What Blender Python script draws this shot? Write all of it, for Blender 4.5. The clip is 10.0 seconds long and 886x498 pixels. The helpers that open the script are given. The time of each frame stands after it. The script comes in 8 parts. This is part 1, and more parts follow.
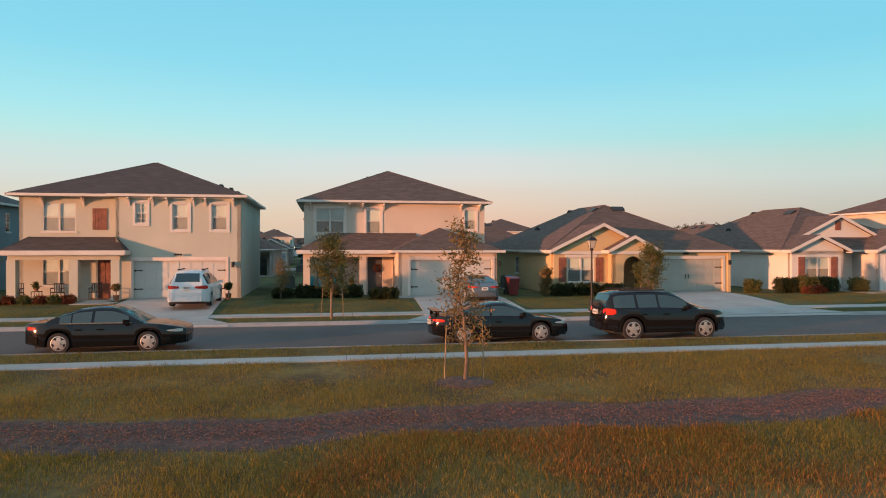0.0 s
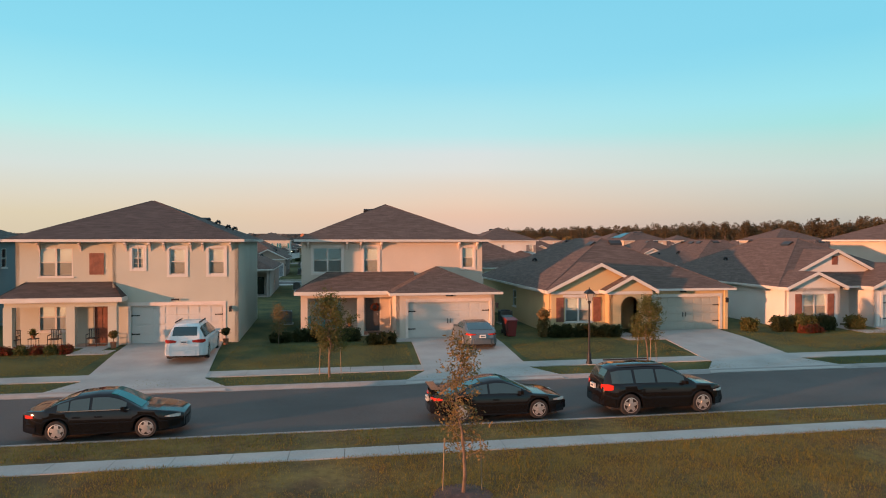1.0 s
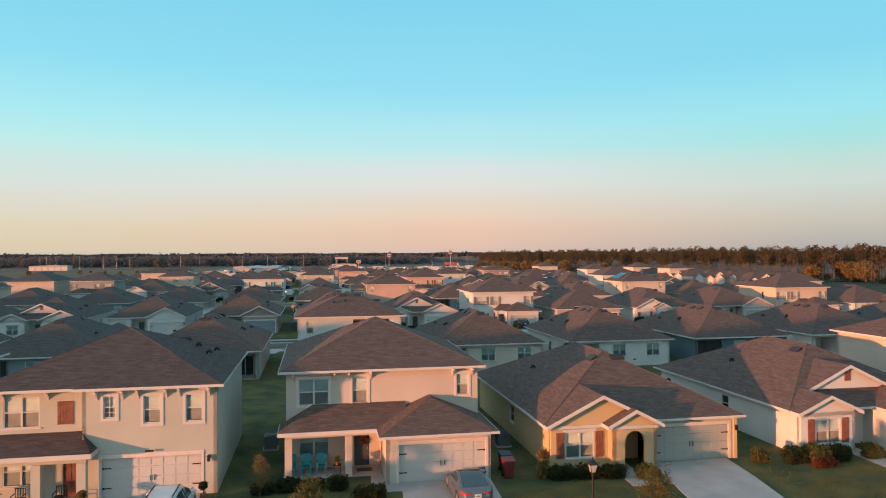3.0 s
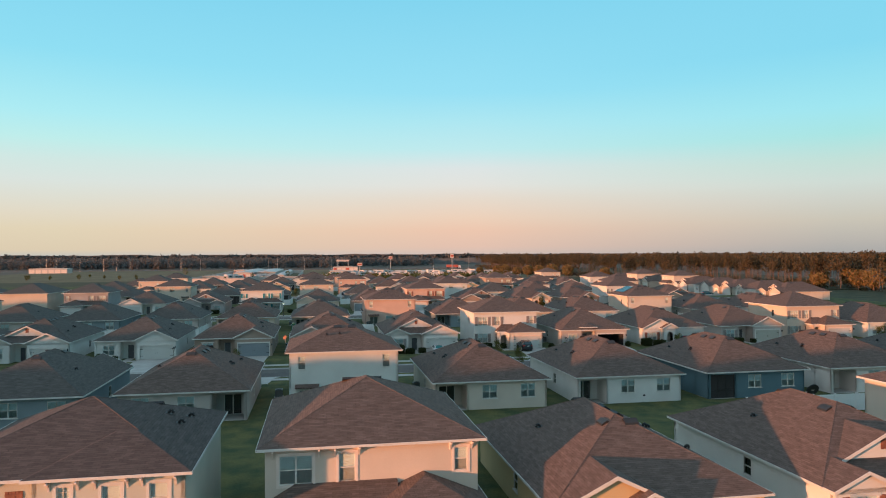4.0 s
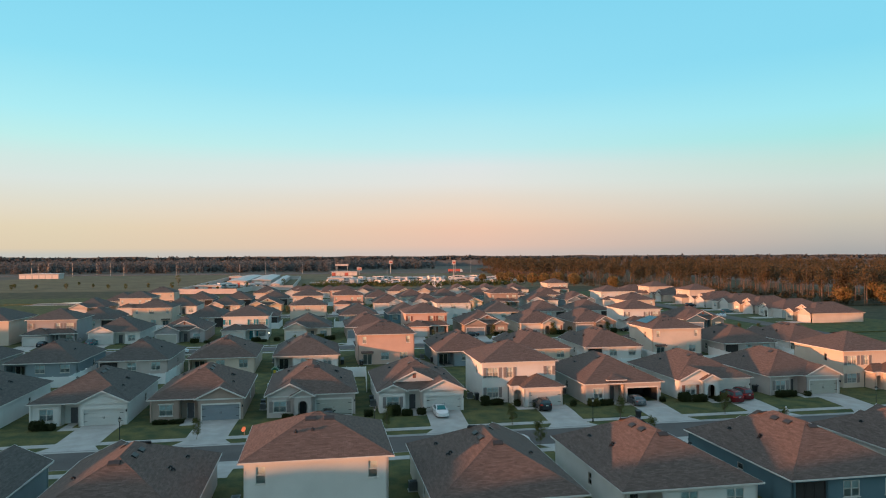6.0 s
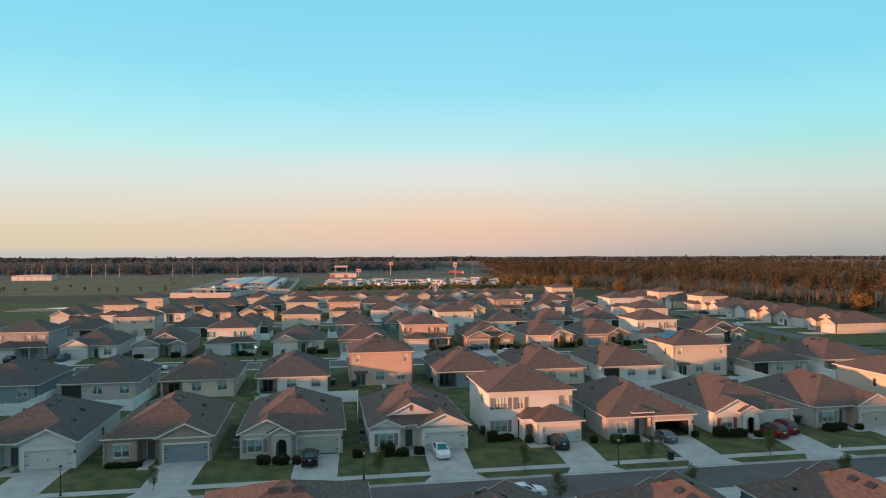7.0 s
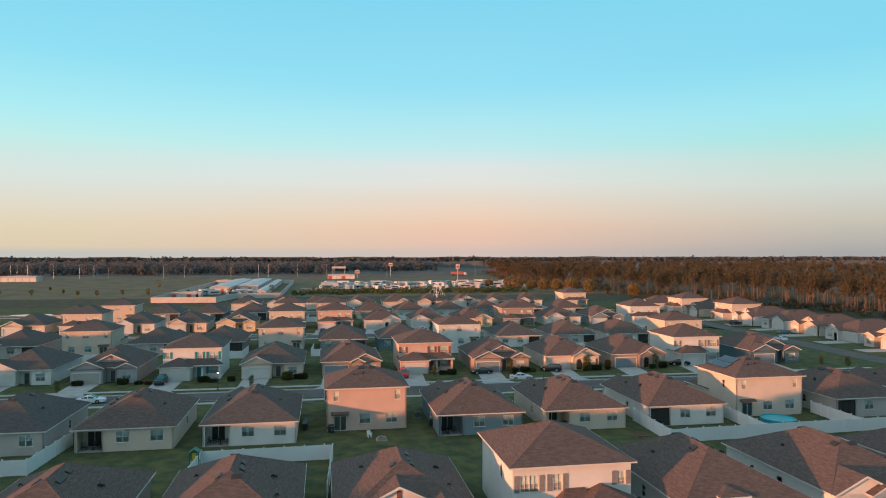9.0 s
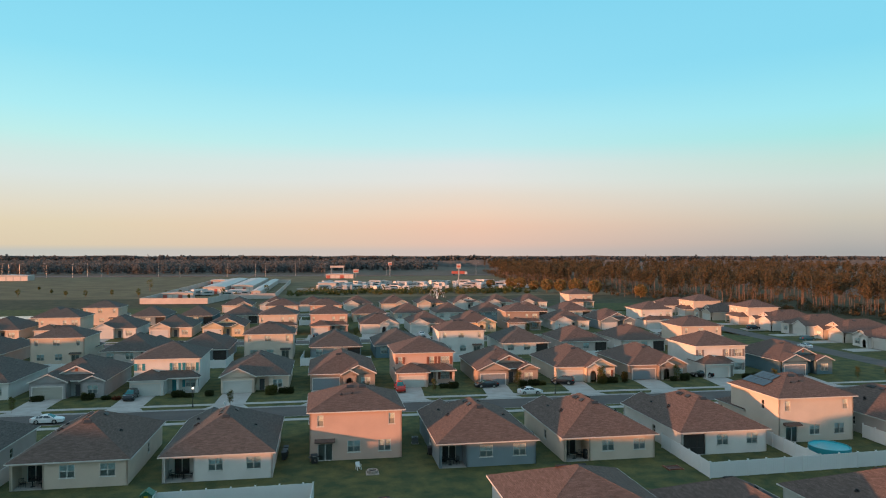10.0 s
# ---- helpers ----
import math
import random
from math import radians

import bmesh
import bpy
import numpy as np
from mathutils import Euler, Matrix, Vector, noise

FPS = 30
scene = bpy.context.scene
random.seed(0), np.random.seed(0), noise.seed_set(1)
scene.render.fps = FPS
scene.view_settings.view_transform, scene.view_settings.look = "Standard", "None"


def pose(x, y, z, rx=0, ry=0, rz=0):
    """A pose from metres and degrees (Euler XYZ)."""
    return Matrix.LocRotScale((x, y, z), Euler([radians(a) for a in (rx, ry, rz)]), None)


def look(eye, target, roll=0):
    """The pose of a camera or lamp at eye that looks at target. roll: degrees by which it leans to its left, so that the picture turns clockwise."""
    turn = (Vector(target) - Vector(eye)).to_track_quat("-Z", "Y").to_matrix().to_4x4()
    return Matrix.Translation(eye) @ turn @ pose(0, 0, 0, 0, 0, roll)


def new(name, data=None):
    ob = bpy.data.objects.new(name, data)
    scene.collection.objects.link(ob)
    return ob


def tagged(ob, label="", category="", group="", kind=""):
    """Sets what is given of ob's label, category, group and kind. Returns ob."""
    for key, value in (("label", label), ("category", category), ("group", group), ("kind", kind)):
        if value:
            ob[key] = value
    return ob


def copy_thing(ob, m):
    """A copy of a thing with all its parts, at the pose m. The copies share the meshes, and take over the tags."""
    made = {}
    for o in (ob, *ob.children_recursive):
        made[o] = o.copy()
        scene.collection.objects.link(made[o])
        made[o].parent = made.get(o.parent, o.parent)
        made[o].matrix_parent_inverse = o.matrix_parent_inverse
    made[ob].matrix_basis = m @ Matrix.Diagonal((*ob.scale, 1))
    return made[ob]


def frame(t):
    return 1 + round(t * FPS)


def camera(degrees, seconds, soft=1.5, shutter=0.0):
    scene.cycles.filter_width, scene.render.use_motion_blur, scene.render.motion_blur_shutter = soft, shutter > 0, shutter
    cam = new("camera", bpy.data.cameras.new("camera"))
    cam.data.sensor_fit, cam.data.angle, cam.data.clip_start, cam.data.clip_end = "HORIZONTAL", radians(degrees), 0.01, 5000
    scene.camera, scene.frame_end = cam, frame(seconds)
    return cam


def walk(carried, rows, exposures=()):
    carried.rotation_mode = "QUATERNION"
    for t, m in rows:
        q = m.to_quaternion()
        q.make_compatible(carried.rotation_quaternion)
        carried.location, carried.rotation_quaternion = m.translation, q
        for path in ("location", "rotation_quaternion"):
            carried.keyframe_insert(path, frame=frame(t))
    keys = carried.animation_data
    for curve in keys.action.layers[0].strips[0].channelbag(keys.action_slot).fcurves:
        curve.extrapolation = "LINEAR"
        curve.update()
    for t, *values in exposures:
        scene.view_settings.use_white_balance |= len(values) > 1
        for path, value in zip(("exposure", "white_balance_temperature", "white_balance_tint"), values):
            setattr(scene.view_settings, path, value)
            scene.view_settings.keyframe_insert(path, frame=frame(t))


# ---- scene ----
# ---------- camera and its flight ----------
cam = camera(66.0, 10.0, soft=1.05)
PATH = [
    (0, (0.467, -2.689, 3.264), (0.431, -0.689, 3.256), -0.0),
    (0.5, (0.423, -2.643, 4.412), (0.393, -0.643, 4.393), -0.1),
    (1, (0.444, -2.651, 6.078), (0.416, -0.651, 6.053), 0.0),
    (1.5, (0.454, -2.636, 7.809), (0.430, -0.636, 7.795), -0.0),
    (2, (0.534, -2.472, 9.409), (0.513, -0.472, 9.416), -0.2),
    (2.5, (0.605, -1.854, 11.157), (0.586, 0.146, 11.173), -0.3),
    (3, (0.684, -0.386, 12.877), (0.665, 1.614, 12.895), -0.3),
    (4.5, (1.017, 6.667, 17.980), (0.989, 8.667, 17.996), -0.2),
    (5, (0.882, 10.833, 19.680), (0.853, 12.833, 19.695), -0.2),
    (5.5, (0.648, 15.596, 21.190), (0.620, 17.596, 21.203), -0.2),
    (7, (0.240, 34.199, 24.350), (0.209, 36.199, 24.362), -0.1),
    (7.5, (0.129, 40.801, 24.655), (0.096, 42.801, 24.666), -0.0),
    (8, (-0.005, 47.458, 24.856), (-0.039, 49.458, 24.869), -0.0),
    (8.5, (-0.140, 54.501, 25.213), (-0.175, 56.501, 25.226), -0.1),
    (9, (-0.331, 61.784, 25.641), (-0.367, 63.784, 25.651), 0.0),
    (9.5, (-0.546, 68.779, 25.870), (-0.583, 70.779, 25.878), 0.1),
    (10, (-0.695, 75.112, 26.110), (-0.732, 77.112, 26.116), 0.1),
]
walk(cam, [(t, look(eye, target, roll)) for t, eye, target, roll in PATH], [(0, 0.0), (1.5, 0.02), (3, 0.04), (4.5, 0.06), (10, 0.06)])

# ---------- sky, sun, exposure ----------
GRID = 11.0                    # degrees by which the street grid is turned
SUN_AZ, SUN_EL = 65.0, 3.1    # sun to the left of straight behind, in the grid; and its height
AFTERGLOW = 1.1              # brightness of the sky round the sun
scene.view_settings.exposure = 0.0
g = radians(GRID)
sun_u, sun_v = -math.sin(radians(SUN_AZ)), -math.cos(radians(SUN_AZ))
sun_dir = Vector((sun_u * math.cos(g) - sun_v * math.sin(g), sun_u * math.sin(g) + sun_v * math.cos(g), math.tan(radians(SUN_EL)))).normalized()
sun_data = bpy.data.lights.new("sun", "SUN")
sun_data.energy, sun_data.angle, sun_data.color = 7.6, radians(1.0), (1.0, 0.385, 0.175)
sun_ob = new("sun", sun_data)
sun_ob.matrix_world = look(sun_dir * 100, (0, 0, 0))

world = bpy.data.worlds.new("evening_sky")
scene.world = world
world.use_nodes = True
wt = world.node_tree
wt.nodes.clear()
sky = wt.nodes.new("ShaderNodeTexSky")
sky.sky_type, sky.sun_disc, sky.sun_elevation = "NISHITA", False, radians(SUN_EL)
sky.sun_rotation = math.atan2(sun_dir.x, sun_dir.y)
sky_bg = wt.nodes.new("ShaderNodeMix")
sky_bg.data_type = "RGBA"
coord = wt.nodes.new("ShaderNodeTexCoord")
split = wt.nodes.new("ShaderNodeSeparateXYZ")


def linear(rgb):
    """Display values 0..255 as linear light."""
    return [((c / 255 + 0.055) / 1.055) ** 2.4 for c in rgb]


def sky_band(stops):
    """The sky's colours from the horizon up, as a ramp over the sine of the height."""
    r = wt.nodes.new("ShaderNodeValToRGB")
    stops = stops + [(0.351, (130, 212, 239)), (0.516, (156, 203, 228)), (1.0, (168, 203, 230))]
    while len(r.color_ramp.elements) < len(stops):
        r.color_ramp.elements.new(0.5)
    for e, (at, rgb) in zip(r.color_ramp.elements, stops):
        e.position, e.color = at, (*linear(rgb), 1)
    wt.links.new(split.outputs["Z"], r.inputs["Fac"])
    return r


# pink opposite the glow, yellow on the sunset's side, grey on the far side
sky_mid = sky_band([(0.0, (208, 190, 182)), (0.011, (226, 193, 176)), (0.036, (236, 198, 175)), (0.054, (236, 208, 186)), (0.081, (230, 217, 203)), (0.102, (226, 226, 221)), (0.126, (220, 228, 228)), (0.153, (190, 233, 237)), (0.192, (172, 230, 241)), (0.231, (150, 223, 244))])
sky_left = sky_band([(0.0, (195, 195, 188)), (0.008, (220, 204, 177)), (0.036, (225, 211, 183)), (0.057, (225, 217, 198)), (0.097, (218, 227, 222)), (0.124, (208, 231, 227)), (0.150, (190, 237, 235)), (0.183, (172, 235, 243)), (0.257, (143, 222, 243))])
sky_right = sky_band([(0.0, (168, 168, 167)), (0.015, (183, 179, 173)), (0.043, (201, 196, 183)), (0.070, (206, 209, 201)), (0.091, (206, 219, 213)), (0.117, (194, 223, 216)), (0.150, (168, 228, 227)), (0.183, (158, 229, 240)), (0.257, (134, 216, 240))])
back = wt.nodes.new("ShaderNodeBackground")
out = wt.nodes.new("ShaderNodeOutputWorld")
scale = wt.nodes.new("ShaderNodeVectorMath")
scale.operation = "SCALE"
scale.inputs["Scale"].default_value = 0.10
wt.links.new(sky.outputs["Color"], scale.inputs[0])
wt.links.new(coord.outputs["Generated"], split.inputs[0])
sky_bg.inputs["Factor"].default_value = 0.96
wt.links.new(scale.outputs[0], sky_bg.inputs["A"])
bands = sky_mid.outputs["Color"]
for other, near, far in ((sky_left, 0.0, -0.50), (sky_right, 0.04, 0.49)):
    share, blend = wt.nodes.new("ShaderNodeMapRange"), wt.nodes.new("ShaderNodeMix")
    share.inputs["From Min"].default_value, share.inputs["From Max"].default_value = near, far
    blend.data_type = "RGBA"
    wt.links.new(split.outputs["X"], share.inputs["Value"])
    wt.links.new(share.outputs["Result"], blend.inputs["Factor"])
    wt.links.new(bands, blend.inputs["A"])
    wt.links.new(other.outputs["Color"], blend.inputs["B"])
    bands = blend.outputs["Result"]
toward = wt.nodes.new("ShaderNodeVectorMath")          # the bright afterglow round the low sun
toward.operation = "DOT_PRODUCT"
toward.inputs[1].default_value = sun_dir
lift = wt.nodes.new("ShaderNodeMapRange")
lift.inputs["From Min"].default_value, lift.inputs["From Max"].default_value = 0.45, 1.0
lift.inputs["To Min"].default_value, lift.inputs["To Max"].default_value = 0.0, 1.0
warm = wt.nodes.new("ShaderNodeMix")
warm.data_type = "RGBA"
warm.inputs["B"].default_value = (AFTERGLOW * 0.94, AFTERGLOW * 0.97, AFTERGLOW * 1.0, 1)
wt.links.new(coord.outputs["Generated"], toward.inputs[0])
wt.links.new(toward.outputs["Value"], lift.inputs["Value"])
wt.links.new(lift.outputs["Result"], warm.inputs["Factor"])
wt.links.new(bands, warm.inputs["A"])
wt.links.new(warm.outputs["Result"], sky_bg.inputs["B"])
wt.links.new(sky_bg.outputs["Result"], back.inputs["Color"])
wt.links.new(back.outputs[0], out.inputs[0])

# ---------- helpers for shapes ----------
TO_GRID = Matrix.Rotation(g, 4, "Z")


def plan(u, v):
    """From the numbers of the site plan to metres along the streets and away from the first one."""
    wide = 1.005 * np.interp(v, (98.9, 127.9, 167.6), (1.0, 1.015, 1.03))
    deep = np.interp(v, (-500, 56.0, 62.0, 98.9, 127.9, 1000), (-587.7, 65.9, 73.6, 117.5, 154.9, 1231.0))
    return wide * u + 0.0656 * v, deep - 0.0029 * u


def at(u, v, z=0.0, turn=0.0):
    """A pose at a place of the site plan, turned within the street grid."""
    return TO_GRID @ pose(*plan(u, v), z, 0, 0, turn)


def laid_out(points):
    """An array of plan places with heights, in metres of the street grid."""
    p = np.array(points, dtype=float)
    p[:, 0], p[:, 1] = plan(p[:, 0], p[:, 1])
    return p


class Shape:
    """Collects corners and faces of one mesh."""

    def __init__(self):
        self.v, self.f = [], []

    def poly(self, pts):
        n = len(self.v)
        self.v.extend([tuple(p) for p in pts])
        self.f.append(tuple(range(n, n + len(pts))))

    def box(self, x0, x1, y0, y1, z0, z1):
        n = len(self.v)
        self.v += [(x0, y0, z0), (x1, y0, z0), (x1, y1, z0), (x0, y1, z0), (x0, y0, z1), (x1, y0, z1), (x1, y1, z1), (x0, y1, z1)]
        self.f += [tuple(n + i for i in q) for q in ((3, 2, 1, 0), (4, 5, 6, 7), (0, 1, 5, 4), (1, 2, 6, 5), (2, 3, 7, 6), (3, 0, 4, 7))]
        return self

    def prism(self, pts, d):
        """The flat outline pts, pushed along the vector d."""
        a = [Vector(p) for p in pts]
        b = [p + Vector(d) for p in a]
        nrm = sum(((a[i] - a[0]).cross(a[i + 1] - a[0]) for i in range(1, len(a) - 1)), Vector())
        if nrm.dot(Vector(d)) > 0:
            a, b = a[::-1], b[::-1]
        self.poly(a)
        self.poly(b[::-1])
        for i in range(len(a)):
            j = (i + 1) % len(a)
            self.poly([a[j], a[i], b[i], b[j]])
        return self

    def tube(self, p, q, r0, r1, n=8, caps=True):
        p, q = Vector(p), Vector(q)
        d = (q - p).normalized()
        e = d.orthogonal().normalized()
        w = d.cross(e)
        k = len(self.v)
        for c, r in ((p, r0), (q, r1)):
            for i in range(n):
                t = 2 * math.pi * i / n
                self.v.append(tuple(c + (e * math.cos(t) + w * math.sin(t)) * r))
        for i in range(n):
            j = (i + 1) % n
            self.f.append((k + i, k + j, k + n + j, k + n + i))
        if caps:
            self.f.append(tuple(range(k + n - 1, k - 1, -1)))
            self.f.append(tuple(range(k + n, k + 2 * n)))
        return self

    def rings(self, rings, close=True, caps=True):
        """A skin over rings of equally many points."""
        k, n = len(self.v), len(rings[0])
        for r in rings:
            self.v.extend([tuple(p) for p in r])
        for a in range(len(rings) - 1):
            for i in range(n if close else n - 1):
                j = (i + 1) % n
                self.f.append((k + a * n + i, k + a * n + j, k + (a + 1) * n + j, k + (a + 1) * n + i))
        if caps:
            self.f.append(tuple(range(k + n - 1, k - 1, -1)))
            m = k + (len(rings) - 1) * n
            self.f.append(tuple(range(m, m + n)))
        return self

    def turned(self, profile, n=16, at_xy=(0, 0)):
        """A turned body: profile of (radius, height)."""
        return self.rings([[(at_xy[0] + r * math.cos(2 * math.pi * i / n), at_xy[1] + r * math.sin(2 * math.pi * i / n), z) for i in range(n)] for r, z in profile])

    def laid(self):
        """The same shape, its corners taken as places of the site plan."""
        self.v = [(*plan(x, y), z) for x, y, z in self.v]
        return self

    def data(self, name, material, smooth=False):
        me = bpy.data.meshes.new(name)
        seen, where, kept = {}, [], []
        for p in self.v:
            k = (round(p[0], 4), round(p[1], 4), round(p[2], 4))
            if k not in seen:
                seen[k] = len(kept)
                kept.append(p)
            where.append(seen[k])
        faces = []
        for f in self.f:
            q = [where[i] for i in f]
            q = [a for i, a in enumerate(q) if a != q[i - 1]]
            if len(q) > 2:
                faces.append(q)
        me.from_pydata(kept, [], faces)
        co = np.array(kept, dtype=float)
        uv = me.uv_layers.new(name="metres").data
        for p in me.polygons:
            nx, ny, nz = p.normal
            h = Vector((-ny, nx, 0))
            if h.length < 1e-3:
                hx, hy, sx, sy, sz = 1, 0, 0, 1, 0
            else:
                h.normalize()
                s = Vector((nx, ny, nz)).cross(h)
                hx, hy, sx, sy, sz = h.x, h.y, s.x, s.y, s.z
            for li in p.loop_indices:
                x, y, z = co[me.loops[li].vertex_index]
                uv[li].uv = (x * hx + y * hy, x * sx + y * sy + z * sz)
        if material:
            me.materials.append(material)
        if smooth:
            me.polygons.foreach_set("use_smooth", [True] * len(me.polygons))
            me.set_sharp_from_angle(angle=radians(38))
        return me


def part(name, shape, material, parent, label="", m=None, smooth=False):
    """Links a shape, or ready mesh data, as one mesh object under a thing or part."""
    data = shape.data(name, material, smooth) if isinstance(shape, Shape) else shape
    ob = new(name, data)
    ob.parent = parent
    if m is not None:
        ob.matrix_local = m
    if label:
        ob["label"] = label
    return ob


def thing(name, m, label, category, group="", kind=""):
    ob = new(name)
    ob.empty_display_size = 0.3
    ob.matrix_world = m
    return tagged(ob, label, category, group, kind)


def solid(name, shape, material, m, label, category, group="", kind="", smooth=False):
    """A thing made of one mesh."""
    ob = new(name, shape.data(name, material, smooth) if isinstance(shape, Shape) else shape)
    ob.matrix_world = m
    return tagged(ob, label, category, group, kind)


# ---------- materials ----------
def material(name, rgb, rough=0.7, metal=0.0, vary=0.12, size=3.0, bump=0.0, bump_size=40.0, second=None, coords="Object", spec=0.5, coat=0.0, jitter=0.0):
    """A painted or natural surface: two scales of noise over the base colour, fine relief, a slight change from piece to piece."""
    m = bpy.data.materials.new(name)
    m.use_nodes = True
    nt = m.node_tree
    bsdf = nt.nodes["Principled BSDF"]
    bsdf.inputs["Roughness"].default_value, bsdf.inputs["Metallic"].default_value = rough, metal
    bsdf.inputs["Specular IOR Level"].default_value, bsdf.inputs["Coat Weight"].default_value = spec, coat
    tc = nt.nodes.new("ShaderNodeTexCoord")
    broad, fine = nt.nodes.new("ShaderNodeTexNoise"), nt.nodes.new("ShaderNodeTexNoise")
    broad.inputs["Scale"].default_value, broad.inputs["Detail"].default_value = 1.0 / size, 4
    fine.inputs["Scale"].default_value, fine.inputs["Detail"].default_value = bump_size * 0.35, 3
    mix, mul = nt.nodes.new("ShaderNodeMix"), nt.nodes.new("ShaderNodeMix")
    mix.data_type = mul.data_type = "RGBA"
    mul.blend_type = "MULTIPLY"
    lo = second or tuple(c * (1 - vary) for c in rgb)
    hi = rgb if second else tuple(min(1, c * (1 + vary)) for c in rgb)
    mix.inputs["A"].default_value, mix.inputs["B"].default_value = (*lo, 1), (*hi, 1)
    sharpen = nt.nodes.new("ShaderNodeMapRange")
    sharpen.inputs["From Min"].default_value, sharpen.inputs["From Max"].default_value = 0.35, 0.65
    nt.links.new(tc.outputs[coords], broad.inputs["Vector"])
    nt.links.new(tc.outputs[coords], fine.inputs["Vector"])
    nt.links.new(broad.outputs["Fac"], sharpen.inputs["Value"])
    nt.links.new(sharpen.outputs["Result"], mix.inputs["Factor"])
    shade = nt.nodes.new("ShaderNodeMapRange")
    shade.inputs["From Min"].default_value, shade.inputs["From Max"].default_value = 0.3, 0.7
    shade.inputs["To Min"].default_value, shade.inputs["To Max"].default_value = 1 - vary * 0.8, 1 + vary * 0.4
    nt.links.new(fine.outputs["Fac"], shade.inputs["Value"])
    mul.inputs["Factor"].default_value = 1.0
    nt.links.new(mix.outputs["Result"], mul.inputs["A"])
    if jitter:
        info, add, span = nt.nodes.new("ShaderNodeObjectInfo"), nt.nodes.new("ShaderNodeMath"), nt.nodes.new("ShaderNodeMapRange")
        span.inputs["To Min"].default_value, span.inputs["To Max"].default_value = 1 - jitter, 1 + jitter
        add.operation = "MULTIPLY"
        nt.links.new(info.outputs["Random"], span.inputs["Value"])
        nt.links.new(span.outputs["Result"], add.inputs[0])
        nt.links.new(shade.outputs["Result"], add.inputs[1])
        nt.links.new(add.outputs[0], mul.inputs["B"])
    else:
        nt.links.new(shade.outputs["Result"], mul.inputs["B"])
    nt.links.new(mul.outputs["Result"], bsdf.inputs["Base Color"])
    if bump:
        relief, grain = nt.nodes.new("ShaderNodeBump"), nt.nodes.new("ShaderNodeTexNoise")
        grain.inputs["Scale"].default_value = bump_size
        relief.inputs["Strength"].default_value, relief.inputs["Distance"].default_value = bump, 0.02
        nt.links.new(tc.outputs[coords], grain.inputs["Vector"])
        nt.links.new(grain.outputs["Fac"], relief.inputs["Height"])
        nt.links.new(relief.outputs["Normal"], bsdf.inputs["Normal"])
    return m


def shingles(name, a, b):
    """Asphalt shingles: staggered tabs with worn, mottled granules."""
    m = bpy.data.materials.new(name)
    m.use_nodes = True
    nt = m.node_tree
    bsdf = nt.nodes["Principled BSDF"]
    bsdf.inputs["Roughness"].default_value = 0.92
    bsdf.inputs["Specular IOR Level"].default_value = 0.2
    uvn = nt.nodes.new("ShaderNodeUVMap")
    uvn.uv_map = "metres"
    brick = nt.nodes.new("ShaderNodeTexBrick")
    brick.offset, brick.squash = 0.37, 1.0
    for key, value in (("Scale", 1.0), ("Mortar Size", 0.006), ("Mortar Smooth", 0.3), ("Bias", 0.0), ("Brick Width", 0.42), ("Row Height", 0.145)):
        brick.inputs[key].default_value = value
    brick.inputs["Color1"].default_value, brick.inputs["Color2"].default_value = (*a, 1), (*b, 1)
    brick.inputs["Mortar"].default_value = (*[c * 0.45 for c in a], 1)
    patch, gran = nt.nodes.new("ShaderNodeTexNoise"), nt.nodes.new("ShaderNodeTexNoise")
    squeeze = nt.nodes.new("ShaderNodeMapping")
    squeeze.inputs["Scale"].default_value = (0.9, 3.4, 1)
    patch.inputs["Scale"].default_value, patch.inputs["Detail"].default_value = 1.1, 5
    gran.inputs["Scale"].default_value = 55
    nt.links.new(uvn.outputs[0], brick.inputs["Vector"])
    nt.links.new(uvn.outputs[0], squeeze.inputs["Vector"])
    nt.links.new(squeeze.outputs[0], patch.inputs["Vector"])
    nt.links.new(uvn.outputs[0], gran.inputs["Vector"])
    span, span2, mul, mul2 = (nt.nodes.new(k) for k in ("ShaderNodeMapRange", "ShaderNodeMapRange", "ShaderNodeMix", "ShaderNodeMix"))
    span.inputs["From Min"].default_value, span.inputs["From Max"].default_value = 0.36, 0.64
    span.inputs["To Min"].default_value, span.inputs["To Max"].default_value = 0.88, 1.12
    span2.inputs["To Min"].default_value, span2.inputs["To Max"].default_value = 0.82, 1.18
    for k in (mul, mul2):
        k.data_type, k.blend_type = "RGBA", "MULTIPLY"
        k.inputs["Factor"].default_value = 1
    nt.links.new(patch.outputs["Fac"], span.inputs["Value"])
    nt.links.new(gran.outputs["Fac"], span2.inputs["Value"])
    nt.links.new(brick.outputs["Color"], mul.inputs["A"])
    nt.links.new(span.outputs["Result"], mul.inputs["B"])
    nt.links.new(mul.outputs["Result"], mul2.inputs["A"])
    nt.links.new(span2.outputs["Result"], mul2.inputs["B"])
    nt.links.new(mul2.outputs["Result"], bsdf.inputs["Base Color"])
    relief = nt.nodes.new("ShaderNodeBump")
    relief.inputs["Strength"].default_value, relief.inputs["Distance"].default_value = 0.6, 0.02
    relief.invert = True
    nt.links.new(brick.outputs["Fac"], relief.inputs["Height"])
    nt.links.new(relief.outputs["Normal"], bsdf.inputs["Normal"])
    return m


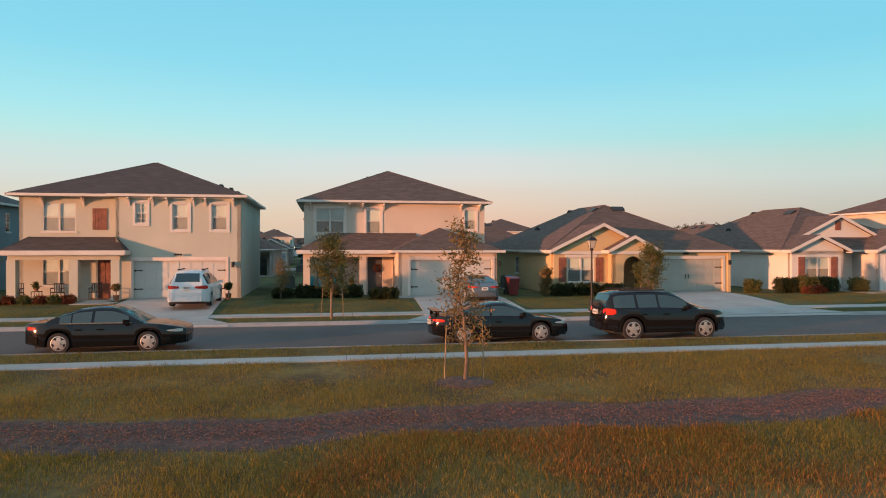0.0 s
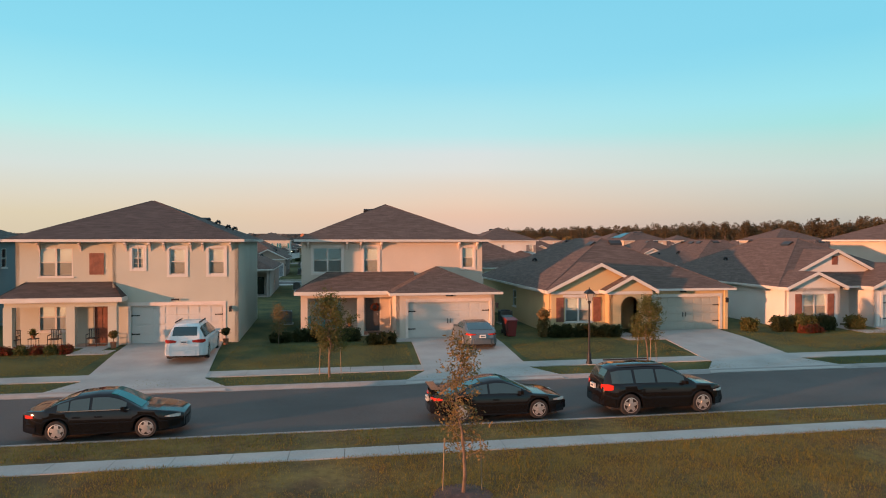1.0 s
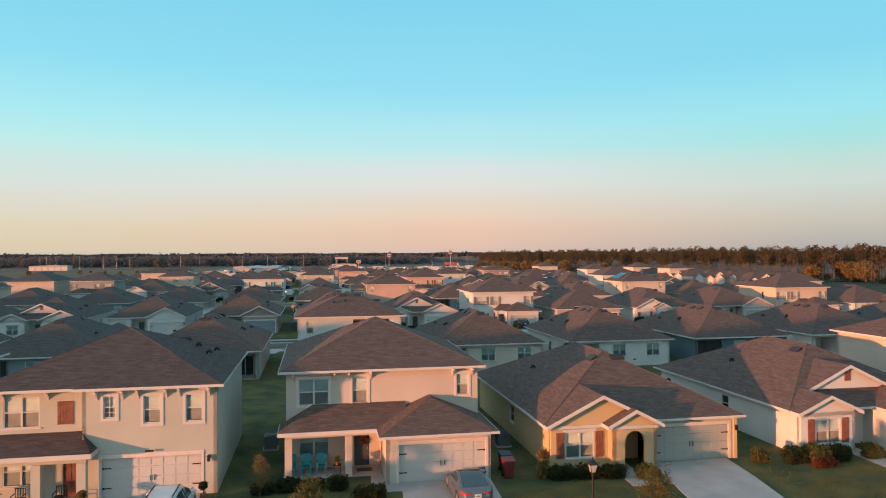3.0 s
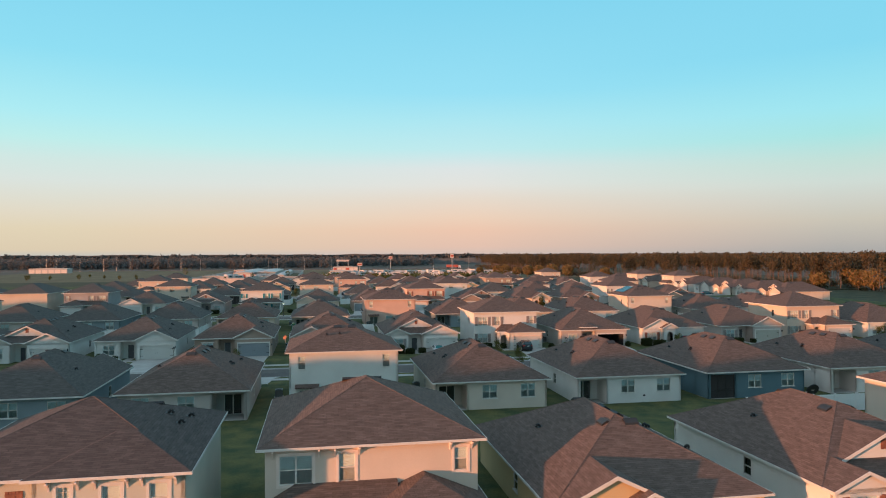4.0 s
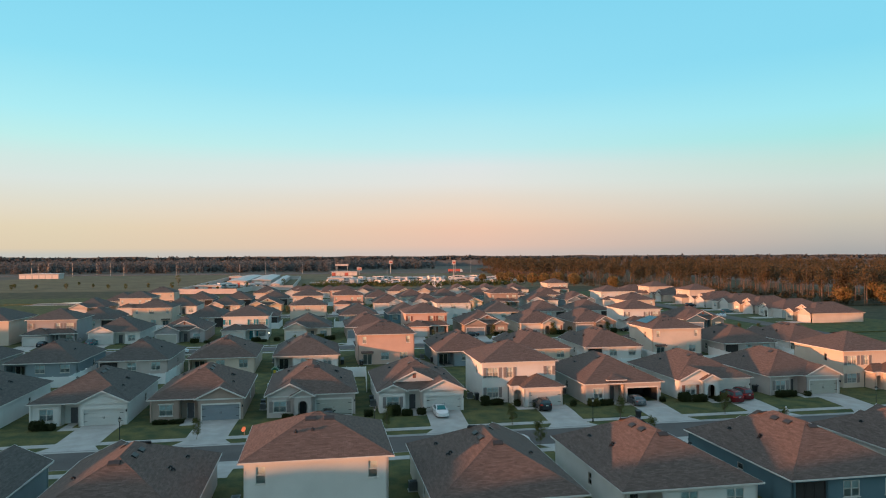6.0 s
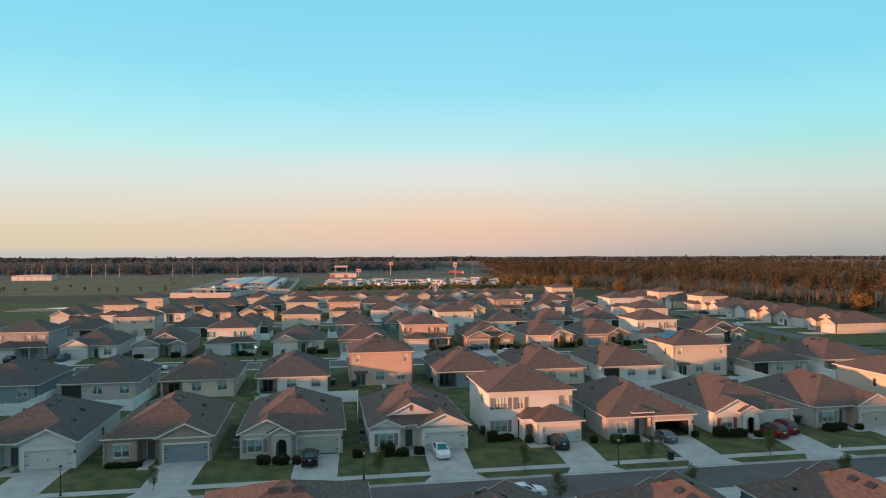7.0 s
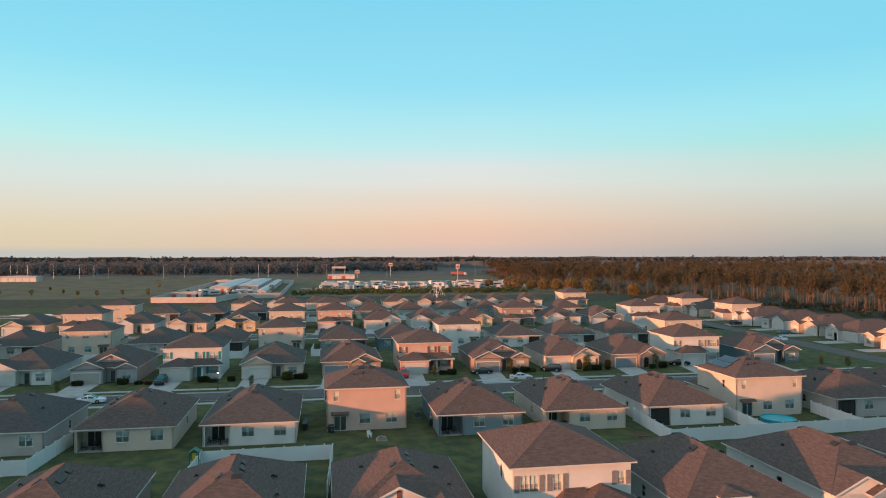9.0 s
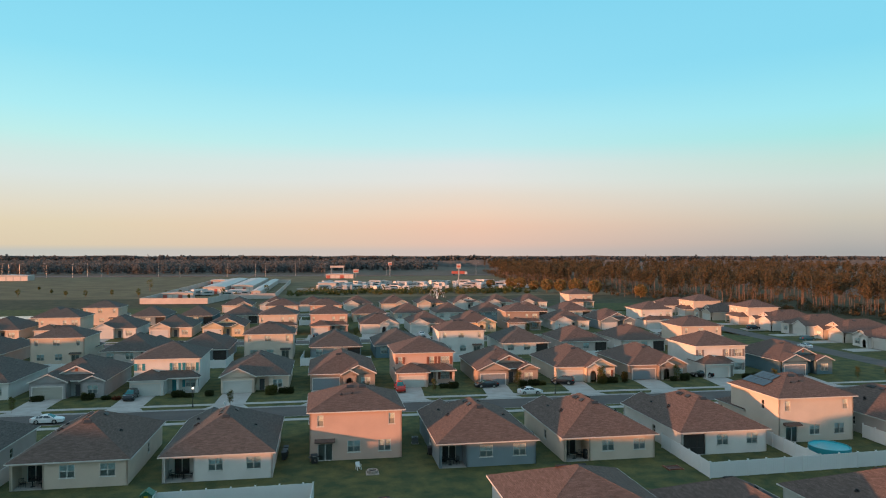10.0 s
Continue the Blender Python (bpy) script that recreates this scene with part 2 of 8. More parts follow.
def glass(name, tint, see=0.75, rough=0.03):
    """Window glass: clear with a Fresnel gloss."""
    m = bpy.data.materials.new(name)
    m.use_nodes = True
    nt = m.node_tree
    nt.nodes.clear()
    clear, gloss, mix, fres, res = (nt.nodes.new("ShaderNode" + k) for k in ("BsdfTransparent", "BsdfGlossy", "MixShader", "Fresnel", "OutputMaterial"))
    clear.inputs["Color"].default_value = (*tint, 1)
    gloss.inputs["Roughness"].default_value = rough
    fres.inputs["IOR"].default_value = 1.0 + see
    nt.links.new(fres.outputs[0], mix.inputs[0])
    nt.links.new(clear.outputs[0], mix.inputs[1])
    nt.links.new(gloss.outputs[0], mix.inputs[2])
    nt.links.new(mix.outputs[0], res.inputs[0])
    return m


def stucco(name, rgb):
    return material(name, rgb, rough=0.88, vary=0.05, size=2.5, bump=0.25, bump_size=60, spec=0.25)


WALL = {k: stucco("stucco_" + k, c) for k, c in {
    "cream": (0.520, 0.445, 0.370), "biscuit": (0.440, 0.435, 0.365), "white": (0.560, 0.550, 0.515), "sand": (0.529, 0.432, 0.346), "tan": (0.486, 0.367, 0.205), "greige": (0.400, 0.356, 0.324), "grey": (0.302, 0.292, 0.286),
    "blue": (0.092, 0.151, 0.173), "slate": (0.184, 0.227, 0.243), "gold": (0.562, 0.432, 0.281), "pink": (0.497, 0.346, 0.281), "brown": (0.302, 0.232, 0.189), "pale": (0.605, 0.562, 0.518)}.items()}
ROOF = [shingles("shingle_brown", (0.098, 0.069, 0.057), (0.137, 0.096, 0.080)), shingles("shingle_grey", (0.077, 0.067, 0.060), (0.105, 0.091, 0.081)),
        shingles("shingle_dark", (0.070, 0.055, 0.050), (0.096, 0.075, 0.067))]
trim_white = material("white_trim", (0.53, 0.51, 0.47), rough=0.55, vary=0.05, size=1.0)
trim_soft = material("beige_trim", (0.60, 0.52, 0.46), rough=0.7, vary=0.06, size=1.0, bump=0.15)
door_white = material("white_door_paint", (0.50, 0.49, 0.455), rough=0.5, vary=0.05)
door_grey = material("greige_door_paint", (0.36, 0.35, 0.30), rough=0.5, vary=0.06)
door_blue = material("slate_door_paint", (0.20, 0.23, 0.25), rough=0.5, vary=0.06)
wood_red = material("reddish_brown_wood", (0.20, 0.075, 0.045), rough=0.6, vary=0.25, size=0.4, bump=0.2, bump_size=30)
wood_grey = material("grey_shutter_paint", (0.20, 0.18, 0.17), rough=0.6, vary=0.15, size=0.4)
teal_paint = material("teal_paint", (0.02, 0.20, 0.24), rough=0.5, vary=0.1)
door_dark = material("dark_door_paint", (0.075, 0.075, 0.08), rough=0.45, vary=0.12)
black_metal = material("black_metal", (0.02, 0.02, 0.021), rough=0.5, metal=0.3, vary=0.2)
vent_dark = material("dark_vent_metal", (0.025, 0.023, 0.022), rough=0.5, metal=0.2, vary=0.2)
galvanised = material("galvanised_vent", (0.30, 0.31, 0.31), rough=0.45, metal=0.6, vary=0.1)
# pale blind with the teal sky reflection of the pane put into its colour
blind_sky = material("sky_teal_blind", (0.58, 0.68, 0.69), rough=0.7, vary=0.06, size=0.5)
sash_screen = material("grey_window_screen", (0.33, 0.36, 0.36), rough=0.8, vary=0.08, size=0.5)
# near-black colour that stands in for the shade inside rooms and garages
unlit_dark = material("painted_interior_shade", (0.035, 0.035, 0.037), rough=0.9, vary=0.2)
window_glass = glass("window_glass", (0.90, 0.96, 0.96), 0.8)
screen_mesh = material("dark_screen", (0.03, 0.027, 0.025), rough=0.9, vary=0.2)
# grey backing added behind the taller sliding doors to brighten their glass
slider_grey = material("grey_slider_backing", (0.17, 0.18, 0.175), rough=0.8, vary=0.08, size=0.4)
concrete = material("pale_concrete", (0.36, 0.335, 0.305), rough=0.85, vary=0.10, size=1.7, bump=0.2, bump_size=45)
kerb_stone = material("kerb_concrete", (0.27, 0.255, 0.24), rough=0.85, vary=0.12, size=1.0, bump=0.2)
asphalt = material("asphalt", (0.085, 0.068, 0.060), rough=0.85, vary=0.16, size=4.0, bump=0.35, bump_size=60)
lawn = material("mown_lawn", (0.120, 0.112, 0.044), rough=0.95, vary=0.25, size=2.2, bump=0.7, bump_size=22, second=(0.054, 0.070, 0.034), spec=0.1)
wild = material("rough_grass", (0.21, 0.14, 0.05), rough=0.95, vary=0.3, size=1.6, bump=0.9, bump_size=14, second=(0.125, 0.075, 0.038), spec=0.1)
vinyl = material("white_vinyl", (0.66, 0.66, 0.64), rough=0.45, vary=0.04)

# ---------- the ground: one sheet to the horizon ----------
STREETS = [(16.25, 22.0), (83.5, 89.3), (152.8, 158.6), (223.0, 228.8), (290.4, 296.2)]   # kerb lines, near and far
DROP = 0.4                                                                               # the ground falls this much behind the first row
LOT = 0.33                                                                               # height of the house lots


def ground_profile():
    rows = [(-900, 0.0), (-60, 0.0), (-12, 0.0), (7.1, 0.0), (9.3, 0.02), (11.5, 0.06)]
    for i, (n, f) in enumerate(STREETS):
        b = DROP if i else 0.0
        if i:
            rows += [(n - 5.0, LOT - b), (n - 3.4, 0.16 - b)]
        rows += [(n - 2.7, 0.12 - b), (n - 0.2, 0.10 - b), (n - 0.18, -0.25 - b), (f + 0.18, -0.25 - b), (f + 0.2, 0.10 - b), (f + 2.9, 0.14 - b), (f + 7.0, LOT - b)]
        if i == 0:
            rows += [(46.0, LOT), (60.0, LOT - DROP)]
    rows += [(z, -0.2) for z in (328, 345, 380, 460, 640, 1200, 4500)]
    return rows


field = material("dry_field_grass", (0.185, 0.148, 0.084), rough=0.95, vary=0.25, size=14.0, bump=0.6, bump_size=3, second=(0.122, 0.098, 0.06), spec=0.1)
far_land = material("far_scrub", (0.15, 0.12, 0.095), rough=0.95, vary=0.3, size=60.0, second=(0.10, 0.088, 0.07), spec=0.1)
scrub = material("dark_scrub_ground", (0.10, 0.085, 0.05), rough=0.95, vary=0.3, size=5.0, bump=0.8, bump_size=4, second=(0.055, 0.058, 0.036), spec=0.1)
sheet = Shape()
cols = [-3500, -800, -300, -120, -60, -30, 0, 30, 60, 118, 170, 300, 800, 3500]
prof = ground_profile()
kinds = []
for (v0, z0), (v1, z1) in zip(prof, prof[1:]):
    for u0, u1 in zip(cols, cols[1:]):
        sheet.poly([(u0, v0, z0), (u1, v0, z0), (u1, v1, z1), (u0, v1, z1)])
        mid = (v0 + v1) / 2
        kinds.append(1 if mid < 16.4 else 2 if mid > 336 or abs(u0 + u1) > 500 else 0)
        if v0 >= 640 or abs(u0 + u1) > 1000:
            kinds[-1] = 3
        elif (u0 >= 170 and v0 > 60) or 328 <= v0 < 380:
            kinds[-1] = 4
ground_mesh = sheet.laid().data("ground", lawn)
for extra in (wild, field, far_land, scrub):
    ground_mesh.materials.append(extra)
ground_mesh.polygons.foreach_set("material_index", kinds)
solid("ground", ground_mesh, None, TO_GRID.copy(), "flat ground with mown lawns and rough autumn grass", "ground", kind="structure")


def height(v):
    for (v0, z0), (v1, z1) in zip(prof, prof[1:]):
        if v0 <= v <= v1:
            return z0 + (z1 - z0) * (v - v0) / max(1e-6, v1 - v0)
    return 0.0


# ---------- streets, kerbs, pavements ----------
for i, (n, f) in enumerate(STREETS):
    low = pose(0, 0, -DROP if i else 0)
    u0, u1 = (-140, 118) if i else (-90, 120)
    road = Shape()
    c = (n + f) / 2
    us = list(np.linspace(u0, u1, 40))
    for a, b in zip(us, us[1:]):
        road.poly([(a, n, 0), (b, n, 0), (b, c, 0.05), (a, c, 0.05)])
        road.poly([(a, c, 0.05), (b, c, 0.05), (b, f, 0), (a, f, 0)])
    solid("road_%d" % (i + 1), road.laid(), asphalt, TO_GRID @ low, "grey asphalt residential street, worn smooth", "road", kind="structure")
    for k, edge, way in ((1, n, -1), (2, f, 1)):
        kerb = Shape()
        ring = [(0.10, -0.2), (-0.14, -0.2), (-0.14, 0.012), (-0.02, 0.0), (0.06, 0.07), (0.16, 0.125), (0.26, 0.13), (0.26, -0.2)]
        if way > 0:
            ring = [(d, z) for d, z in ring]
        kerb.rings([[(u, edge + way * d, z) for d, z in (ring if way < 0 else ring[::-1])] for u in us])
        solid("kerb_%d" % (2 * i + k), kerb.laid(), kerb_stone, TO_GRID @ low, "rolled pale concrete kerb along the street", "kerb", kind="structure")
    for k, lo in ((1, n - 2.65), (2, f + 1.85)):
        slabs = Shape()
        u = u0
        while u < u1:
            slabs.box(u, u + 1.505, lo, lo + (1.12 if i or k == 2 else 0.74), 0.0, 0.165 if i or k == 2 else 0.15)
            u += 1.52
        solid("pavement_%d" % (2 * i + k), slabs.laid(), concrete, TO_GRID @ low, "pale concrete pavement of square slabs with joints", "pavement", kind="structure")

side_road = Shape()
side_road.prism([(125.8, 60, -0.05), (132.4, 60, -0.05), (132.4, 300, -0.05), (125.8, 300, -0.05)], (0, 0, -0.2))
solid("road_9", side_road.laid(), asphalt, TO_GRID.copy(), "grey asphalt side street", "road", kind="structure")

# ---------- houses ----------
CACHE = {}


def window_meshes(w, h, units, split):
    """Frame, panes and blind of a sash window, built once for each size."""
    key = (w, h, units, split)
    if key not in CACHE:
        fr, gl, bl = Shape(), Shape(), Shape()
        b = 0.055
        fr.box(-w / 2, w / 2, 0.008, 0.10, 0, b).box(-w / 2, w / 2, 0.008, 0.10, h - b, h)
        fr.box(-w / 2, -w / 2 + b, 0.008, 0.10, b, h - b).box(w / 2 - b, w / 2, 0.008, 0.10, b, h - b)
        step = w / units
        for i in range(1, units):
            x = -w / 2 + i * step
            fr.box(x - 0.05, x + 0.05, 0.010, 0.098, b, h - b)
        for i in range(units):
            x0, x1 = -w / 2 + i * step + 0.045, -w / 2 + (i + 1) * step - 0.045
            fr.box(x0, x1, 0.016, 0.09, h * 0.5 - 0.03, h * 0.5 + 0.03)
            if split:
                fr.box((x0 + x1) / 2 - 0.012, (x0 + x1) / 2 + 0.012, 0.020, 0.08, b, h - b)
                fr.box(x0, x1, 0.020, 0.08, h * 0.75 - 0.012, h * 0.75 + 0.012).box(x0, x1, 0.020, 0.08, h * 0.25 - 0.012, h * 0.25 + 0.012)
            z = b + 0.02
            if not split:
                while z < h - b:
                    bl.box(x0, x1, 0.075, 0.085, z, z + 0.073)
                    z += 0.075
            else:
                bl.box(x0, x1, 0.075, 0.085, b, h * 0.5 - 0.01).box(x0, x1, 0.075, 0.085, h * 0.5, h - b)
        gl.poly([(-w / 2 + 0.03, 0.05, 0.03), (w / 2 - 0.03, 0.05, 0.03), (w / 2 - 0.03, 0.05, h - 0.03), (-w / 2 + 0.03, 0.05, h - 0.03)])
        pane = gl.data("pane", window_glass)
        blind = bl.data("blind", blind_sky)
        blind.materials.append(sash_screen)
        tops = [max(blind.vertices[i].co.z for i in p.vertices) for p in blind.polygons]
        blind.polygons.foreach_set("material_index", [1 if t < h * 0.5 else 0 for t in tops])
        CACHE[key] = (fr.data("window", trim_white), pane, blind)
    return CACHE[key]


def sheet_of(half, y, z0, z1):
    """One flat pane facing outwards."""
    s = Shape()
    s.poly([(-half, y, z0), (half, y, z0), (half, y, z1), (-half, y, z1)])
    return s


def garage_mesh(mat, w=4.88, h=2.13):
    key = ("garage", mat.name, w)
    if key not in CACHE:
        d = Shape()
        d.box(-w / 2, w / 2, 0.16, 0.2, 0, h)
        rows, n = 4, 8
        for r in range(rows):
            d.box(-w / 2, w / 2, 0.13, 0.16, r * h / rows + 0.006, (r + 1) * h / rows - 0.006)
            for c in range(n):
                x0, x1 = -w / 2 + c * w / n + 0.07, -w / 2 + (c + 1) * w / n - 0.07
                d.box(x0, x1, 0.112, 0.13, r * h / rows + 0.09, (r + 1) * h / rows - 0.09)
        hinge = Shape()
        hinge.box(0, 0.42, 0.098, 0.111, -0.03, 0.03).box(-0.02, 0.05, 0.095, 0.111, -0.055, 0.055)
        handle = Shape().box(-0.015, 0.015, 0.07, 0.11, -0.14, 0.14)
        CACHE[key] = (d.data("garage_door", mat), hinge.data("hinge", black_metal), handle.data("handle", black_metal))
    return CACHE[key]


def shared(key, make, mat, smooth=False):
    if key not in CACHE:
        CACHE[key] = make().data(key, mat, smooth)
    return CACHE[key]


def vent_shape():
    s = Shape()
    s.prism([(-0.45, -0.28, 0.0), (-0.45, 0.28, 0.0), (-0.45, 0.2, 0.15), (-0.45, -0.2, 0.10)], (0.9, 0, 0))
    return s


def goose_shape():
    s = Shape()
    pts = [(0.0, 0.0, -0.05), (0.0, 0.0, 0.16), (0.0, -0.08, 0.23), (0.0, -0.2, 0.19), (0.0, -0.24, 0.1)]
    for p, q in zip(pts, pts[1:]):
        s.tube(p, q, 0.085, 0.085, 8)
    s.box(-0.17, 0.17, -0.17, 0.17, -0.02, 0.012)
    return s


def pipe_shape():
    return Shape().tube((0, 0, -0.1), (0, 0, 0.32), 0.04, 0.04, 8).tube((0, 0, -0.08), (0, 0, 0.06), 0.10, 0.05, 8)


def bracket_shape():
    s = Shape()
    s.prism([(-0.05, 0, -0.5), (-0.05, 0, 0), (-0.05, -0.42, 0), (-0.05, -0.42, -0.08), (-0.05, -0.26, -0.12), (-0.05, -0.12, -0.28)], (0.1, 0, 0))
    return s


class House:
    """One house under way: its walls, roof and trim are gathered, its windows and doors placed as it goes."""

    def __init__(self, m, wall, roof, label, storeys, mirror=False, group="houses of the estate", near=True, turn=0):
        self.near, self.hinges = near, near and turn == 0
        self.root = thing("house", m, label, "house", group)
        self.s = -1 if mirror else 1
        self.wall_mat, self.roof_mat = WALL[wall], ROOF[roof]
        self.wall = Shape()

    def xr(self, a, b):
        a, b = self.s * a, self.s * b
        return (a, b) if a < b else (b, a)

    def face(self, cx, cy, turn, length, z0, z1, items=(), th=0.2):
        """A wall whose outer side faces turn (0 front, 90, 180 back, -90), with windows and doors through it."""
        if self.s < 0:
            cx, turn = -cx, -turn
        m = pose(cx, cy, 0, 0, 0, turn)
        holes, todo = [], []
        for it in items:
            kind, x, z, w, h = it[:5]
            x *= self.s
            holes.append((x - w / 2, x + w / 2, z, z + h))
            todo.append((kind, x, z, w, h, it[5] if len(it) > 5 else {}))
        xs = sorted({-length / 2, length / 2, *[v for a in holes for v in a[:2]]})
        zs = sorted({z0, z1, *[v for a in holes for v in a[2:]]})
        for a, b in zip(xs, xs[1:]):
            for c, d in zip(zs, zs[1:]):
                mx, mz = (a + b) / 2, (c + d) / 2
                if any(h[0] < mx < h[1] and h[2] < mz < h[3] for h in holes):
                    continue
                k = len(self.wall.v)
                self.wall.box(a, b, 0, th, c, d)
                self.wall.v[k:] = [tuple(m @ Vector(p)) for p in self.wall.v[k:]]
        for kind, x, z, w, h, o in todo:
            self.fit(kind, m @ Matrix.Translation((x, 0, z)), w, h, o)

    def fit(self, kind, m, w, h, o):
        r = self.root
        if kind == "win":
            fr, gl, bl = window_meshes(w, h, o.get("units", 2), o.get("split", False))
            win = part("window", fr, None, r, m=m)
            p = part("pane", gl, None, win)
            p.visible_shadow = False
            if o.get("blind", True):
                part("blind", bl, None, win)
            if not self.near:
                if not o.get("shutters"):
                    return
            elif not o.get("blind", True):
                # a flat dark sheet in place of the unlit room
                part("room", shared("room%.2f_%.2f" % (w, h), lambda: Shape().box(-w / 2, w / 2, 0.26, 0.28, 0, h), unlit_dark), None, win, "dark sheet behind the glass for the shade of the room")
            t = o.get("trim") if self.near else None
            if t:
                b = 0.14
                s = Shape().box(-w / 2 - b, w / 2 + b, -0.04, 0.02, h, h + b).box(-w / 2 - b, w / 2 + b, -0.04, 0.02, -b, 0)
                s.box(-w / 2 - b, -w / 2, -0.04, 0.02, 0, h).box(w / 2, w / 2 + b, -0.04, 0.02, 0, h)
                part("window_trim", s, t, win)
            elif self.near:
                part("window_sill", shared("sill%.2f" % w, lambda: Shape().box(-w / 2 - 0.08, w / 2 + 0.08, -0.06, 0.03, -0.08, 0.0), trim_white), None, win)
                if o.get("head"):
                    part("lintel", shared("lintel%.2f" % w, lambda: Shape().box(-w / 2 - 0.14, w / 2 + 0.14, -0.05, 0.02, h + 0.01, h + 0.17), trim_white), None, win)
            sh = o.get("shutters")
            if sh:
                def shutter():
                    return board_leaf(0.48, h, 4, -0.045, 0.0)
                d = shared("shutter%.2f%s" % (h, sh.name), shutter, sh)
                for q in (-1, 1):
                    part("shutter", d, None, r, m=m @ Matrix.Translation((q * (w / 2 + 0.32), 0, 0)))
        elif kind == "door":
            mat = o.get("mat", door_dark)

            def leaf():
                xs = [-w / 2 + 0.05] + [q * w for q in (-0.37, -0.37, -0.07, -0.07, 0.07, 0.07, 0.37, 0.37)] + [w / 2 - 0.05]
                flat = [(x, 0.10) for x in xs] + [(x, 0.15) for x in (xs[-1], xs[0])]
                deep = [(x, 0.085 if i in (2, 3, 6, 7) else 0.10) for i, x in enumerate(xs)] + flat[-2:]
                zs = [(flat, 0.01)]
                for i in range(3):
                    za, zb = 0.15 + i * h * 0.3, 0.15 + i * h * 0.3 + h * 0.24
                    zs += [(flat, za), (deep, za), (deep, zb), (flat, zb)]
                zs.append((flat, h - 0.05))
                return Shape().rings([[(x, y, z) for x, y in r] for r, z in zs])
            d = part("door", shared("door%.2f%s" % (w, mat.name), leaf, mat), None, r, m=m)
            part("door_handle", shared("doorknob", lambda: Shape().box(0.3, 0.36, 0.03, 0.1, 0.98, 1.12), galvanised), None, d)
            part("door_frame", shared("doorframe%.2f" % w, lambda: Shape().box(-w / 2, -w / 2 + 0.05, 0.02, 0.18, 0, h).box(w / 2 - 0.05, w / 2, 0.02, 0.18, 0, h).box(-w / 2 + 0.05, w / 2 - 0.05, 0.02, 0.18, h - 0.05, h), trim_white), None, d)
        elif kind == "garage":
            mat = o.get("mat", door_white)
            d, hinge, handle = garage_mesh(mat, w, h)
            if o.get("up"):
                # garage walls whose shade is put in as dark colour
                part("interior", Shape().box(-w / 2 - 0.2, w / 2 + 0.2, 5.2, 5.3, 0, h + 0.2).box(-w / 2 - 0.3, -w / 2 - 0.2, 0.3, 5.2, 0, h + 0.2).box(w / 2 + 0.2, w / 2 + 0.3, 0.3, 5.2, 0, h + 0.2), unlit_dark, r, "inside of the open garage, coloured dark for its shade", m=m)
            else:
                gd = part("garage_door", d, None, r, m=m)
                for q in (-1, 1) if self.hinges else ():
                    for z in (0.55, 1.58):
                        part("hinge", hinge, None, gd, m=Matrix.Translation((q * (w / 2 - 0.02), 0, z)) @ Matrix.Diagonal((-q, 1, 1, 1)))
                if self.hinges:
                    part("handle", handle, None, gd, m=Matrix.Translation((0.1, 0, 1.0)))
                    part("handle", handle, None, gd, m=Matrix.Translation((-0.1, 0, 1.0)))
            part("garage_trim", shared("garagetrim%.2f%s" % (w, o.get("band", trim_white).name), lambda: Shape().box(-w / 2 - 0.16, w / 2 + 0.16, -0.04, 0.03, h, h + 0.2).box(-w / 2 - 0.16, -w / 2, -0.035, 0.03, 0, h).box(w / 2, w / 2 + 0.16, -0.035, 0.03, 0, h), o.get("band", trim_white)), None, r, m=m)
            if o.get("lamp", True) and self.near:
                for q in ((-1, 1) if o.get("lamp") == 2 else (o.get("lamp_side", 1),)):
                    part("wall_lamp", shared("walllamp", lambda: Shape().box(-0.05, 0.05, -0.04, 0.0, 0.1, 0.3).prism([(-0.09, -0.26, 0.24), (0.09, -0.26, 0.24), (0.09, -0.08, 0.24), (-0.09, -0.08, 0.24)], (0, 0, 0.04)).box(-0.07, 0.07, -0.24, -0.1, 0.0, 0.24).box(-0.015, 0.015, -0.17, 0.0, 0.28, 0.32), black_metal), None, r, m=m @ Matrix.Translation((q * (w / 2 + 0.42), 0, 1.75)))
        elif kind == "slider":
            sl = part("sliding_door", shared("slider%.2f" % w, lambda: Shape().box(-w / 2, w / 2, 0.05, 0.15, 0, 0.06).box(-w / 2, w / 2, 0.05, 0.15, h - 0.06, h).box(-w / 2, -w / 2 + 0.07, 0.05, 0.15, 0.06, h - 0.06).box(w / 2 - 0.07, w / 2, 0.05, 0.15, 0.06, h - 0.06).box(-0.05, 0.05, 0.052, 0.148, 0.06, h - 0.06), trim_white), None, r, m=m)
            p = part("pane", shared("sliderpane%.2f" % w, lambda: sheet_of(w / 2 - 0.05, 0.09, 0.05, h - 0.05), window_glass), None, sl)
            p.visible_shadow = False
            # backing sheet: brightening grey for tall sliders, dark room shade for the others
            part("room", shared("room%.2f_%.2f" % (w, h), lambda: Shape().box(-w / 2, w / 2, 0.26, 0.28, 0, h), slider_grey if h > 2.07 else unlit_dark), None, sl)
        elif kind == "shut":      # a board shutter on the wall
            part("shutter", shared("wallshutter%.2f" % w, lambda: sum_boards(w, h), wood_red), None, r, m=m)
        elif kind == "arch":
            a = Shape()
            n = 10
            rad = w / 2
            pts = [(-w / 2, 0.02, h), (-w / 2, 0.02, h - rad)]
            for i in range(n):
                t0, t1 = math.pi - math.pi * i / n, math.pi - math.pi * (i + 1) / n
                p0 = (rad * math.cos(t0), h - rad + rad * math.sin(t0))
                p1 = (rad * math.cos(t1), h - rad + rad * math.sin(t1))
                a.prism([(p0[0], 0, p0[1]), (p1[0], 0, p1[1]), (p1[0], 0, h), (p0[0], 0, h)], (0, 0.25, 0))
            part("arch", a, self.wall_mat, r, m=m)

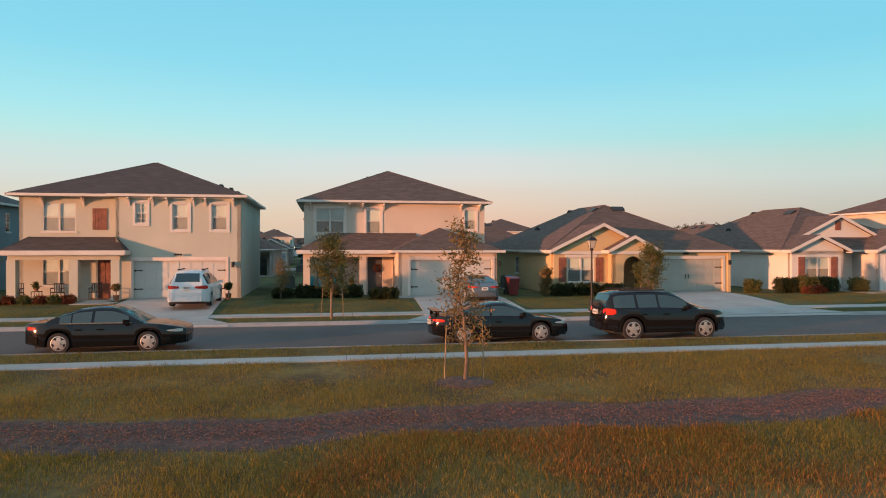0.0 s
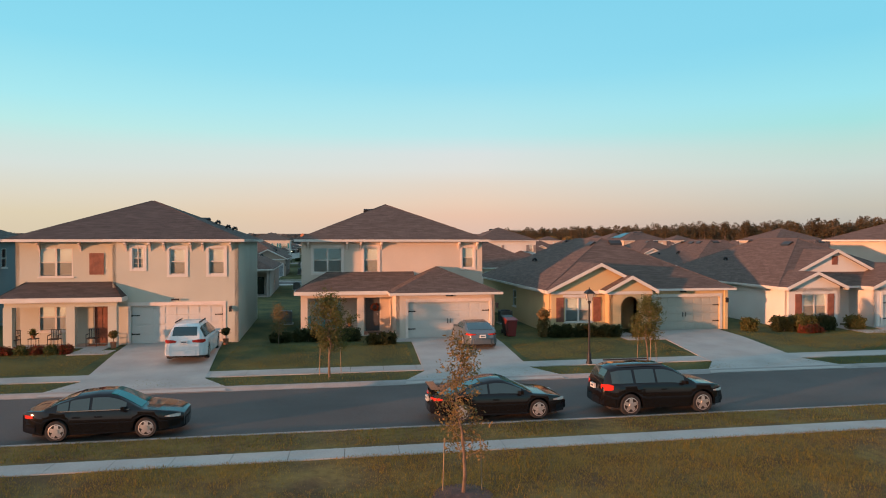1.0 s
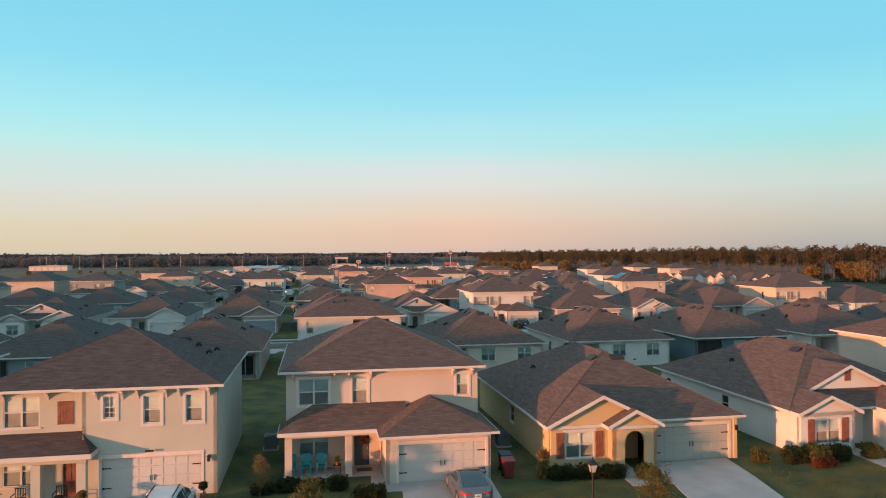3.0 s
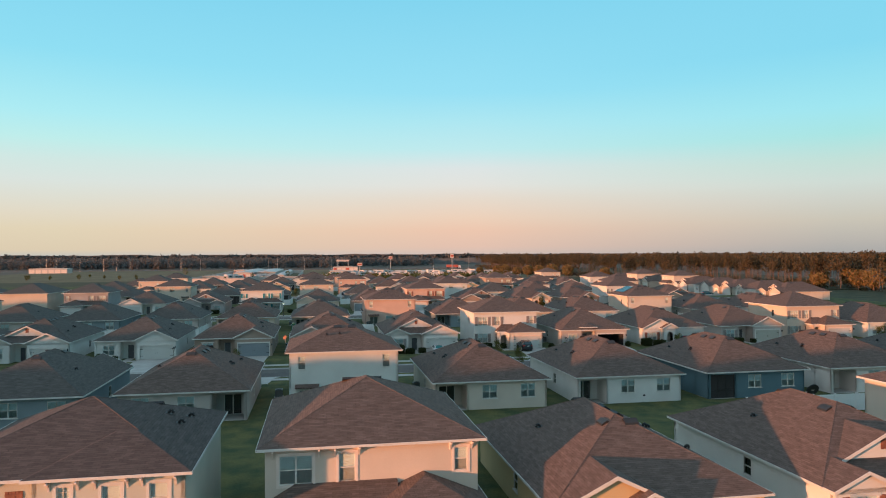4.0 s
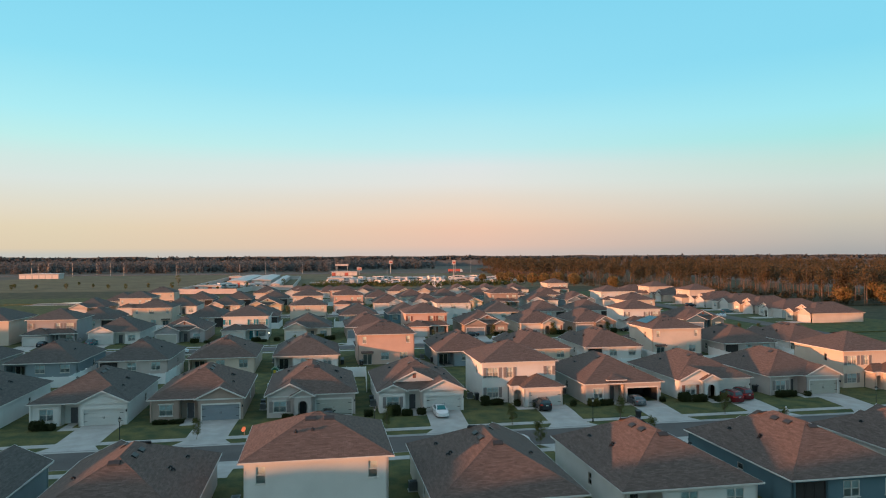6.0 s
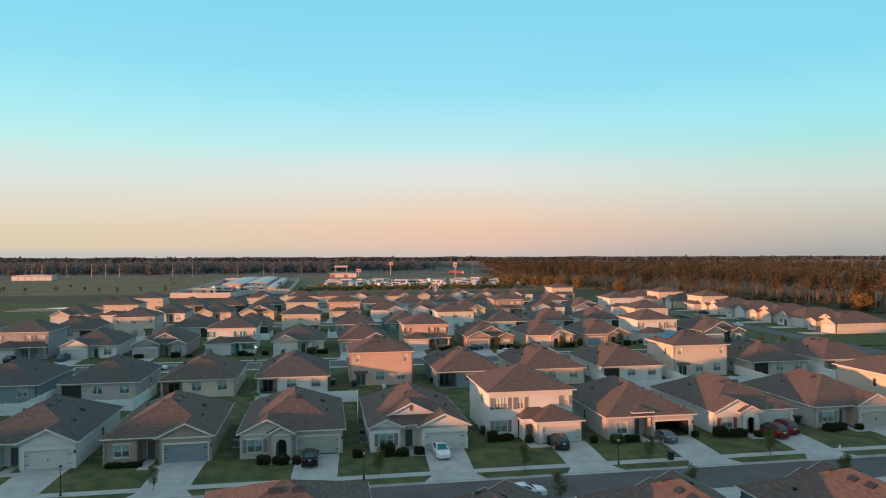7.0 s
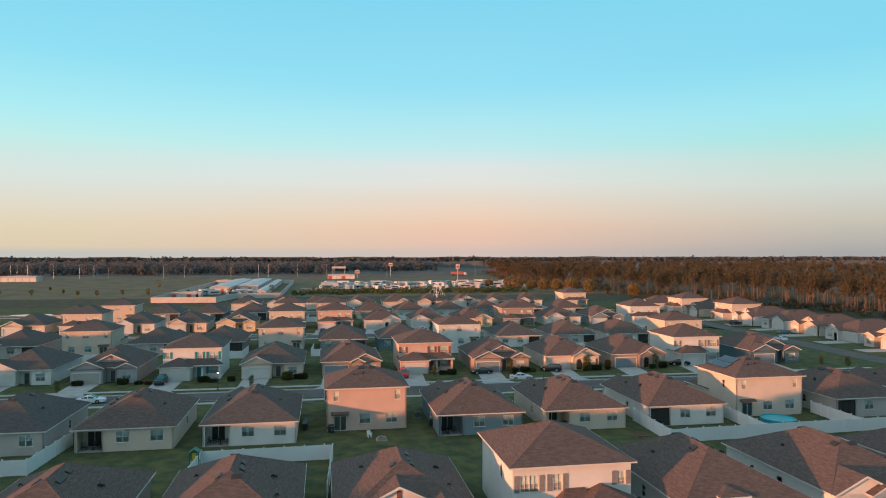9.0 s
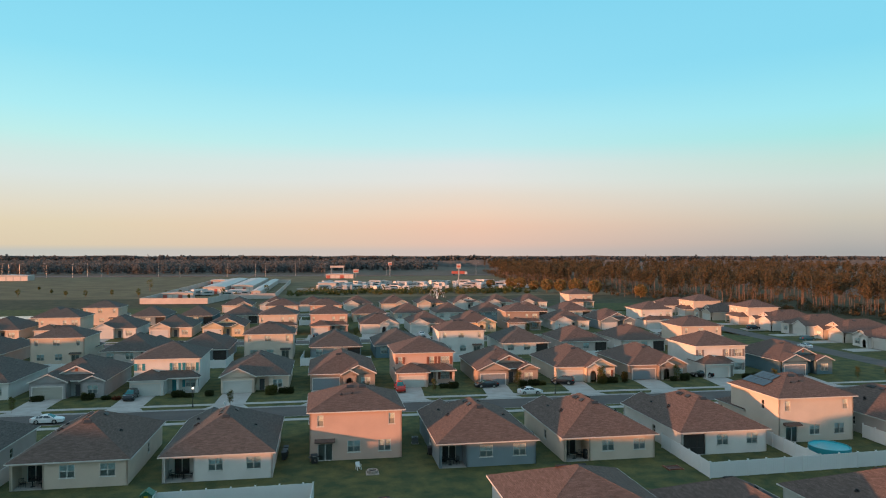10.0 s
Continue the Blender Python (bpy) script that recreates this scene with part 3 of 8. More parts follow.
    def board(self, pts, d):
        part("fascia", Shape().prism(pts, d), trim_white, self.root)

    def hip(self, x0, x1, y0, y1, z, pitch=0.50, over=0.4, caps=False, name="roof"):
        x0, x1 = self.xr(x0, x1)
        a0, a1, b0, b1 = x0 - over, x1 + over, y0 - over, y1 + over
        w, d = a1 - a0, b1 - b0
        rise = pitch * min(w, d) / 2
        if d >= w:
            p, q = Vector(((a0 + a1) / 2, b0 + w / 2, z + rise)), Vector(((a0 + a1) / 2, b1 - w / 2, z + rise))
            sides = [([(a0, b0), (a1, b0)], [p]), ([(a1, b0), (a1, b1)], [q, p]), ([(a1, b1), (a0, b1)], [q]), ([(a0, b1), (a0, b0)], [p, q])]
        else:
            p, q = Vector((a0 + d / 2, (b0 + b1) / 2, z + rise)), Vector((a1 - d / 2, (b0 + b1) / 2, z + rise))
            sides = [([(a0, b0), (a1, b0)], [q, p]), ([(a1, b0), (a1, b1)], [q]), ([(a1, b1), (a0, b1)], [p, q]), ([(a0, b1), (a0, b0)], [p])]
        roof = Shape()
        for low, high in sides:
            roof.poly([(*c, z) for c in low] + [tuple(h) for h in high])
        roof_ob = part(name, roof, self.roof_mat, self.root, "dark asphalt shingle roof")
        if caps:
            hips = [((*c, z), tuple(top)) for c, top in (((a0, b0), p), ((a1, b0), p if d >= w else q), ((a1, b1), q), ((a0, b1), q if d >= w else p))] + [(tuple(p), tuple(q))]
            for c, top in hips:
                part("ridge_cap", Shape().tube((c[0], c[1], c[2] - 0.05), (top[0], top[1], top[2] - 0.035), 0.06, 0.06, 6), self.roof_mat, roof_ob)
        part("soffit", Shape().box(a0, a1, b0, b1, z - 0.13, z - 0.11), trim_white, self.root)
        ring, t = Shape(), 0.025
        loops = [[(a0 - e, b0 - e, k), (a1 + e, b0 - e, k), (a1 + e, b1 + e, k), (a0 - e, b1 + e, k)] for e, k in ((0, z - 0.13), (t, z - 0.13), (t, z + 0.01), (0, z + 0.01))]
        ring.rings(loops + loops[:1], caps=False)
        part("fascia", ring, trim_white, roof_ob)
        return p, q, (a0, a1, b0, b1, z, pitch)

    def gable(self, x0, x1, y0, y1, z, pitch=0.48, over=0.35, vent=False, band=True):
        """A gable towards the front: its wall at y0, its ridge back to y1."""
        x0, x1 = self.xr(x0, x1)
        c, half = (x0 + x1) / 2, (x1 - x0) / 2
        top = z + pitch * (half + over)
        a0, a1, f = x0 - over, x1 + over, y0 - over
        part("gable_wall", Shape().prism([(x0, y0, z - 0.3), (x1, y0, z - 0.3), (x1, y0, z + pitch * over - 0.05), (c, y0, top - 0.08), (x0, y0, z + pitch * over - 0.05)], (0, 0.2, 0)), self.wall_mat, self.root)
        k = 0.12
        roof = Shape()
        roof.rings([[(a0, y, z), (c, y, top), (a1, y, z), (a1, y, z - k), (c, y, top - k), (a0, y, z - k)] for y in (y1, f)])
        gr = part("gable_roof", roof, self.roof_mat, self.root, "dark asphalt shingle roof")
        for e in (a0, a1):
            part("rake_board", Shape().prism([(e, f, z - 0.19), (e, f, z + 0.02), (c, f, top + 0.02), (c, f, top - 0.19)], (0, -0.04, 0)), trim_white, gr)
            o = 0.03 if e > c else -0.03
            if self.near:
                part("fascia", Shape().box(min(e, e + o), max(e, e + o), f, y1 - 0.3, z - 0.19, z + 0.015), trim_white, gr)
        if band and self.near:
            part("trim_band", Shape().box(x0 - 0.02, x1 + 0.02, y0 - 0.06, y0 + 0.02, z - 0.24, z - 0.06), trim_white, self.root)
        if vent:
            part("gable_vent", shared("gablevent", lambda: Shape().box(-0.22, 0.22, -0.04, 0.0, 0, 0.62).box(-0.16, 0.16, -0.06, -0.04, 0.08, 0.16).box(-0.16, 0.16, -0.06, -0.04, 0.26, 0.34).box(-0.16, 0.16, -0.06, -0.04, 0.44, 0.52), wood_red), None, self.root, m=pose(c, y0, z + pitch * half * 0.38))
        return top

    def vents(self, plan, spots, goose=()):
        a0, a1, b0, b1, z, pitch = plan
        for x, y in spots:
            self.on_roof("roof_vent", shared("roofvent", vent_shape, vent_dark), plan, x * self.s, y)
        for x, y in goose:
            self.on_roof("vent_hood", shared("goose", goose_shape, black_metal, True), plan, x * self.s, y)

    def on_roof(self, name, data, plan, x, y):
        a0, a1, b0, b1, z, pitch = plan
        dists = {-90: x - a0, 90: a1 - x, 0: y - b0, 180: b1 - y}
        turn = min(dists, key=dists.get)
        zz = z + pitch * dists[turn]
        part(name, data, None, self.root, m=pose(x, y, zz, 0, 0, turn) @ pose(0, 0, 0, math.degrees(math.atan(pitch))))

    def done(self):
        part("wall", self.wall, self.wall_mat, self.root)
        return self.root


def sum_boards(w, h):
    return board_leaf(w, h, 5, -0.04, 0.1)


def board_leaf(w, h, n, y0, y1):
    """A board shutter in one piece: grooved boards with two raised battens across."""
    line = [(-w / 2, y0)]
    for k in range(1, n):
        x = -w / 2 + k * w / n
        line += [(x - 0.008, y0), (x, y0 + 0.025), (x + 0.008, y0)]
    line.append((w / 2, y0))
    tail = [(w / 2, y1), (-w / 2, y1)]
    ring = line + tail
    bar = [(x, y0 - 0.02) for x, y in line] + tail
    zs = ((ring, 0), (ring, h * 0.12), (bar, h * 0.12), (bar, h * 0.12 + 0.1), (ring, h * 0.12 + 0.1), (ring, h * 0.82), (bar, h * 0.82), (bar, h * 0.82 + 0.1), (ring, h * 0.82 + 0.1), (ring, h))
    return Shape().rings([[(x, y, z) for x, y in r] for r, z in zs])


def bungalow(u, v, turn, front, wall, roof, label, mirror=False, W=12.1, D=17.6, garage=None, shutters=None, lanai="screen", near=True, first=False, lanai_flip=False, up=False, group="houses of the estate"):
    """A one-storey house; v is where its nearer face (front or back) stands."""
    h = House(at(u, v, LOT if first else LOT - DROP, turn) @ pose(0, 0 if turn == 0 else -D, 0), wall, roof, label, 1, mirror, group, near, turn)
    H = 2.64 if first else 2.98
    half = W / 2
    lo = -0.3
    gmat = {"mat": garage or door_white, "up": up}
    win = {"units": 2, "shutters": shutters, "head": True}
    fr = turn == 0
    if front == "A":
        h.face(-half + 1.75, 0, 0, 3.5, lo, H, [("win", 0.0, 0.75, 1.75, 1.5, win)] if fr else ())
        h.face(-half + 3.5 + 1.35, -0.7, 0, 2.7, lo, H, [("arch", 0.0, 0.02, 1.25, 2.3)])
        h.face(-half + 3.5, -0.35, -90, 0.7, lo, H)
        h.face(-half + 6.2, -0.1, 90, 1.2, lo, H)
        h.face(-half + 3.5 + 1.35, 1.7, 0, 2.7, lo, H, [("door", 0, 0.02, 1.0, 2.1)])
        h.face(half - 2.95, 0.5, 0, 5.9, lo, H, [("garage", 0.0, 0.0, 4.88, 2.13, gmat)])
        plan = h.hip(-half, half, 0.5, D, H + 0.05, caps=near)[2]
        h.gable(-half, -half + 6.2, 0.0, 6.4, H + 0.05, 0.48)
        h.gable(-half + 3.4, -half + 6.25, -0.7, 2.4, H + 0.05, 0.52, 0.3)
        spots = [(-0.9, D * 0.36), (0.7, D * 0.33)]
    elif front == "B":
        h.face(-half + 1.9, 0, 0, 3.8, lo, H, [("win", 0.0, 0.7, 1.75, 1.55, win)] if fr else ())
        h.face(-half + 3.8, 0.95, 90, 1.9, lo, H)
        h.face(-half + 4.95, 1.9, 0, 2.3, lo, H, [("door", 0.0, 0.02, 1.0, 2.1)])
        h.face(half - 3.0, -0.3, 0, 6.0, lo, H, [("garage", 0.1, 0.0, 4.88, 2.13, gmat)])
        h.face(half - 6.0, 0.8, -90, 2.2, lo, H)
        plan = h.hip(-half, half, 0.95, D, H + 0.05, caps=near)[2]
        h.gable(-half, -half + 3.8, 0.0, 4.7, H + 0.05, 0.45, band=False)
        h.gable(half - 6.0, half, -0.3, 5.9, H + 0.05, 0.45, band=False)
        h.gable(-half + 2.2, -half + 8.4, 2.3, 8.2, H + 0.85, 0.48, 0.3, vent=True, band=False)
        spots = [(-0.9, D * 0.4), (0.9, D * 0.4)]
    elif front == "C":
        h.face(-half + 1.9, 0.6, 0, 3.8, lo, H, [("win", 0.1, 0.75, 1.75, 1.5, win)] if fr else ())
        h.face(-half + 3.8, 1.3, 90, 1.4, lo, H)
        h.face(-half + 4.95, 2.0, 0, 2.3, lo, H, [("door", 0.0, 0.02, 1.0, 2.1)])
        h.face(half - 3.0, 0, 0, 6.0, lo, H, [("garage", 0.1, 0.0, 4.88, 2.13, gmat)])
        h.face(half - 6.0, 1.0, -90, 2.0, lo, H)
        plan = h.hip(-half, half, 0.6, D, H + 0.05, caps=near)[2]
        h.gable(half - 6.0, half, 0.0, 6.4, H + 0.05, 0.48)
        spots = [(-0.9, D * 0.42), (0.9, D * 0.42)]
    else:
        h.face(-half + 1.9, 0, 0, 3.8, lo, H, [("win", 0.1, 0.75, 1.45, 1.5, {"units": 2, "trim": trim_white})] if fr else ())
        h.face(-half + 3.8, 0.95, 90, 1.9, lo, H)
        h.face(-half + 4.95, 1.9, 0, 2.3, lo, H, [("door", 0.0, 0.02, 1.0, 2.1)])
        h.face(half - 3.0, 0, 0, 6.0, lo, H, [("garage", 0.0, 0.0, 4.88, 2.13, gmat)])
        h.face(half - 6.0, 0.95, -90, 1.9, lo, H)
        plan = h.hip(-half, half, 0.0, D, H + 0.05, caps=near)[2]
        h.face(-half + 4.95, 0.1, 0, 2.5, H - 0.3, H + 0.5)
        h.hip(-half + 3.7, -half + 6.2, 0.1, 3.5, H + 0.5, 0.4, 0.3, name="entry_roof")
        spots = [(-0.9, D * 0.42), (0.9, D * 0.42)]
    side = [("win", 1.0, 1.0, 0.9, 1.2, {"units": 1, "blind": False})] if near else ()
    h.face(-half, D / 2 + 0.2, -90, D - 0.4, lo, H, side)
    h.face(half, D / 2 + 0.2, 90, D - 0.4, lo, H, side)
    # the garden side: a covered patio let into one corner
    f = 1 if lanai_flip else -1
    lw = 3.3
    xs = -f * (half - lw / 2)
    win2 = {"units": 2}
    h.face(f * lw / 2, D, 180, W - lw, lo, H, [("win", 2.3, H - 1.85, 1.62, 1.45, win2), ("win", -1.9, H - 1.85, 1.62, 1.45, win2)])
    h.face(xs, D - 2.6, 180, lw, lo, H, [("slider", 0.0, 0.02, 1.8, 2.05)])
    h.face(xs, D, 180, lw, H - 0.3, H)
    h.face(-f * (half - 0.15), D, 180, 0.3, lo, H - 0.3)
    h.face(xs + f * lw / 2, D - 1.3, 180 - f * 90 + 180, 2.6, lo, H)
    part("patio_floor", Shape().box(*h.xr(xs - lw / 2, xs + lw / 2), D - 2.6, D + 0.02, -0.2, 0.03), concrete, h.root, "pale concrete patio floor")
    if lanai == "screen":
        s = Shape()
        x0, x1 = h.xr(xs - lw / 2 + (0.3 if f > 0 else 0.05), xs + lw / 2 - (0.05 if f > 0 else 0.3))
        s.box(x0, x1, D - 0.12, D - 0.11, 0.05, H - 0.3)
        part("screen", s, screen_mesh, h.root, "dark insect screen closing the patio")
        bars = Shape()
        for i in range(4):
            x = x0 + (x1 - x0) * i / 3
            bars.box(x - 0.03, x + 0.03, D - 0.14, D - 0.06, 0.03, H - 0.3)
        bars.box(x0, x1, D - 0.14, D - 0.06, 0.9, 0.96)
        part("screen_frame", bars, vent_dark, h.root)
    if near:
        h.vents(plan, spots, [(-half + 2.6, D * 0.62), (half - 2.0, D * 0.3), (half - 2.4, D * 0.55)])
        h.vents(plan, [(-0.2, D - 5.4), (0.8, D - 7.6), (0.9, D - 9.4)], [(3.4, D - 8.0)])
    else:
        h.vents(plan, spots)
    return h.done()


def two_storey(u, v, turn, wall, roof, label, mirror=False, W=11.5, D=11.2, shutters=None, near=True, group="houses of the estate", garage=None, entry="hip", accent=trim_soft, door=None, first=False, pitch=0.41):
    """A two-storey house with a garage wing and porch before it; v is where its nearer face stands."""
    if turn == 0:
        D, pitch = 12.0, 0.41
    deep = D + (3.6 if first else 3.5)
    h = House(at(u, v, LOT if first else LOT - DROP, turn) @ pose(0, 0 if turn == 0 else -deep, 0), wall, roof, label, 2, mirror, group, near, turn)
    half, lo, H1, H = W / 2, -0.3, 2.64 if first else 2.8, 5.75 if first else 6.1
    y = 3.6 if first else 3.5
    o = {"units": 2, "shutters": shutters, "trim": None if shutters else accent, "split": bool(shutters)}
    o1 = {**o, "units": 1}
    fr = turn == 0
    ups = [("win", -half + 1.6, 3.75, 1.75, 1.55, o), ("win", -half + 4.3, 3.75, 0.9, 1.55, o1), ("win", half - 0.95, 4.0, 0.75, 1.3, o1)] if fr else []
    lows = [("win", -half + 1.6, 0.8, 1.75, 1.55, {**o, "trim": None}), ("door", -half + 4.4, 0.02, 1.0, 2.3, {"mat": door or door_dark})] if fr else []
    h.face(0, y, 0, W, lo, H, ups + lows)
    side = [("win", 2.0, 3.9, 0.75, 1.3, {"units": 1, "blind": False})] if near else ()
    h.face(-half, y + D / 2 + 0.1, -90, D - 0.2, lo, H, side)
    h.face(half, y + D / 2 + 0.1, 90, D - 0.2, lo, H, side)
    plan = h.hip(-half, half, y, deep, H + 0.05, pitch, 0.42, caps=near)[2]
    # garage wing and porch
    gx = half - 0.1
    h.face(gx - 2.95, 0, 0, 5.9, lo, H1, [("garage", 0.2, 0.0, 4.88, 2.13, {"mat": garage or door_white, "band": accent})])
    h.face(gx - 5.9, y / 2, -90, y - 0.0, lo, H1)
    h.face(gx, y / 2, 90, y, lo, H1)
    h.hip(gx - 5.9, gx, 0.0, 6.7, H1 + 0.05, 0.42, 0.4, name="garage_roof")
    x1 = gx - 5.9
    za, zb, pf = H1 + 0.05, H1 + 1.15, 1.45
    xa, xb, yb = -half - 0.35 if entry == "hip" else -half + 3.75, x1 + 1.5, y + 0.02
    porch = Shape()
    pts = [(xa, pf, za), (xb, pf, za), (xb, yb, zb), (xa + (1.9 if entry == "hip" else 1.3), yb, zb), (xa, yb, za), (xa, pf, za - 0.19), (xb, pf, za - 0.19), (xb, yb, za - 0.19), (xa, yb, za - 0.19)]
    pts = [Vector((h.s * p[0], p[1], p[2])) for p in pts]
    for q in ((0, 1, 2, 3), (0, 3, 4), (5, 8, 7, 6), (0, 5, 6, 1), (1, 6, 7, 2), (0, 4, 8, 5), (4, 3, 2, 7, 8)):
        porch.poly([pts[i] for i in (q if h.s > 0 else q[::-1])])
    part("porch_roof", porch, h.roof_mat, h.root, "sloping shingle roof over the porch")
    part("porch_fascia", Shape().box(*h.xr(xa - 0.03, x1 - 0.35), pf - 0.035, pf - 0.003, za - 0.2, za + 0.02), trim_white, h.root)
    part("porch_fascia", Shape().box(*h.xr(xa - 0.035, xa - 0.003), pf, y, za - 0.2, za + 0.02), trim_white, h.root)
    if entry == "hip":
        part("porch_beam", Shape().box(*h.xr(-half, x1), 1.85, 2.1, H1 - 0.35, H1 - 0.12), h.wall_mat, h.root)
    else:
        wa = -half + 4.1
        h.face((wa + x1) / 2, 1.3, 0, x1 - wa, lo, H1, [("arch", 0.0, 0.02, 1.3, 2.3)])
        h.face(wa, (1.3 + y) / 2, -90, y - 1.3, lo, H1)
    for px in (-half + 0.2, -half + 3.55) if entry == "hip" else ():
        part("porch_column", Shape().box(*h.xr(px - 0.2, px + 0.2), 1.8, 2.18, -0.1, H1 - 0.35), h.wall_mat, h.root)
    part("porch_floor", Shape().box(*h.xr(-half - 0.1 if entry == "hip" else -half + 4.2, x1), 1.7 if entry == "hip" else 1.32, y, -0.2, 0.03), concrete, h.root, "pale concrete porch floor")
    if near and not shutters:
        for bx in (-half + 0.4, -half + 2.8, -half + 3.65, -half + 4.95, half - 1.55, half - 0.35):
            part("eave_bracket", shared("bracket", bracket_shape, accent), None, h.root, m=pose(bx * h.s, y, H - 0.12))
    # garden side
    b = deep
    w1 = {"units": 2}
    items = [("win", half - 1.3, 4.3, 0.8, 1.4, {"units": 1}), ("win", -half + 1.3, 4.3, 0.8, 1.4, {"units": 1}), ("slider", -half + 1.9, 0.02, 1.8, 2.1),
             ("win", -0.3, 0.95, 1.6, 1.45, w1), ("win", half - 2.2, 0.95, 1.6, 1.45, w1)]
    if not near:
        items.append(("win", 0.2, 4.3, 1.5, 1.35, w1))
    h.face(0, b, 180, W, lo, H, items)
    xa, xb = h.xr(half - 3.1, half - 0.6)
    aw = Shape().prism([(xa, b, 2.75), (xa, b + 0.75, 2.5), (xa, b + 0.75, 2.38), (xa, b, 2.42)], (xb - xa, 0, 0))
    part("awning", aw, h.roof_mat, h.root, "small shingled awning over the garden door")
    h.vents(plan, [(-1.0, b - 4.6), (0.6, b - 4.6)], [(0.4, b - 3.2), (1.8, b - 3.0)] if near else [])
    return h.done()


def porch_house(u, v, wall, roof, label, group):
    """The two-storey house with a low porch beside a garage that is flush with the upper floor."""
    W, D = 11.8, 11.2
    h = House(at(u, v, LOT), wall, roof, label, 2, False, group)
    half, lo, H = W / 2, -0.3, 5.75
    step = -half + 5.14                    # where the front steps forward
    ly = 0.7
    t = {"units": 2, "trim": trim_white}
    t1 = {"units": 1, "trim": trim_white}
    h.face(-half + 2.57, ly, 0, 5.14, lo, H, [("win", -0.53, 3.75, 1.72, 1.6, {"units": 2}), ("shut", 1.56, 3.85, 0.75, 1.2), ("win", -0.56, 0.75, 1.72, 1.55, {"units": 2}), ("door", 1.87, 0.02, 1.0, 2.3, {"mat": wood_red})])
    h.face(step, ly / 2, -90, ly, lo, H)
    c = (step + half) / 2
    h.face(c, 0, 0, half - step, lo, H, [("win", -half + 6.47 - c, 4.2, 0.6, 1.15, {**t1, "split": True}), ("win", -half + 8.54 - c, 3.85, 0.85, 1.45, t1), ("win", -half + 10.63 - c, 3.85, 0.85, 1.45, t1), ("garage", -half + 8.52 - c, 0, 4.88, 2.13, {"band": trim_soft})])
    h.face(-half, ly + D / 2, -90, D, lo, H)
    h.face(half, D / 2 + 0.3, 90, D + 0.6, lo, H)
    h.face(0, ly + D, 180, W, lo, H, [("win", 2.0, 4.0, 1.5, 1.3, {"units": 2}), ("win", -3.0, 4.0, 1.5, 1.3, {"units": 2})])
    plan = h.hip(-half, half, 0.25, ly + D, H + 0.05, 0.40, 0.36, caps=True)[2]
    h.hip(step, half, 0.0, 5.8, H + 0.06, 0.40, 0.36, name="front_roof")
    za, zb, pf = 2.69, 3.5, -1.1
    x0, x1 = -half - 0.35, step + 0.75
    pr = Shape()
    pr.rings([[(x0, pf, za), (x0 + 0.9, ly + 0.1, zb), (x0 + 0.9, ly + 0.1, za - 0.19), (x0, pf, za - 0.19)], [(x1, pf, za), (x1 - 0.75, ly + 0.1, zb), (x1 - 0.75, ly + 0.1, za - 0.19), (x1, pf, za - 0.19)]])
    part("porch_roof", pr, h.roof_mat, h.root, "low shingle roof over the porch")
    pr2 = Shape().prism([(x0, pf, za), (x0, ly, za), (x0 + 0.9, ly, zb)], (0.001, 0, 0))
    part("porch_roof", pr2, h.roof_mat, h.root)
    pr3 = Shape().prism([(x1, pf, za), (x1, 0.0, za), (x1 - 0.75, 0.0, zb)], (-0.001, 0, 0))
    part("porch_roof", pr3, h.roof_mat, h.root)
    part("porch_fascia", Shape().box(x0 - 0.03, x1 + 0.03, pf - 0.035, pf - 0.003, za - 0.2, za + 0.02), trim_white, h.root)
    part("porch_fascia", Shape().box(x1 + 0.003, x1 + 0.035, pf, -0.01, za - 0.2, za + 0.02), trim_white, h.root)
    part("porch_fascia", Shape().box(x0 - 0.035, x0 - 0.003, pf, ly, za - 0.2, za + 0.02), trim_white, h.root)
    part("porch_soffit", Shape().box(x0, x1, pf, ly - 0.01, za - 0.24, za - 0.195), trim_white, h.root)
    part("porch_beam", Shape().box(-half, step + 0.42, pf + 0.35, pf + 0.6, 2.2, 2.44), h.wall_mat, h.root)
    for px in (-half + 0.2, -half + 3.25, step + 0.2):
        part("porch_column", Shape().box(px - 0.22, px + 0.22, pf + 0.28, pf + 0.68, -0.15, 2.2), h.wall_mat, h.root)
    part("porch_floor", Shape().box(-half - 0.1, step + 0.4, pf + 0.2, ly, -0.25, 0.03), concrete, h.root, "pale concrete porch floor")
    for bx in (-half + 1.2, -half + 3.3):
        part("eave_bracket", shared("bracket", bracket_shape, trim_soft), None, h.root, m=pose(bx, ly, H - 0.12))
    for bx in (-half + 5.85, -half + 7.1, -half + 7.85, -half + 9.25, -half + 9.9, -half + 11.4):
        part("eave_bracket", shared("bracket", bracket_shape, trim_soft), None, h.root, m=pose(bx, 0, H - 0.12))
    h.vents(plan, [(2.6, 9.0)], [(3.6, 7.6), (4.4, 6.4), (4.6, 8.3)])
    return h.done()


def shade_house(u, v, storeys, wall, roof, label, W=12.0, D=17.0, low=True):
    """An unseen house of the same estate further along a street, added to cast shade: its walls and hipped roof."""
    h = House(at(u, v, LOT - DROP if low else LOT), wall, roof, label, storeys, False, "houses further along the streets", False)
    H = 6.1 if storeys == 2 else 2.98
    for cx, cy, turn, length in ((0, 0, 0, W), (0, D, 180, W), (-W / 2, D / 2, -90, D - 0.4), (W / 2, D / 2, 90, D - 0.4)):
        h.face(cx, cy, turn, length, -0.3, H)
    h.hip(-W / 2, W / 2, 0, D, H + 0.05, 0.41 if storeys == 2 else 0.5)
    return h.done()

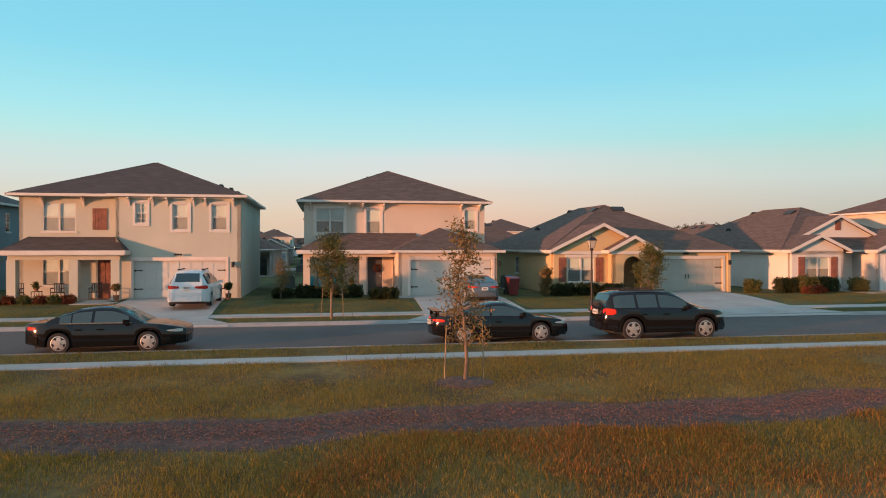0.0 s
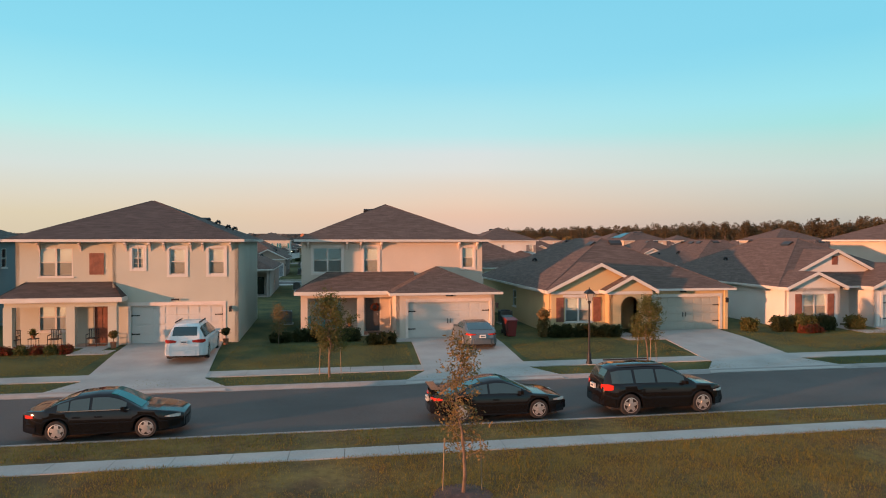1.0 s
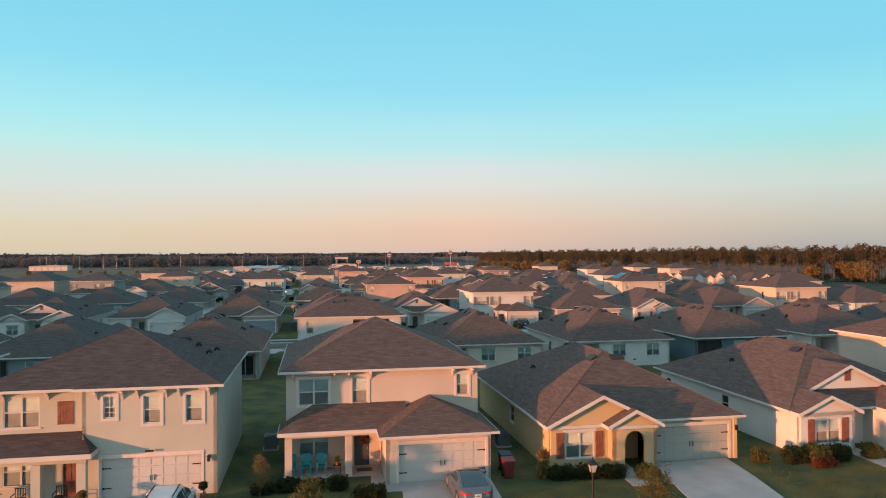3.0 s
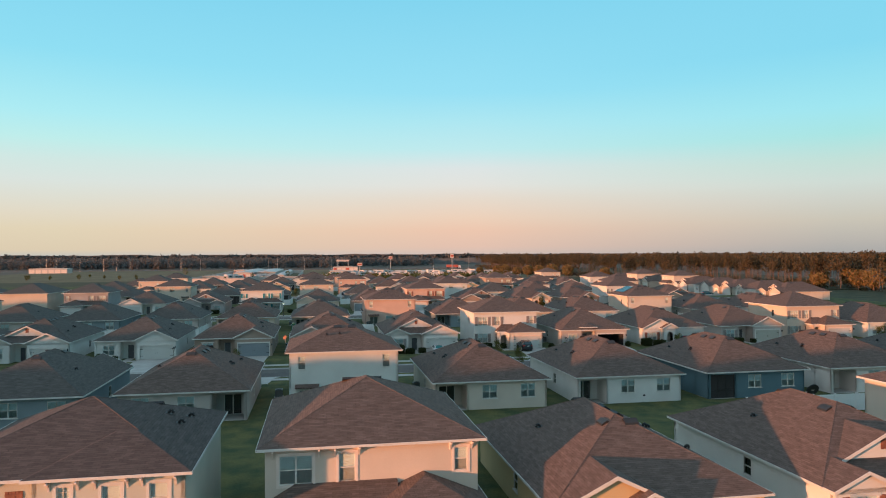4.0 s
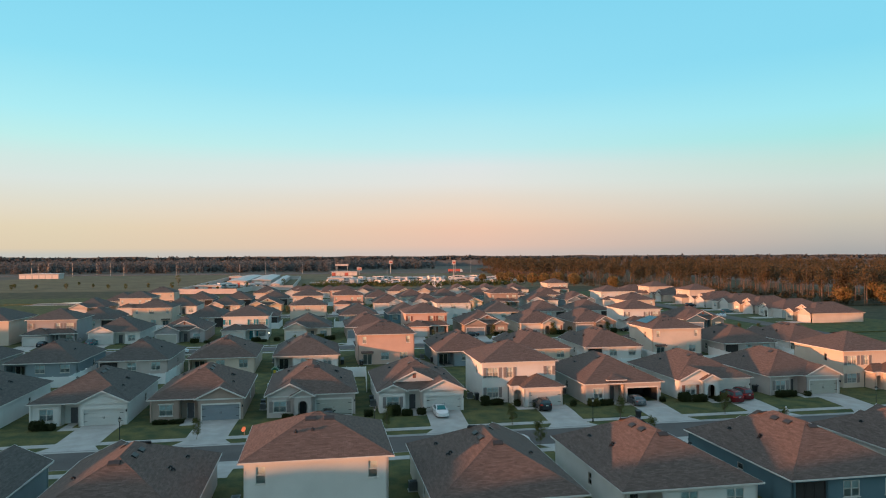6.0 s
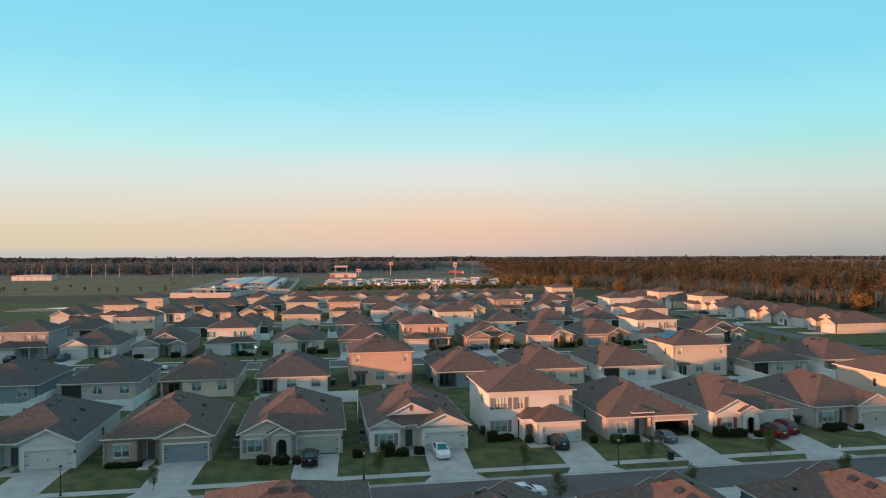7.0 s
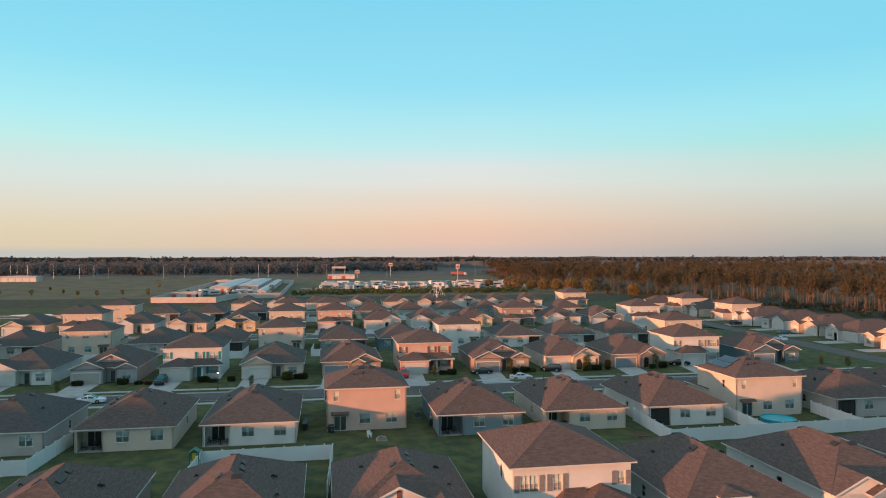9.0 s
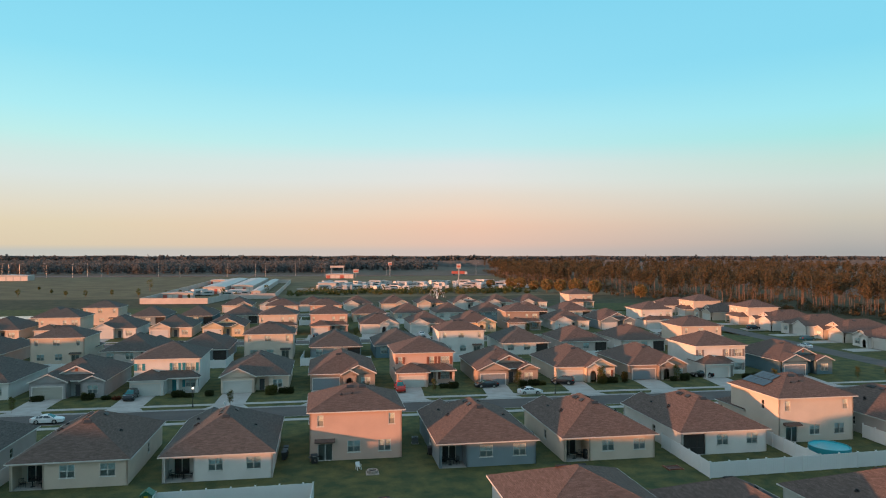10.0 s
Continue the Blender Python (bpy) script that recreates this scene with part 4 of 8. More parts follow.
# ---------- the rows of houses ----------
FRONT = {1: 31.4, 2: 98.9, 3: 167.6, 4: 237.4, 5: 305.0}
BACK = {1: 62.0, 2: 127.9, 3: 197.6, 4: 267.6}
two_storey(-28.9, 31.0, 0, "slate", 1, "slate blue two-storey house with hipped roof", group="first row of houses", first=True)
porch_house(-12.56, 31.7, "biscuit", 2, "cream two-storey house with low porch and hipped shingle roof", "first row of houses")
two_storey(2.46, 31.32, 0, "cream", 0, "peach two-storey house with garage wing and porch", group="first row of houses", first=True)
bungalow(17.7, 31.55, 0, "A", "tan", 0, "tan bungalow with arched porch, gables and brown shutters", garage=door_grey, shutters=wood_red, group="first row of houses", first=True)
bungalow(33.8, 31.55, 0, "B", "white", 0, "white bungalow with three gables and red shutters", shutters=wood_red, group="first row of houses", first=True)
two_storey(49.1, 31.3, 0, "cream", 0, "peach two-storey house with hipped roof", group="first row of houses", first=True)

for u, kind, wall, roof, mirror, flip in ((-46.2, 1, "slate", 1, False, False), (-30.8, 1, "slate", 1, False, False), (-15.5, 1, "greige", 0, True, False), (0.0, 2, "white", 0, False, False),
                                          (15.45, 1, "cream", 0, False, False), (30.97, 1, "white", 0, False, False), (46.3, 1, "blue", 0, False, False), (61.8, 1, "pale", 0, False, False), (77.2, 1, "greige", 1, False, False)):
    if kind == 2:
        two_storey(u, BACK[1] + 2.7, 180, wall, roof, "white two-storey house seen from its garden side", mirror, group="second row of houses")
    else:
        bungalow(u, BACK[1], 180, "A", wall, roof, "%s bungalow with hipped shingle roof and covered patio" % wall, mirror, lanai="open" if wall in ("white", "cream", "greige", "pale") else "screen", lanai_flip=flip, D=17.3, group="second row of houses")

for u, kind, wall, roof, mirror, extra in ((-64.1, "C", "white", 1, False, {}), (-48.8, "B", "white", 1, False, {}), (-33.2, "C", "white", 1, False, {}), (-18.4, "C", "brown", 0, False, {"garage": door_blue}), (-3.2, "A", "greige", 0, False, {"garage": door_grey, "shutters": wood_grey}),
                                           (12.2, "B", "pale", 0, False, {"shutters": wood_grey}), (27.6, 2, "white", 0, False, {"shutters": wood_grey, "entry": "arch"}), (42.8, "D", "greige", 0, False, {"up": True}), (58.0, "A", "white", 0, False, {"shutters": wood_red}),
                                           (73.5, "C", "greige", 0, False, {"garage": door_grey, "shutters": wood_grey}), (88.9, 2, "sand", 0, False, {"shutters": wood_grey, "entry": "arch"}), (104.2, "C", "white", 0, False, {})):
    if kind == 2:
        two_storey(u, FRONT[2], 0, wall, roof, "%s two-storey house with garage wing and shutters" % wall, mirror, group="third row of houses", **extra)
    else:
        bungalow(u, FRONT[2], 0, kind, wall, roof, "%s bungalow with gables and a double garage" % wall, mirror, group="third row of houses", **extra)

for u, kind, wall, roof, mirror, lan in ((-67.8, 1, "greige", 1, False, 0), (-52.5, 1, "slate", 1, False, 0), (-37.2, 1, "greige", 1, False, 1), (-21.8, 1, "sand", 0, False, 0), (-6.4, 1, "pale", 1, False, 0), (8.9, 2, "pink", 0, False, 0), (24.6, 1, "slate", 0, False, 0),
                                         (40.0, 1, "sand", 0, False, 0), (55.4, 1, "pale", 0, False, 1), (70.8, 2, "cream", 0, False, 0), (86.0, 1, "greige", 0, False, 1), (101.4, 1, "pale", 0, False, 0)):
    if kind == 2:
        two_storey(u, BACK[2] + (4.3 if wall == "pink" else 2.6), 180, wall, roof, "%s two-storey house seen from its garden side" % wall, mirror, group="fourth row of houses")
    else:
        bungalow(u, BACK[2], 180, "C", wall, roof, "%s bungalow with hipped shingle roof and covered patio" % wall, mirror, lanai="screen" if lan else "open", D=17.0, group="fourth row of houses")

for u, kind, wall, roof, mirror, extra in ((-70.6, 2, "grey", 1, True, {"shutters": wood_grey}), (-55.6, "C", "white", 1, True, {}), (-40.4, "B", "grey", 1, True, {"garage": door_grey}), (-25.0, 2, "white", 1, True, {"shutters": teal_paint, "door": teal_paint}), (-9.4, "C", "sand", 1, True, {}), (6.1, "A", "brown", 0, True, {"garage": door_blue}),
                                           (21.6, 2, "pink", 0, True, {"shutters": wood_red}), (37.2, "B", "brown", 0, True, {"garage": door_blue}), (52.8, "A", "sand", 0, True, {"shutters": wood_red}), (68.0, "A", "brown", 0, True, {"garage": door_blue}), (83.3, 2, "white", 0, True, {"shutters": wood_grey, "entry": "arch"}), (100.6, "B", "blue", 0, True, {"garage": door_blue})):
    if kind == 2:
        two_storey(u, FRONT[3], 0, wall, roof, "%s two-storey house with coloured shutters" % wall, mirror, near=False, group="fifth row of houses", **extra)
    else:
        bungalow(u, FRONT[3], 0, kind, wall, roof, "%s bungalow with gables and a double garage" % wall, mirror, near=False, group="fifth row of houses", **extra)

FAR = [
    # row of backs and of fronts further off: (u, storeys or front, wall, roof)
    (BACK[3], 180, [(-73.5, 1, "greige", 1), (-57.4, 2, "sand", 1), (-42.0, 1, "greige", 1), (-26.6, 1, "slate", 1), (-11.9, 2, "cream", 1), (3.6, 1, "slate", 1), (18.6, 1, "blue", 1), (33.9, 2, "white", 0), (49.6, 1, "pale", 1), (64.9, 1, "greige", 0), (80.4, 1, "pale", 0), (97.4, 2, "cream", 0)]),
    (FRONT[4], 0, [(-92.0, "C", "sand", 1), (-76.6, 2, "sand", 1), (-61.0, "C", "white", 1), (-45.6, "C", "sand", 1), (-30.8, "B", "gold", 1), (-15.4, 2, "cream", 1), (-0.1, 2, "pink", 0), (15.3, "A", "pale", 0), (30.4, "C", "white", 0), (45.8, "A", "gold", 0), (61.4, 2, "brown", 0), (76.9, "C", "white", 0), (92.4, "B", "slate", 0), (107.8, 2, "white", 0)]),
    (BACK[4], 180, [(-93.0, 1, "slate", 1), (-77.9, 2, "sand", 1), (-62.5, 1, "slate", 1), (-47.0, 1, "blue", 1), (-32.0, 1, "greige", 1), (-18.2, 2, "cream", 0), (-3.0, 2, "pink", 0), (12.6, 1, "cream", 0), (27.2, 1, "cream", 0), (42.5, 1, "white", 0), (57.9, 1, "slate", 0), (73.0, 1, "pale", 0), (90.0, 1, "white", 0)]),
    (FRONT[5], 0, [(-41.0, "A", "sand", 1), (-26.0, "B", "white", 0), (-10.5, "A", "pale", 0), (8.5, "C", "white", 0), (24.2, "A", "cream", 0), (39.5, "C", "sand", 0), (55.5, "B", "white", 0), (70.5, "C", "pale", 0), (85.5, "C", "white", 0), (108.2, 2, "cream", 0)]),
]
for v, turn, row in FAR:
    for u, kind, wall, roof in row:
        if kind == 2:
            two_storey(u, v + (1.6 if turn else 0), turn, wall, roof, "%s two-storey house with hipped roof, further off" % wall, True, near=False, group="far rows of houses")
        else:
            bungalow(u, v, turn, kind if turn == 0 else "C", wall, roof, "%s bungalow with shingle roof, further off" % wall, True, near=False, lanai="screen", D=17.0, group="far rows of houses")

# houses across the side street, which face it
for u, v, kind, wall in ((141.5, 181, "B", "cream"), (142, 194.2, "A", "white"), (142, 207.4, "B", "cream"), (141.5, 220.6, "C", "white"), (140.5, 233.8, "B", "white"), (139, 247, 2, "cream"), (137, 260.2, "B", "cream"), (135, 273.4, 2, "cream"), (131, 287, "C", "white")):
    solid("driveway", Shape().box(133.2, u, v - 4.2, v - 0.2, -0.4, -0.02).laid(), concrete, TO_GRID.copy(), "pale concrete driveway to the side street", "driveway", "driveways", "structure")
    if kind == 2:
        ob = two_storey(0, 0, 0, wall, 0, "%s two-storey house facing the side street" % wall, False, near=False, group="houses across the side street")
    else:
        ob = bungalow(0, 0, 0, kind, wall, 0, "%s bungalow facing the side street" % wall, False, near=False, group="houses across the side street", D=19)
    ob.matrix_world = at(u, v, LOT - DROP, -90)

# unseen houses added on the left; their storeys set where shade falls
for v, u, first in ((31.6, -44.4, True), (64.6, -61.6, False), (102.0, -79.4, False), (131.0, -83.1, False), (170.0, -86.0, False)):
    for i in range(7):
        shade_house(u - i * 15.35, v, 1 if (i == 0 if first else i in (3, 6)) else 2, ("sand", "white", "greige", "cream", "slate", "white", "pale")[i], 1, "unseen two-storey house added along the street to cast shade" if (i > 0 if first else i not in (3, 6)) else "unseen bungalow added along the street to cast shade", low=not first)

# ---------- driveways and front paths ----------
def driveway(u, v_house, v_kerb, low, w=5.0, path=None, skew=0.0):
    """A concrete drive from the garage to the kerb, flared at the street."""
    s = -1 if v_kerb < v_house else 1
    b = -DROP if low else 0.0
    gap = abs(v_house - v_kerb)
    run = []
    for d in sorted({0.0, 1.2, 2.0, gap - 7.0, gap - 5.0, gap - 3.4, gap - 2.95, gap - 2.7, gap - 1.6}):
        if 0 <= d < gap - 1.5:
            v = v_house + s * d
            run.append((v, max(height(v) + 0.035, 0.172 + b), w / 2, skew * d / gap))
    run += [(v_kerb - s * 0.25, 0.137 + b, w / 2 + 0.9, skew), (v_kerb + s * 0.1, 0.03 + b, w / 2 + 1.0, skew)]
    d = Shape()
    for (v0, z0, h0, k0), (v1, z1, h1, k1) in zip(run, run[1:]):
        d.rings([[(u + k0 - h0, v0, z0), (u + k0 + h0, v0, z0), (u + k0 + h0, v0, z0 - 0.3), (u + k0 - h0, v0, z0 - 0.3)], [(u + k1 - h1, v1, z1), (u + k1 + h1, v1, z1), (u + k1 + h1, v1, z1 - 0.3), (u + k1 - h1, v1, z1 - 0.3)]][::-1 if s > 0 else 1], caps=False)
    solid("driveway", d.laid(), concrete, TO_GRID.copy(), "pale concrete driveway flared towards the street", "driveway", "driveways", "structure")
    if path:
        x0, x1, va = path
        solid("footpath", Shape().box(min(x0, x1), max(x0, x1), va - 1.1, va, 0.0 + b, LOT + 0.028 + b).laid(), concrete, TO_GRID.copy(), "short concrete path to the front door", "path", "front paths", "structure")
        solid("footpath", Shape().box(min(x0, x1) - 0.0, min(x0, x1) + 1.2, va + 0.004, va + 2.4, 0.0 + b, LOT + 0.024 + b).laid(), concrete, TO_GRID.copy(), "short concrete path to the front door", "path", "front paths", "structure")


for u, path, skew in ((-25.4, None, 0), (-10.05, (-14.4, -12.5, 30.0), 1.3), (5.5, (1.4, 3.0, 31.4), 0), (20.5, (15.4, 18.2, 30.0), -1.0), (36.2, (31.2, 33.8, 30.2), -0.6), (52.2, None, 0)):
    driveway(u, 31.8 if u == -10.05 else 31.6 if path is None or u != 20.5 else 32.0, 22.0, False, path=path, skew=skew)
for u, path in ((-45.8, None), (-30.2, (-34.9, -32.7, 98.2)), (-15.4, (-20.1, -17.9, 98.2)), (-0.1, (-5.4, -2.7, 97.6)), (15.2, (10.4, 12.6, 98.0)), (31.2, (26.0, 28.6, 98.6)), (45.8, (41.0, 43.2, 98.4)), (61.1, (55.8, 58.5, 97.6)), (76.5, (71.7, 74, 98.2)), (92.5, None), (107.2, None)):
    driveway(u, 99.1, 89.3, True, path=path)
for u in (-74.2, -58.6, -43.4, -28.6, -12.4, 3.0, 18.0, 34.2, 49.7, 65.0, 79.7, 97.6):
    driveway(u, 167.8, 158.6, True)
for u in (-95, -80.2, -64.0, -48.6, -33.8, -19.0, -3.7, 12.2, 27.4, 42.7, 57.8, 73.9, 89.4, 104.2):
    driveway(u, 237.6, 228.8, True)
for u in (-49.3, -33.9, -12.4, -3.6, 12.6, 28.0, 43.4, 58.7, 74.1):
    driveway(u, 77.9, 83.5, True)


# ---------- white vinyl fences ----------
def fence(pts, h=1.85, low=True):
    root = thing("fence", TO_GRID.copy(), "white vinyl privacy fence on the lawn", "fence", "white garden fences")
    post = shared("fencepost", lambda: Shape().box(-0.065, 0.065, -0.065, 0.065, -0.3, h + 0.08).prism([(-0.09, -0.09, h + 0.08), (0.09, -0.09, h + 0.08), (0.09, 0.09, h + 0.08), (-0.09, 0.09, h + 0.08)], (0, 0, 0.05)), vinyl)
    z = LOT - DROP if low else LOT
    pts = [plan(*p) for p in pts]
    for k, ((u0, v0), (u1, v1)) in enumerate(zip(pts, pts[1:])):
        n = max(1, round(math.hypot(u1 - u0, v1 - v0) / 2.44))
        length = math.hypot(u1 - u0, v1 - v0) / n
        turn = math.degrees(math.atan2(v1 - v0, u1 - u0))

        def panel():
            m = max(1, int((length - 0.13) / 0.28))
            wd = (length - 0.13) / m
            line = [(0.065, 0.014)]
            for i in range(1, m):
                line += [(0.065 + i * wd - 0.008, 0.014), (0.065 + i * wd, 0.002), (0.065 + i * wd + 0.008, 0.014)]
            line.append((length - 0.065, 0.014))
            ring = [(x, -y) for x, y in line] + [(x, y) for x, y in line[::-1]]
            wide = [(x, -0.026) for x, y in line] + [(x, 0.026) for x, y in line[::-1]]
            return Shape().rings([[(x, y, z) for x, y in r] for r, z in ((wide, 0.05), (wide, 0.2), (ring, 0.2), (ring, h - 0.12), (wide, h - 0.12), (wide, h))])
        data = shared("fencepanel%.3f" % length, panel, vinyl)
        for i in range(n):
            t = i / n
            m = pose(u0 + (u1 - u0) * t, v0 + (v1 - v0) * t, z, 0, 0, turn)
            part("panel", data, None, root, m=m)
            part("post", post, None, root, m=m)
    part("post", post, None, root, m=pose(*pts[-1], z))


fence([(48.6, 131.0), (48.9, 121.2), (63.3, 121.6), (63.2, 131.2)])
fence([(63.3, 121.62), (78.6, 122.0), (78.4, 131.0)])
fence([(78.6, 122.02), (93.8, 122.2), (93.7, 131.2)])
fence([(-10.9, 110.5), (-10.7, 121.3), (3.6, 121.5), (4.6, 121.5), (4.6, 110.5)])
fence([(-60.0, 121.0), (-44.8, 121.2), (-29.6, 121.3), (-29.4, 131.0)])
fence([(-44.8, 121.22), (-44.7, 131.0)])
fence([(39.8, 47.5), (39.8, 55.4), (57.2, 55.5), (57.2, 49)], low=True)
fence([(-3.8, 198.5), (-3.8, 190.5), (11.6, 190.6)])
fence([(26.3, 199.0), (26.3, 190.6), (41.8, 190.7)])
fence([(-34.2, 197.5), (-34.2, 190.3), (-19.6, 190.4), (-19.6, 198.0)])
fence([(-65.5, 197.5), (-65.5, 190.3), (-50.0, 190.3), (-50.0, 197.5)])
fence([(57.5, 198.5), (57.5, 190.6), (72.8, 190.6), (72.8, 198.0)])
fence([(-11.3, 268.5), (-11.3, 260.5), (4.4, 260.5), (4.4, 268.5)])
fence([(19.8, 268.5), (19.8, 260.3), (35.0, 260.3)])


# ---------- street lamps ----------
lamp_glass = material("milky_lamp_glass", (0.45, 0.42, 0.36), rough=0.3, vary=0.05)


def street_lamp(glass):
    root = thing("street_lamp", Matrix(), "black post-top street lamp with lantern beside the pavement", "street lamp", "street lamps")
    part("base", Shape().turned([(0.17, 0), (0.17, 0.12), (0.12, 0.2), (0.12, 0.55), (0.085, 0.65)], 12), black_metal, root, smooth=True)
    part("pole", Shape().tube((0, 0, 0.6), (0, 0, 3.35), 0.06, 0.045, 10), black_metal, root, smooth=True)
    part("collar", Shape().turned([(0.05, 3.3), (0.1, 3.36), (0.1, 3.42), (0.06, 3.47)], 10), black_metal, root)
    part("lantern", Shape().rings([[(-a, -a, z), (a, -a, z), (a, a, z), (-a, a, z)] for a, z in ((0.10, 3.47), (0.19, 3.86))]), glass, root)
    cage = Shape()
    for sx in (-1, 1):
        for sy in (-1, 1):
            cage.tube((sx * 0.105, sy * 0.105, 3.46), (sx * 0.195, sy * 0.195, 3.88), 0.014, 0.014, 4)
    part("cage", cage, black_metal, root)
    part("roof", Shape().rings([[(-a, -a, z), (a, -a, z), (a, a, z), (-a, a, z)] for a, z in ((0.24, 3.86), (0.22, 3.9), (0.1, 4.05), (0.05, 4.08))]), black_metal, root)
    part("finial", Shape().turned([(0.04, 4.07), (0.02, 4.12), (0.035, 4.16), (0.005, 4.22)], 8), black_metal, root)
    return root


lit_glass = material("lit_lamp_glass", (0.6, 0.55, 0.45), rough=0.3, vary=0.05)
glow = lit_glass.node_tree.nodes["Principled BSDF"]
glow.inputs["Emission Color"].default_value, glow.inputs["Emission Strength"].default_value = (1.0, 0.86, 0.62, 1), 2.5
lamp = street_lamp(lamp_glass)
lamp.matrix_world = at(11.0, 24.0, 0.14) @ Matrix.Scale(0.88, 4)
for u, v in ((-25.2, 91.4), (5.3, 91.2), (34.6, 91.1), (44.0, 160.2), (78.0, 90.9), (-60.0, 160.2), (20.0, 230.2), (-30.0, 230.2), (70.0, 230.2)):
    copy_thing(lamp, at(u, v, 0.13 - DROP) @ Matrix.Scale(0.88, 4))
lit_lamp = street_lamp(lit_glass)
tagged(lit_lamp, "black street lamp with its lantern lit", "street lamp", "street lamps")
lit_lamp.matrix_world = at(-17.9, 159.9, 0.13 - DROP) @ Matrix.Scale(0.88, 4)

# ---------- cars ----------
def paint(name, rgb, rough=0.25, metal=0.0):
    return material(name, rgb, rough=rough, metal=metal, vary=0.04, size=0.8, coat=0.22, bump_size=20, spec=0.28)


black_paint, white_paint, silver_paint = paint("black_car_paint", (0.006, 0.006, 0.007), 0.09), paint("white_car_paint", (0.62, 0.62, 0.61)), paint("silver_car_paint", (0.12, 0.14, 0.15), 0.28, 0.4)
red_paint, dark_paint, teal_car = paint("red_car_paint", (0.11, 0.008, 0.012)), paint("charcoal_car_paint", (0.022, 0.023, 0.026)), paint("teal_car_paint", (0.03, 0.10, 0.12))
bright_red = paint("bright_red_car_paint", (0.45, 0.03, 0.02))
rubber = material("tyre_rubber", (0.018, 0.018, 0.018), rough=0.9, vary=0.2)
alloy = material("alloy_wheel", (0.50, 0.47, 0.44), rough=0.35, metal=0.7, vary=0.06)
chrome = material("chrome_trim", (0.6, 0.58, 0.56), rough=0.2, metal=0.9, vary=0.03)
under = material("dark_plastic", (0.02, 0.02, 0.02), rough=0.8, vary=0.15)
tail_red = material("red_lamp_plastic", (0.50, 0.03, 0.02), rough=0.2, vary=0.1)
head_clear = material("clear_lamp_plastic", (0.50, 0.48, 0.45), rough=0.15, vary=0.1)
plate_pale = material("pale_plate", (0.55, 0.56, 0.55), rough=0.5, vary=0.05)
plate_ink = material("plate_bars", (0.08, 0.10, 0.12), rough=0.6, vary=0.05)
# opaque glass; the sky it mirrors is put in as teal base colour
car_glass = material("sky_teal_car_glass", (0.022, 0.045, 0.050), rough=0.03, vary=0.05, spec=0.8)
screen_glass = material("sky_teal_windscreen", (0.012, 0.12, 0.12), rough=0.05, vary=0.05, spec=0.35)


def lerp(table, x):
    for (a, p), (b, q) in zip(table, table[1:]):
        if x <= b:
            t = max(0.0, (x - a) / (b - a)) if b > a else 0
            return p + (q - p) * t
    return table[-1][1]


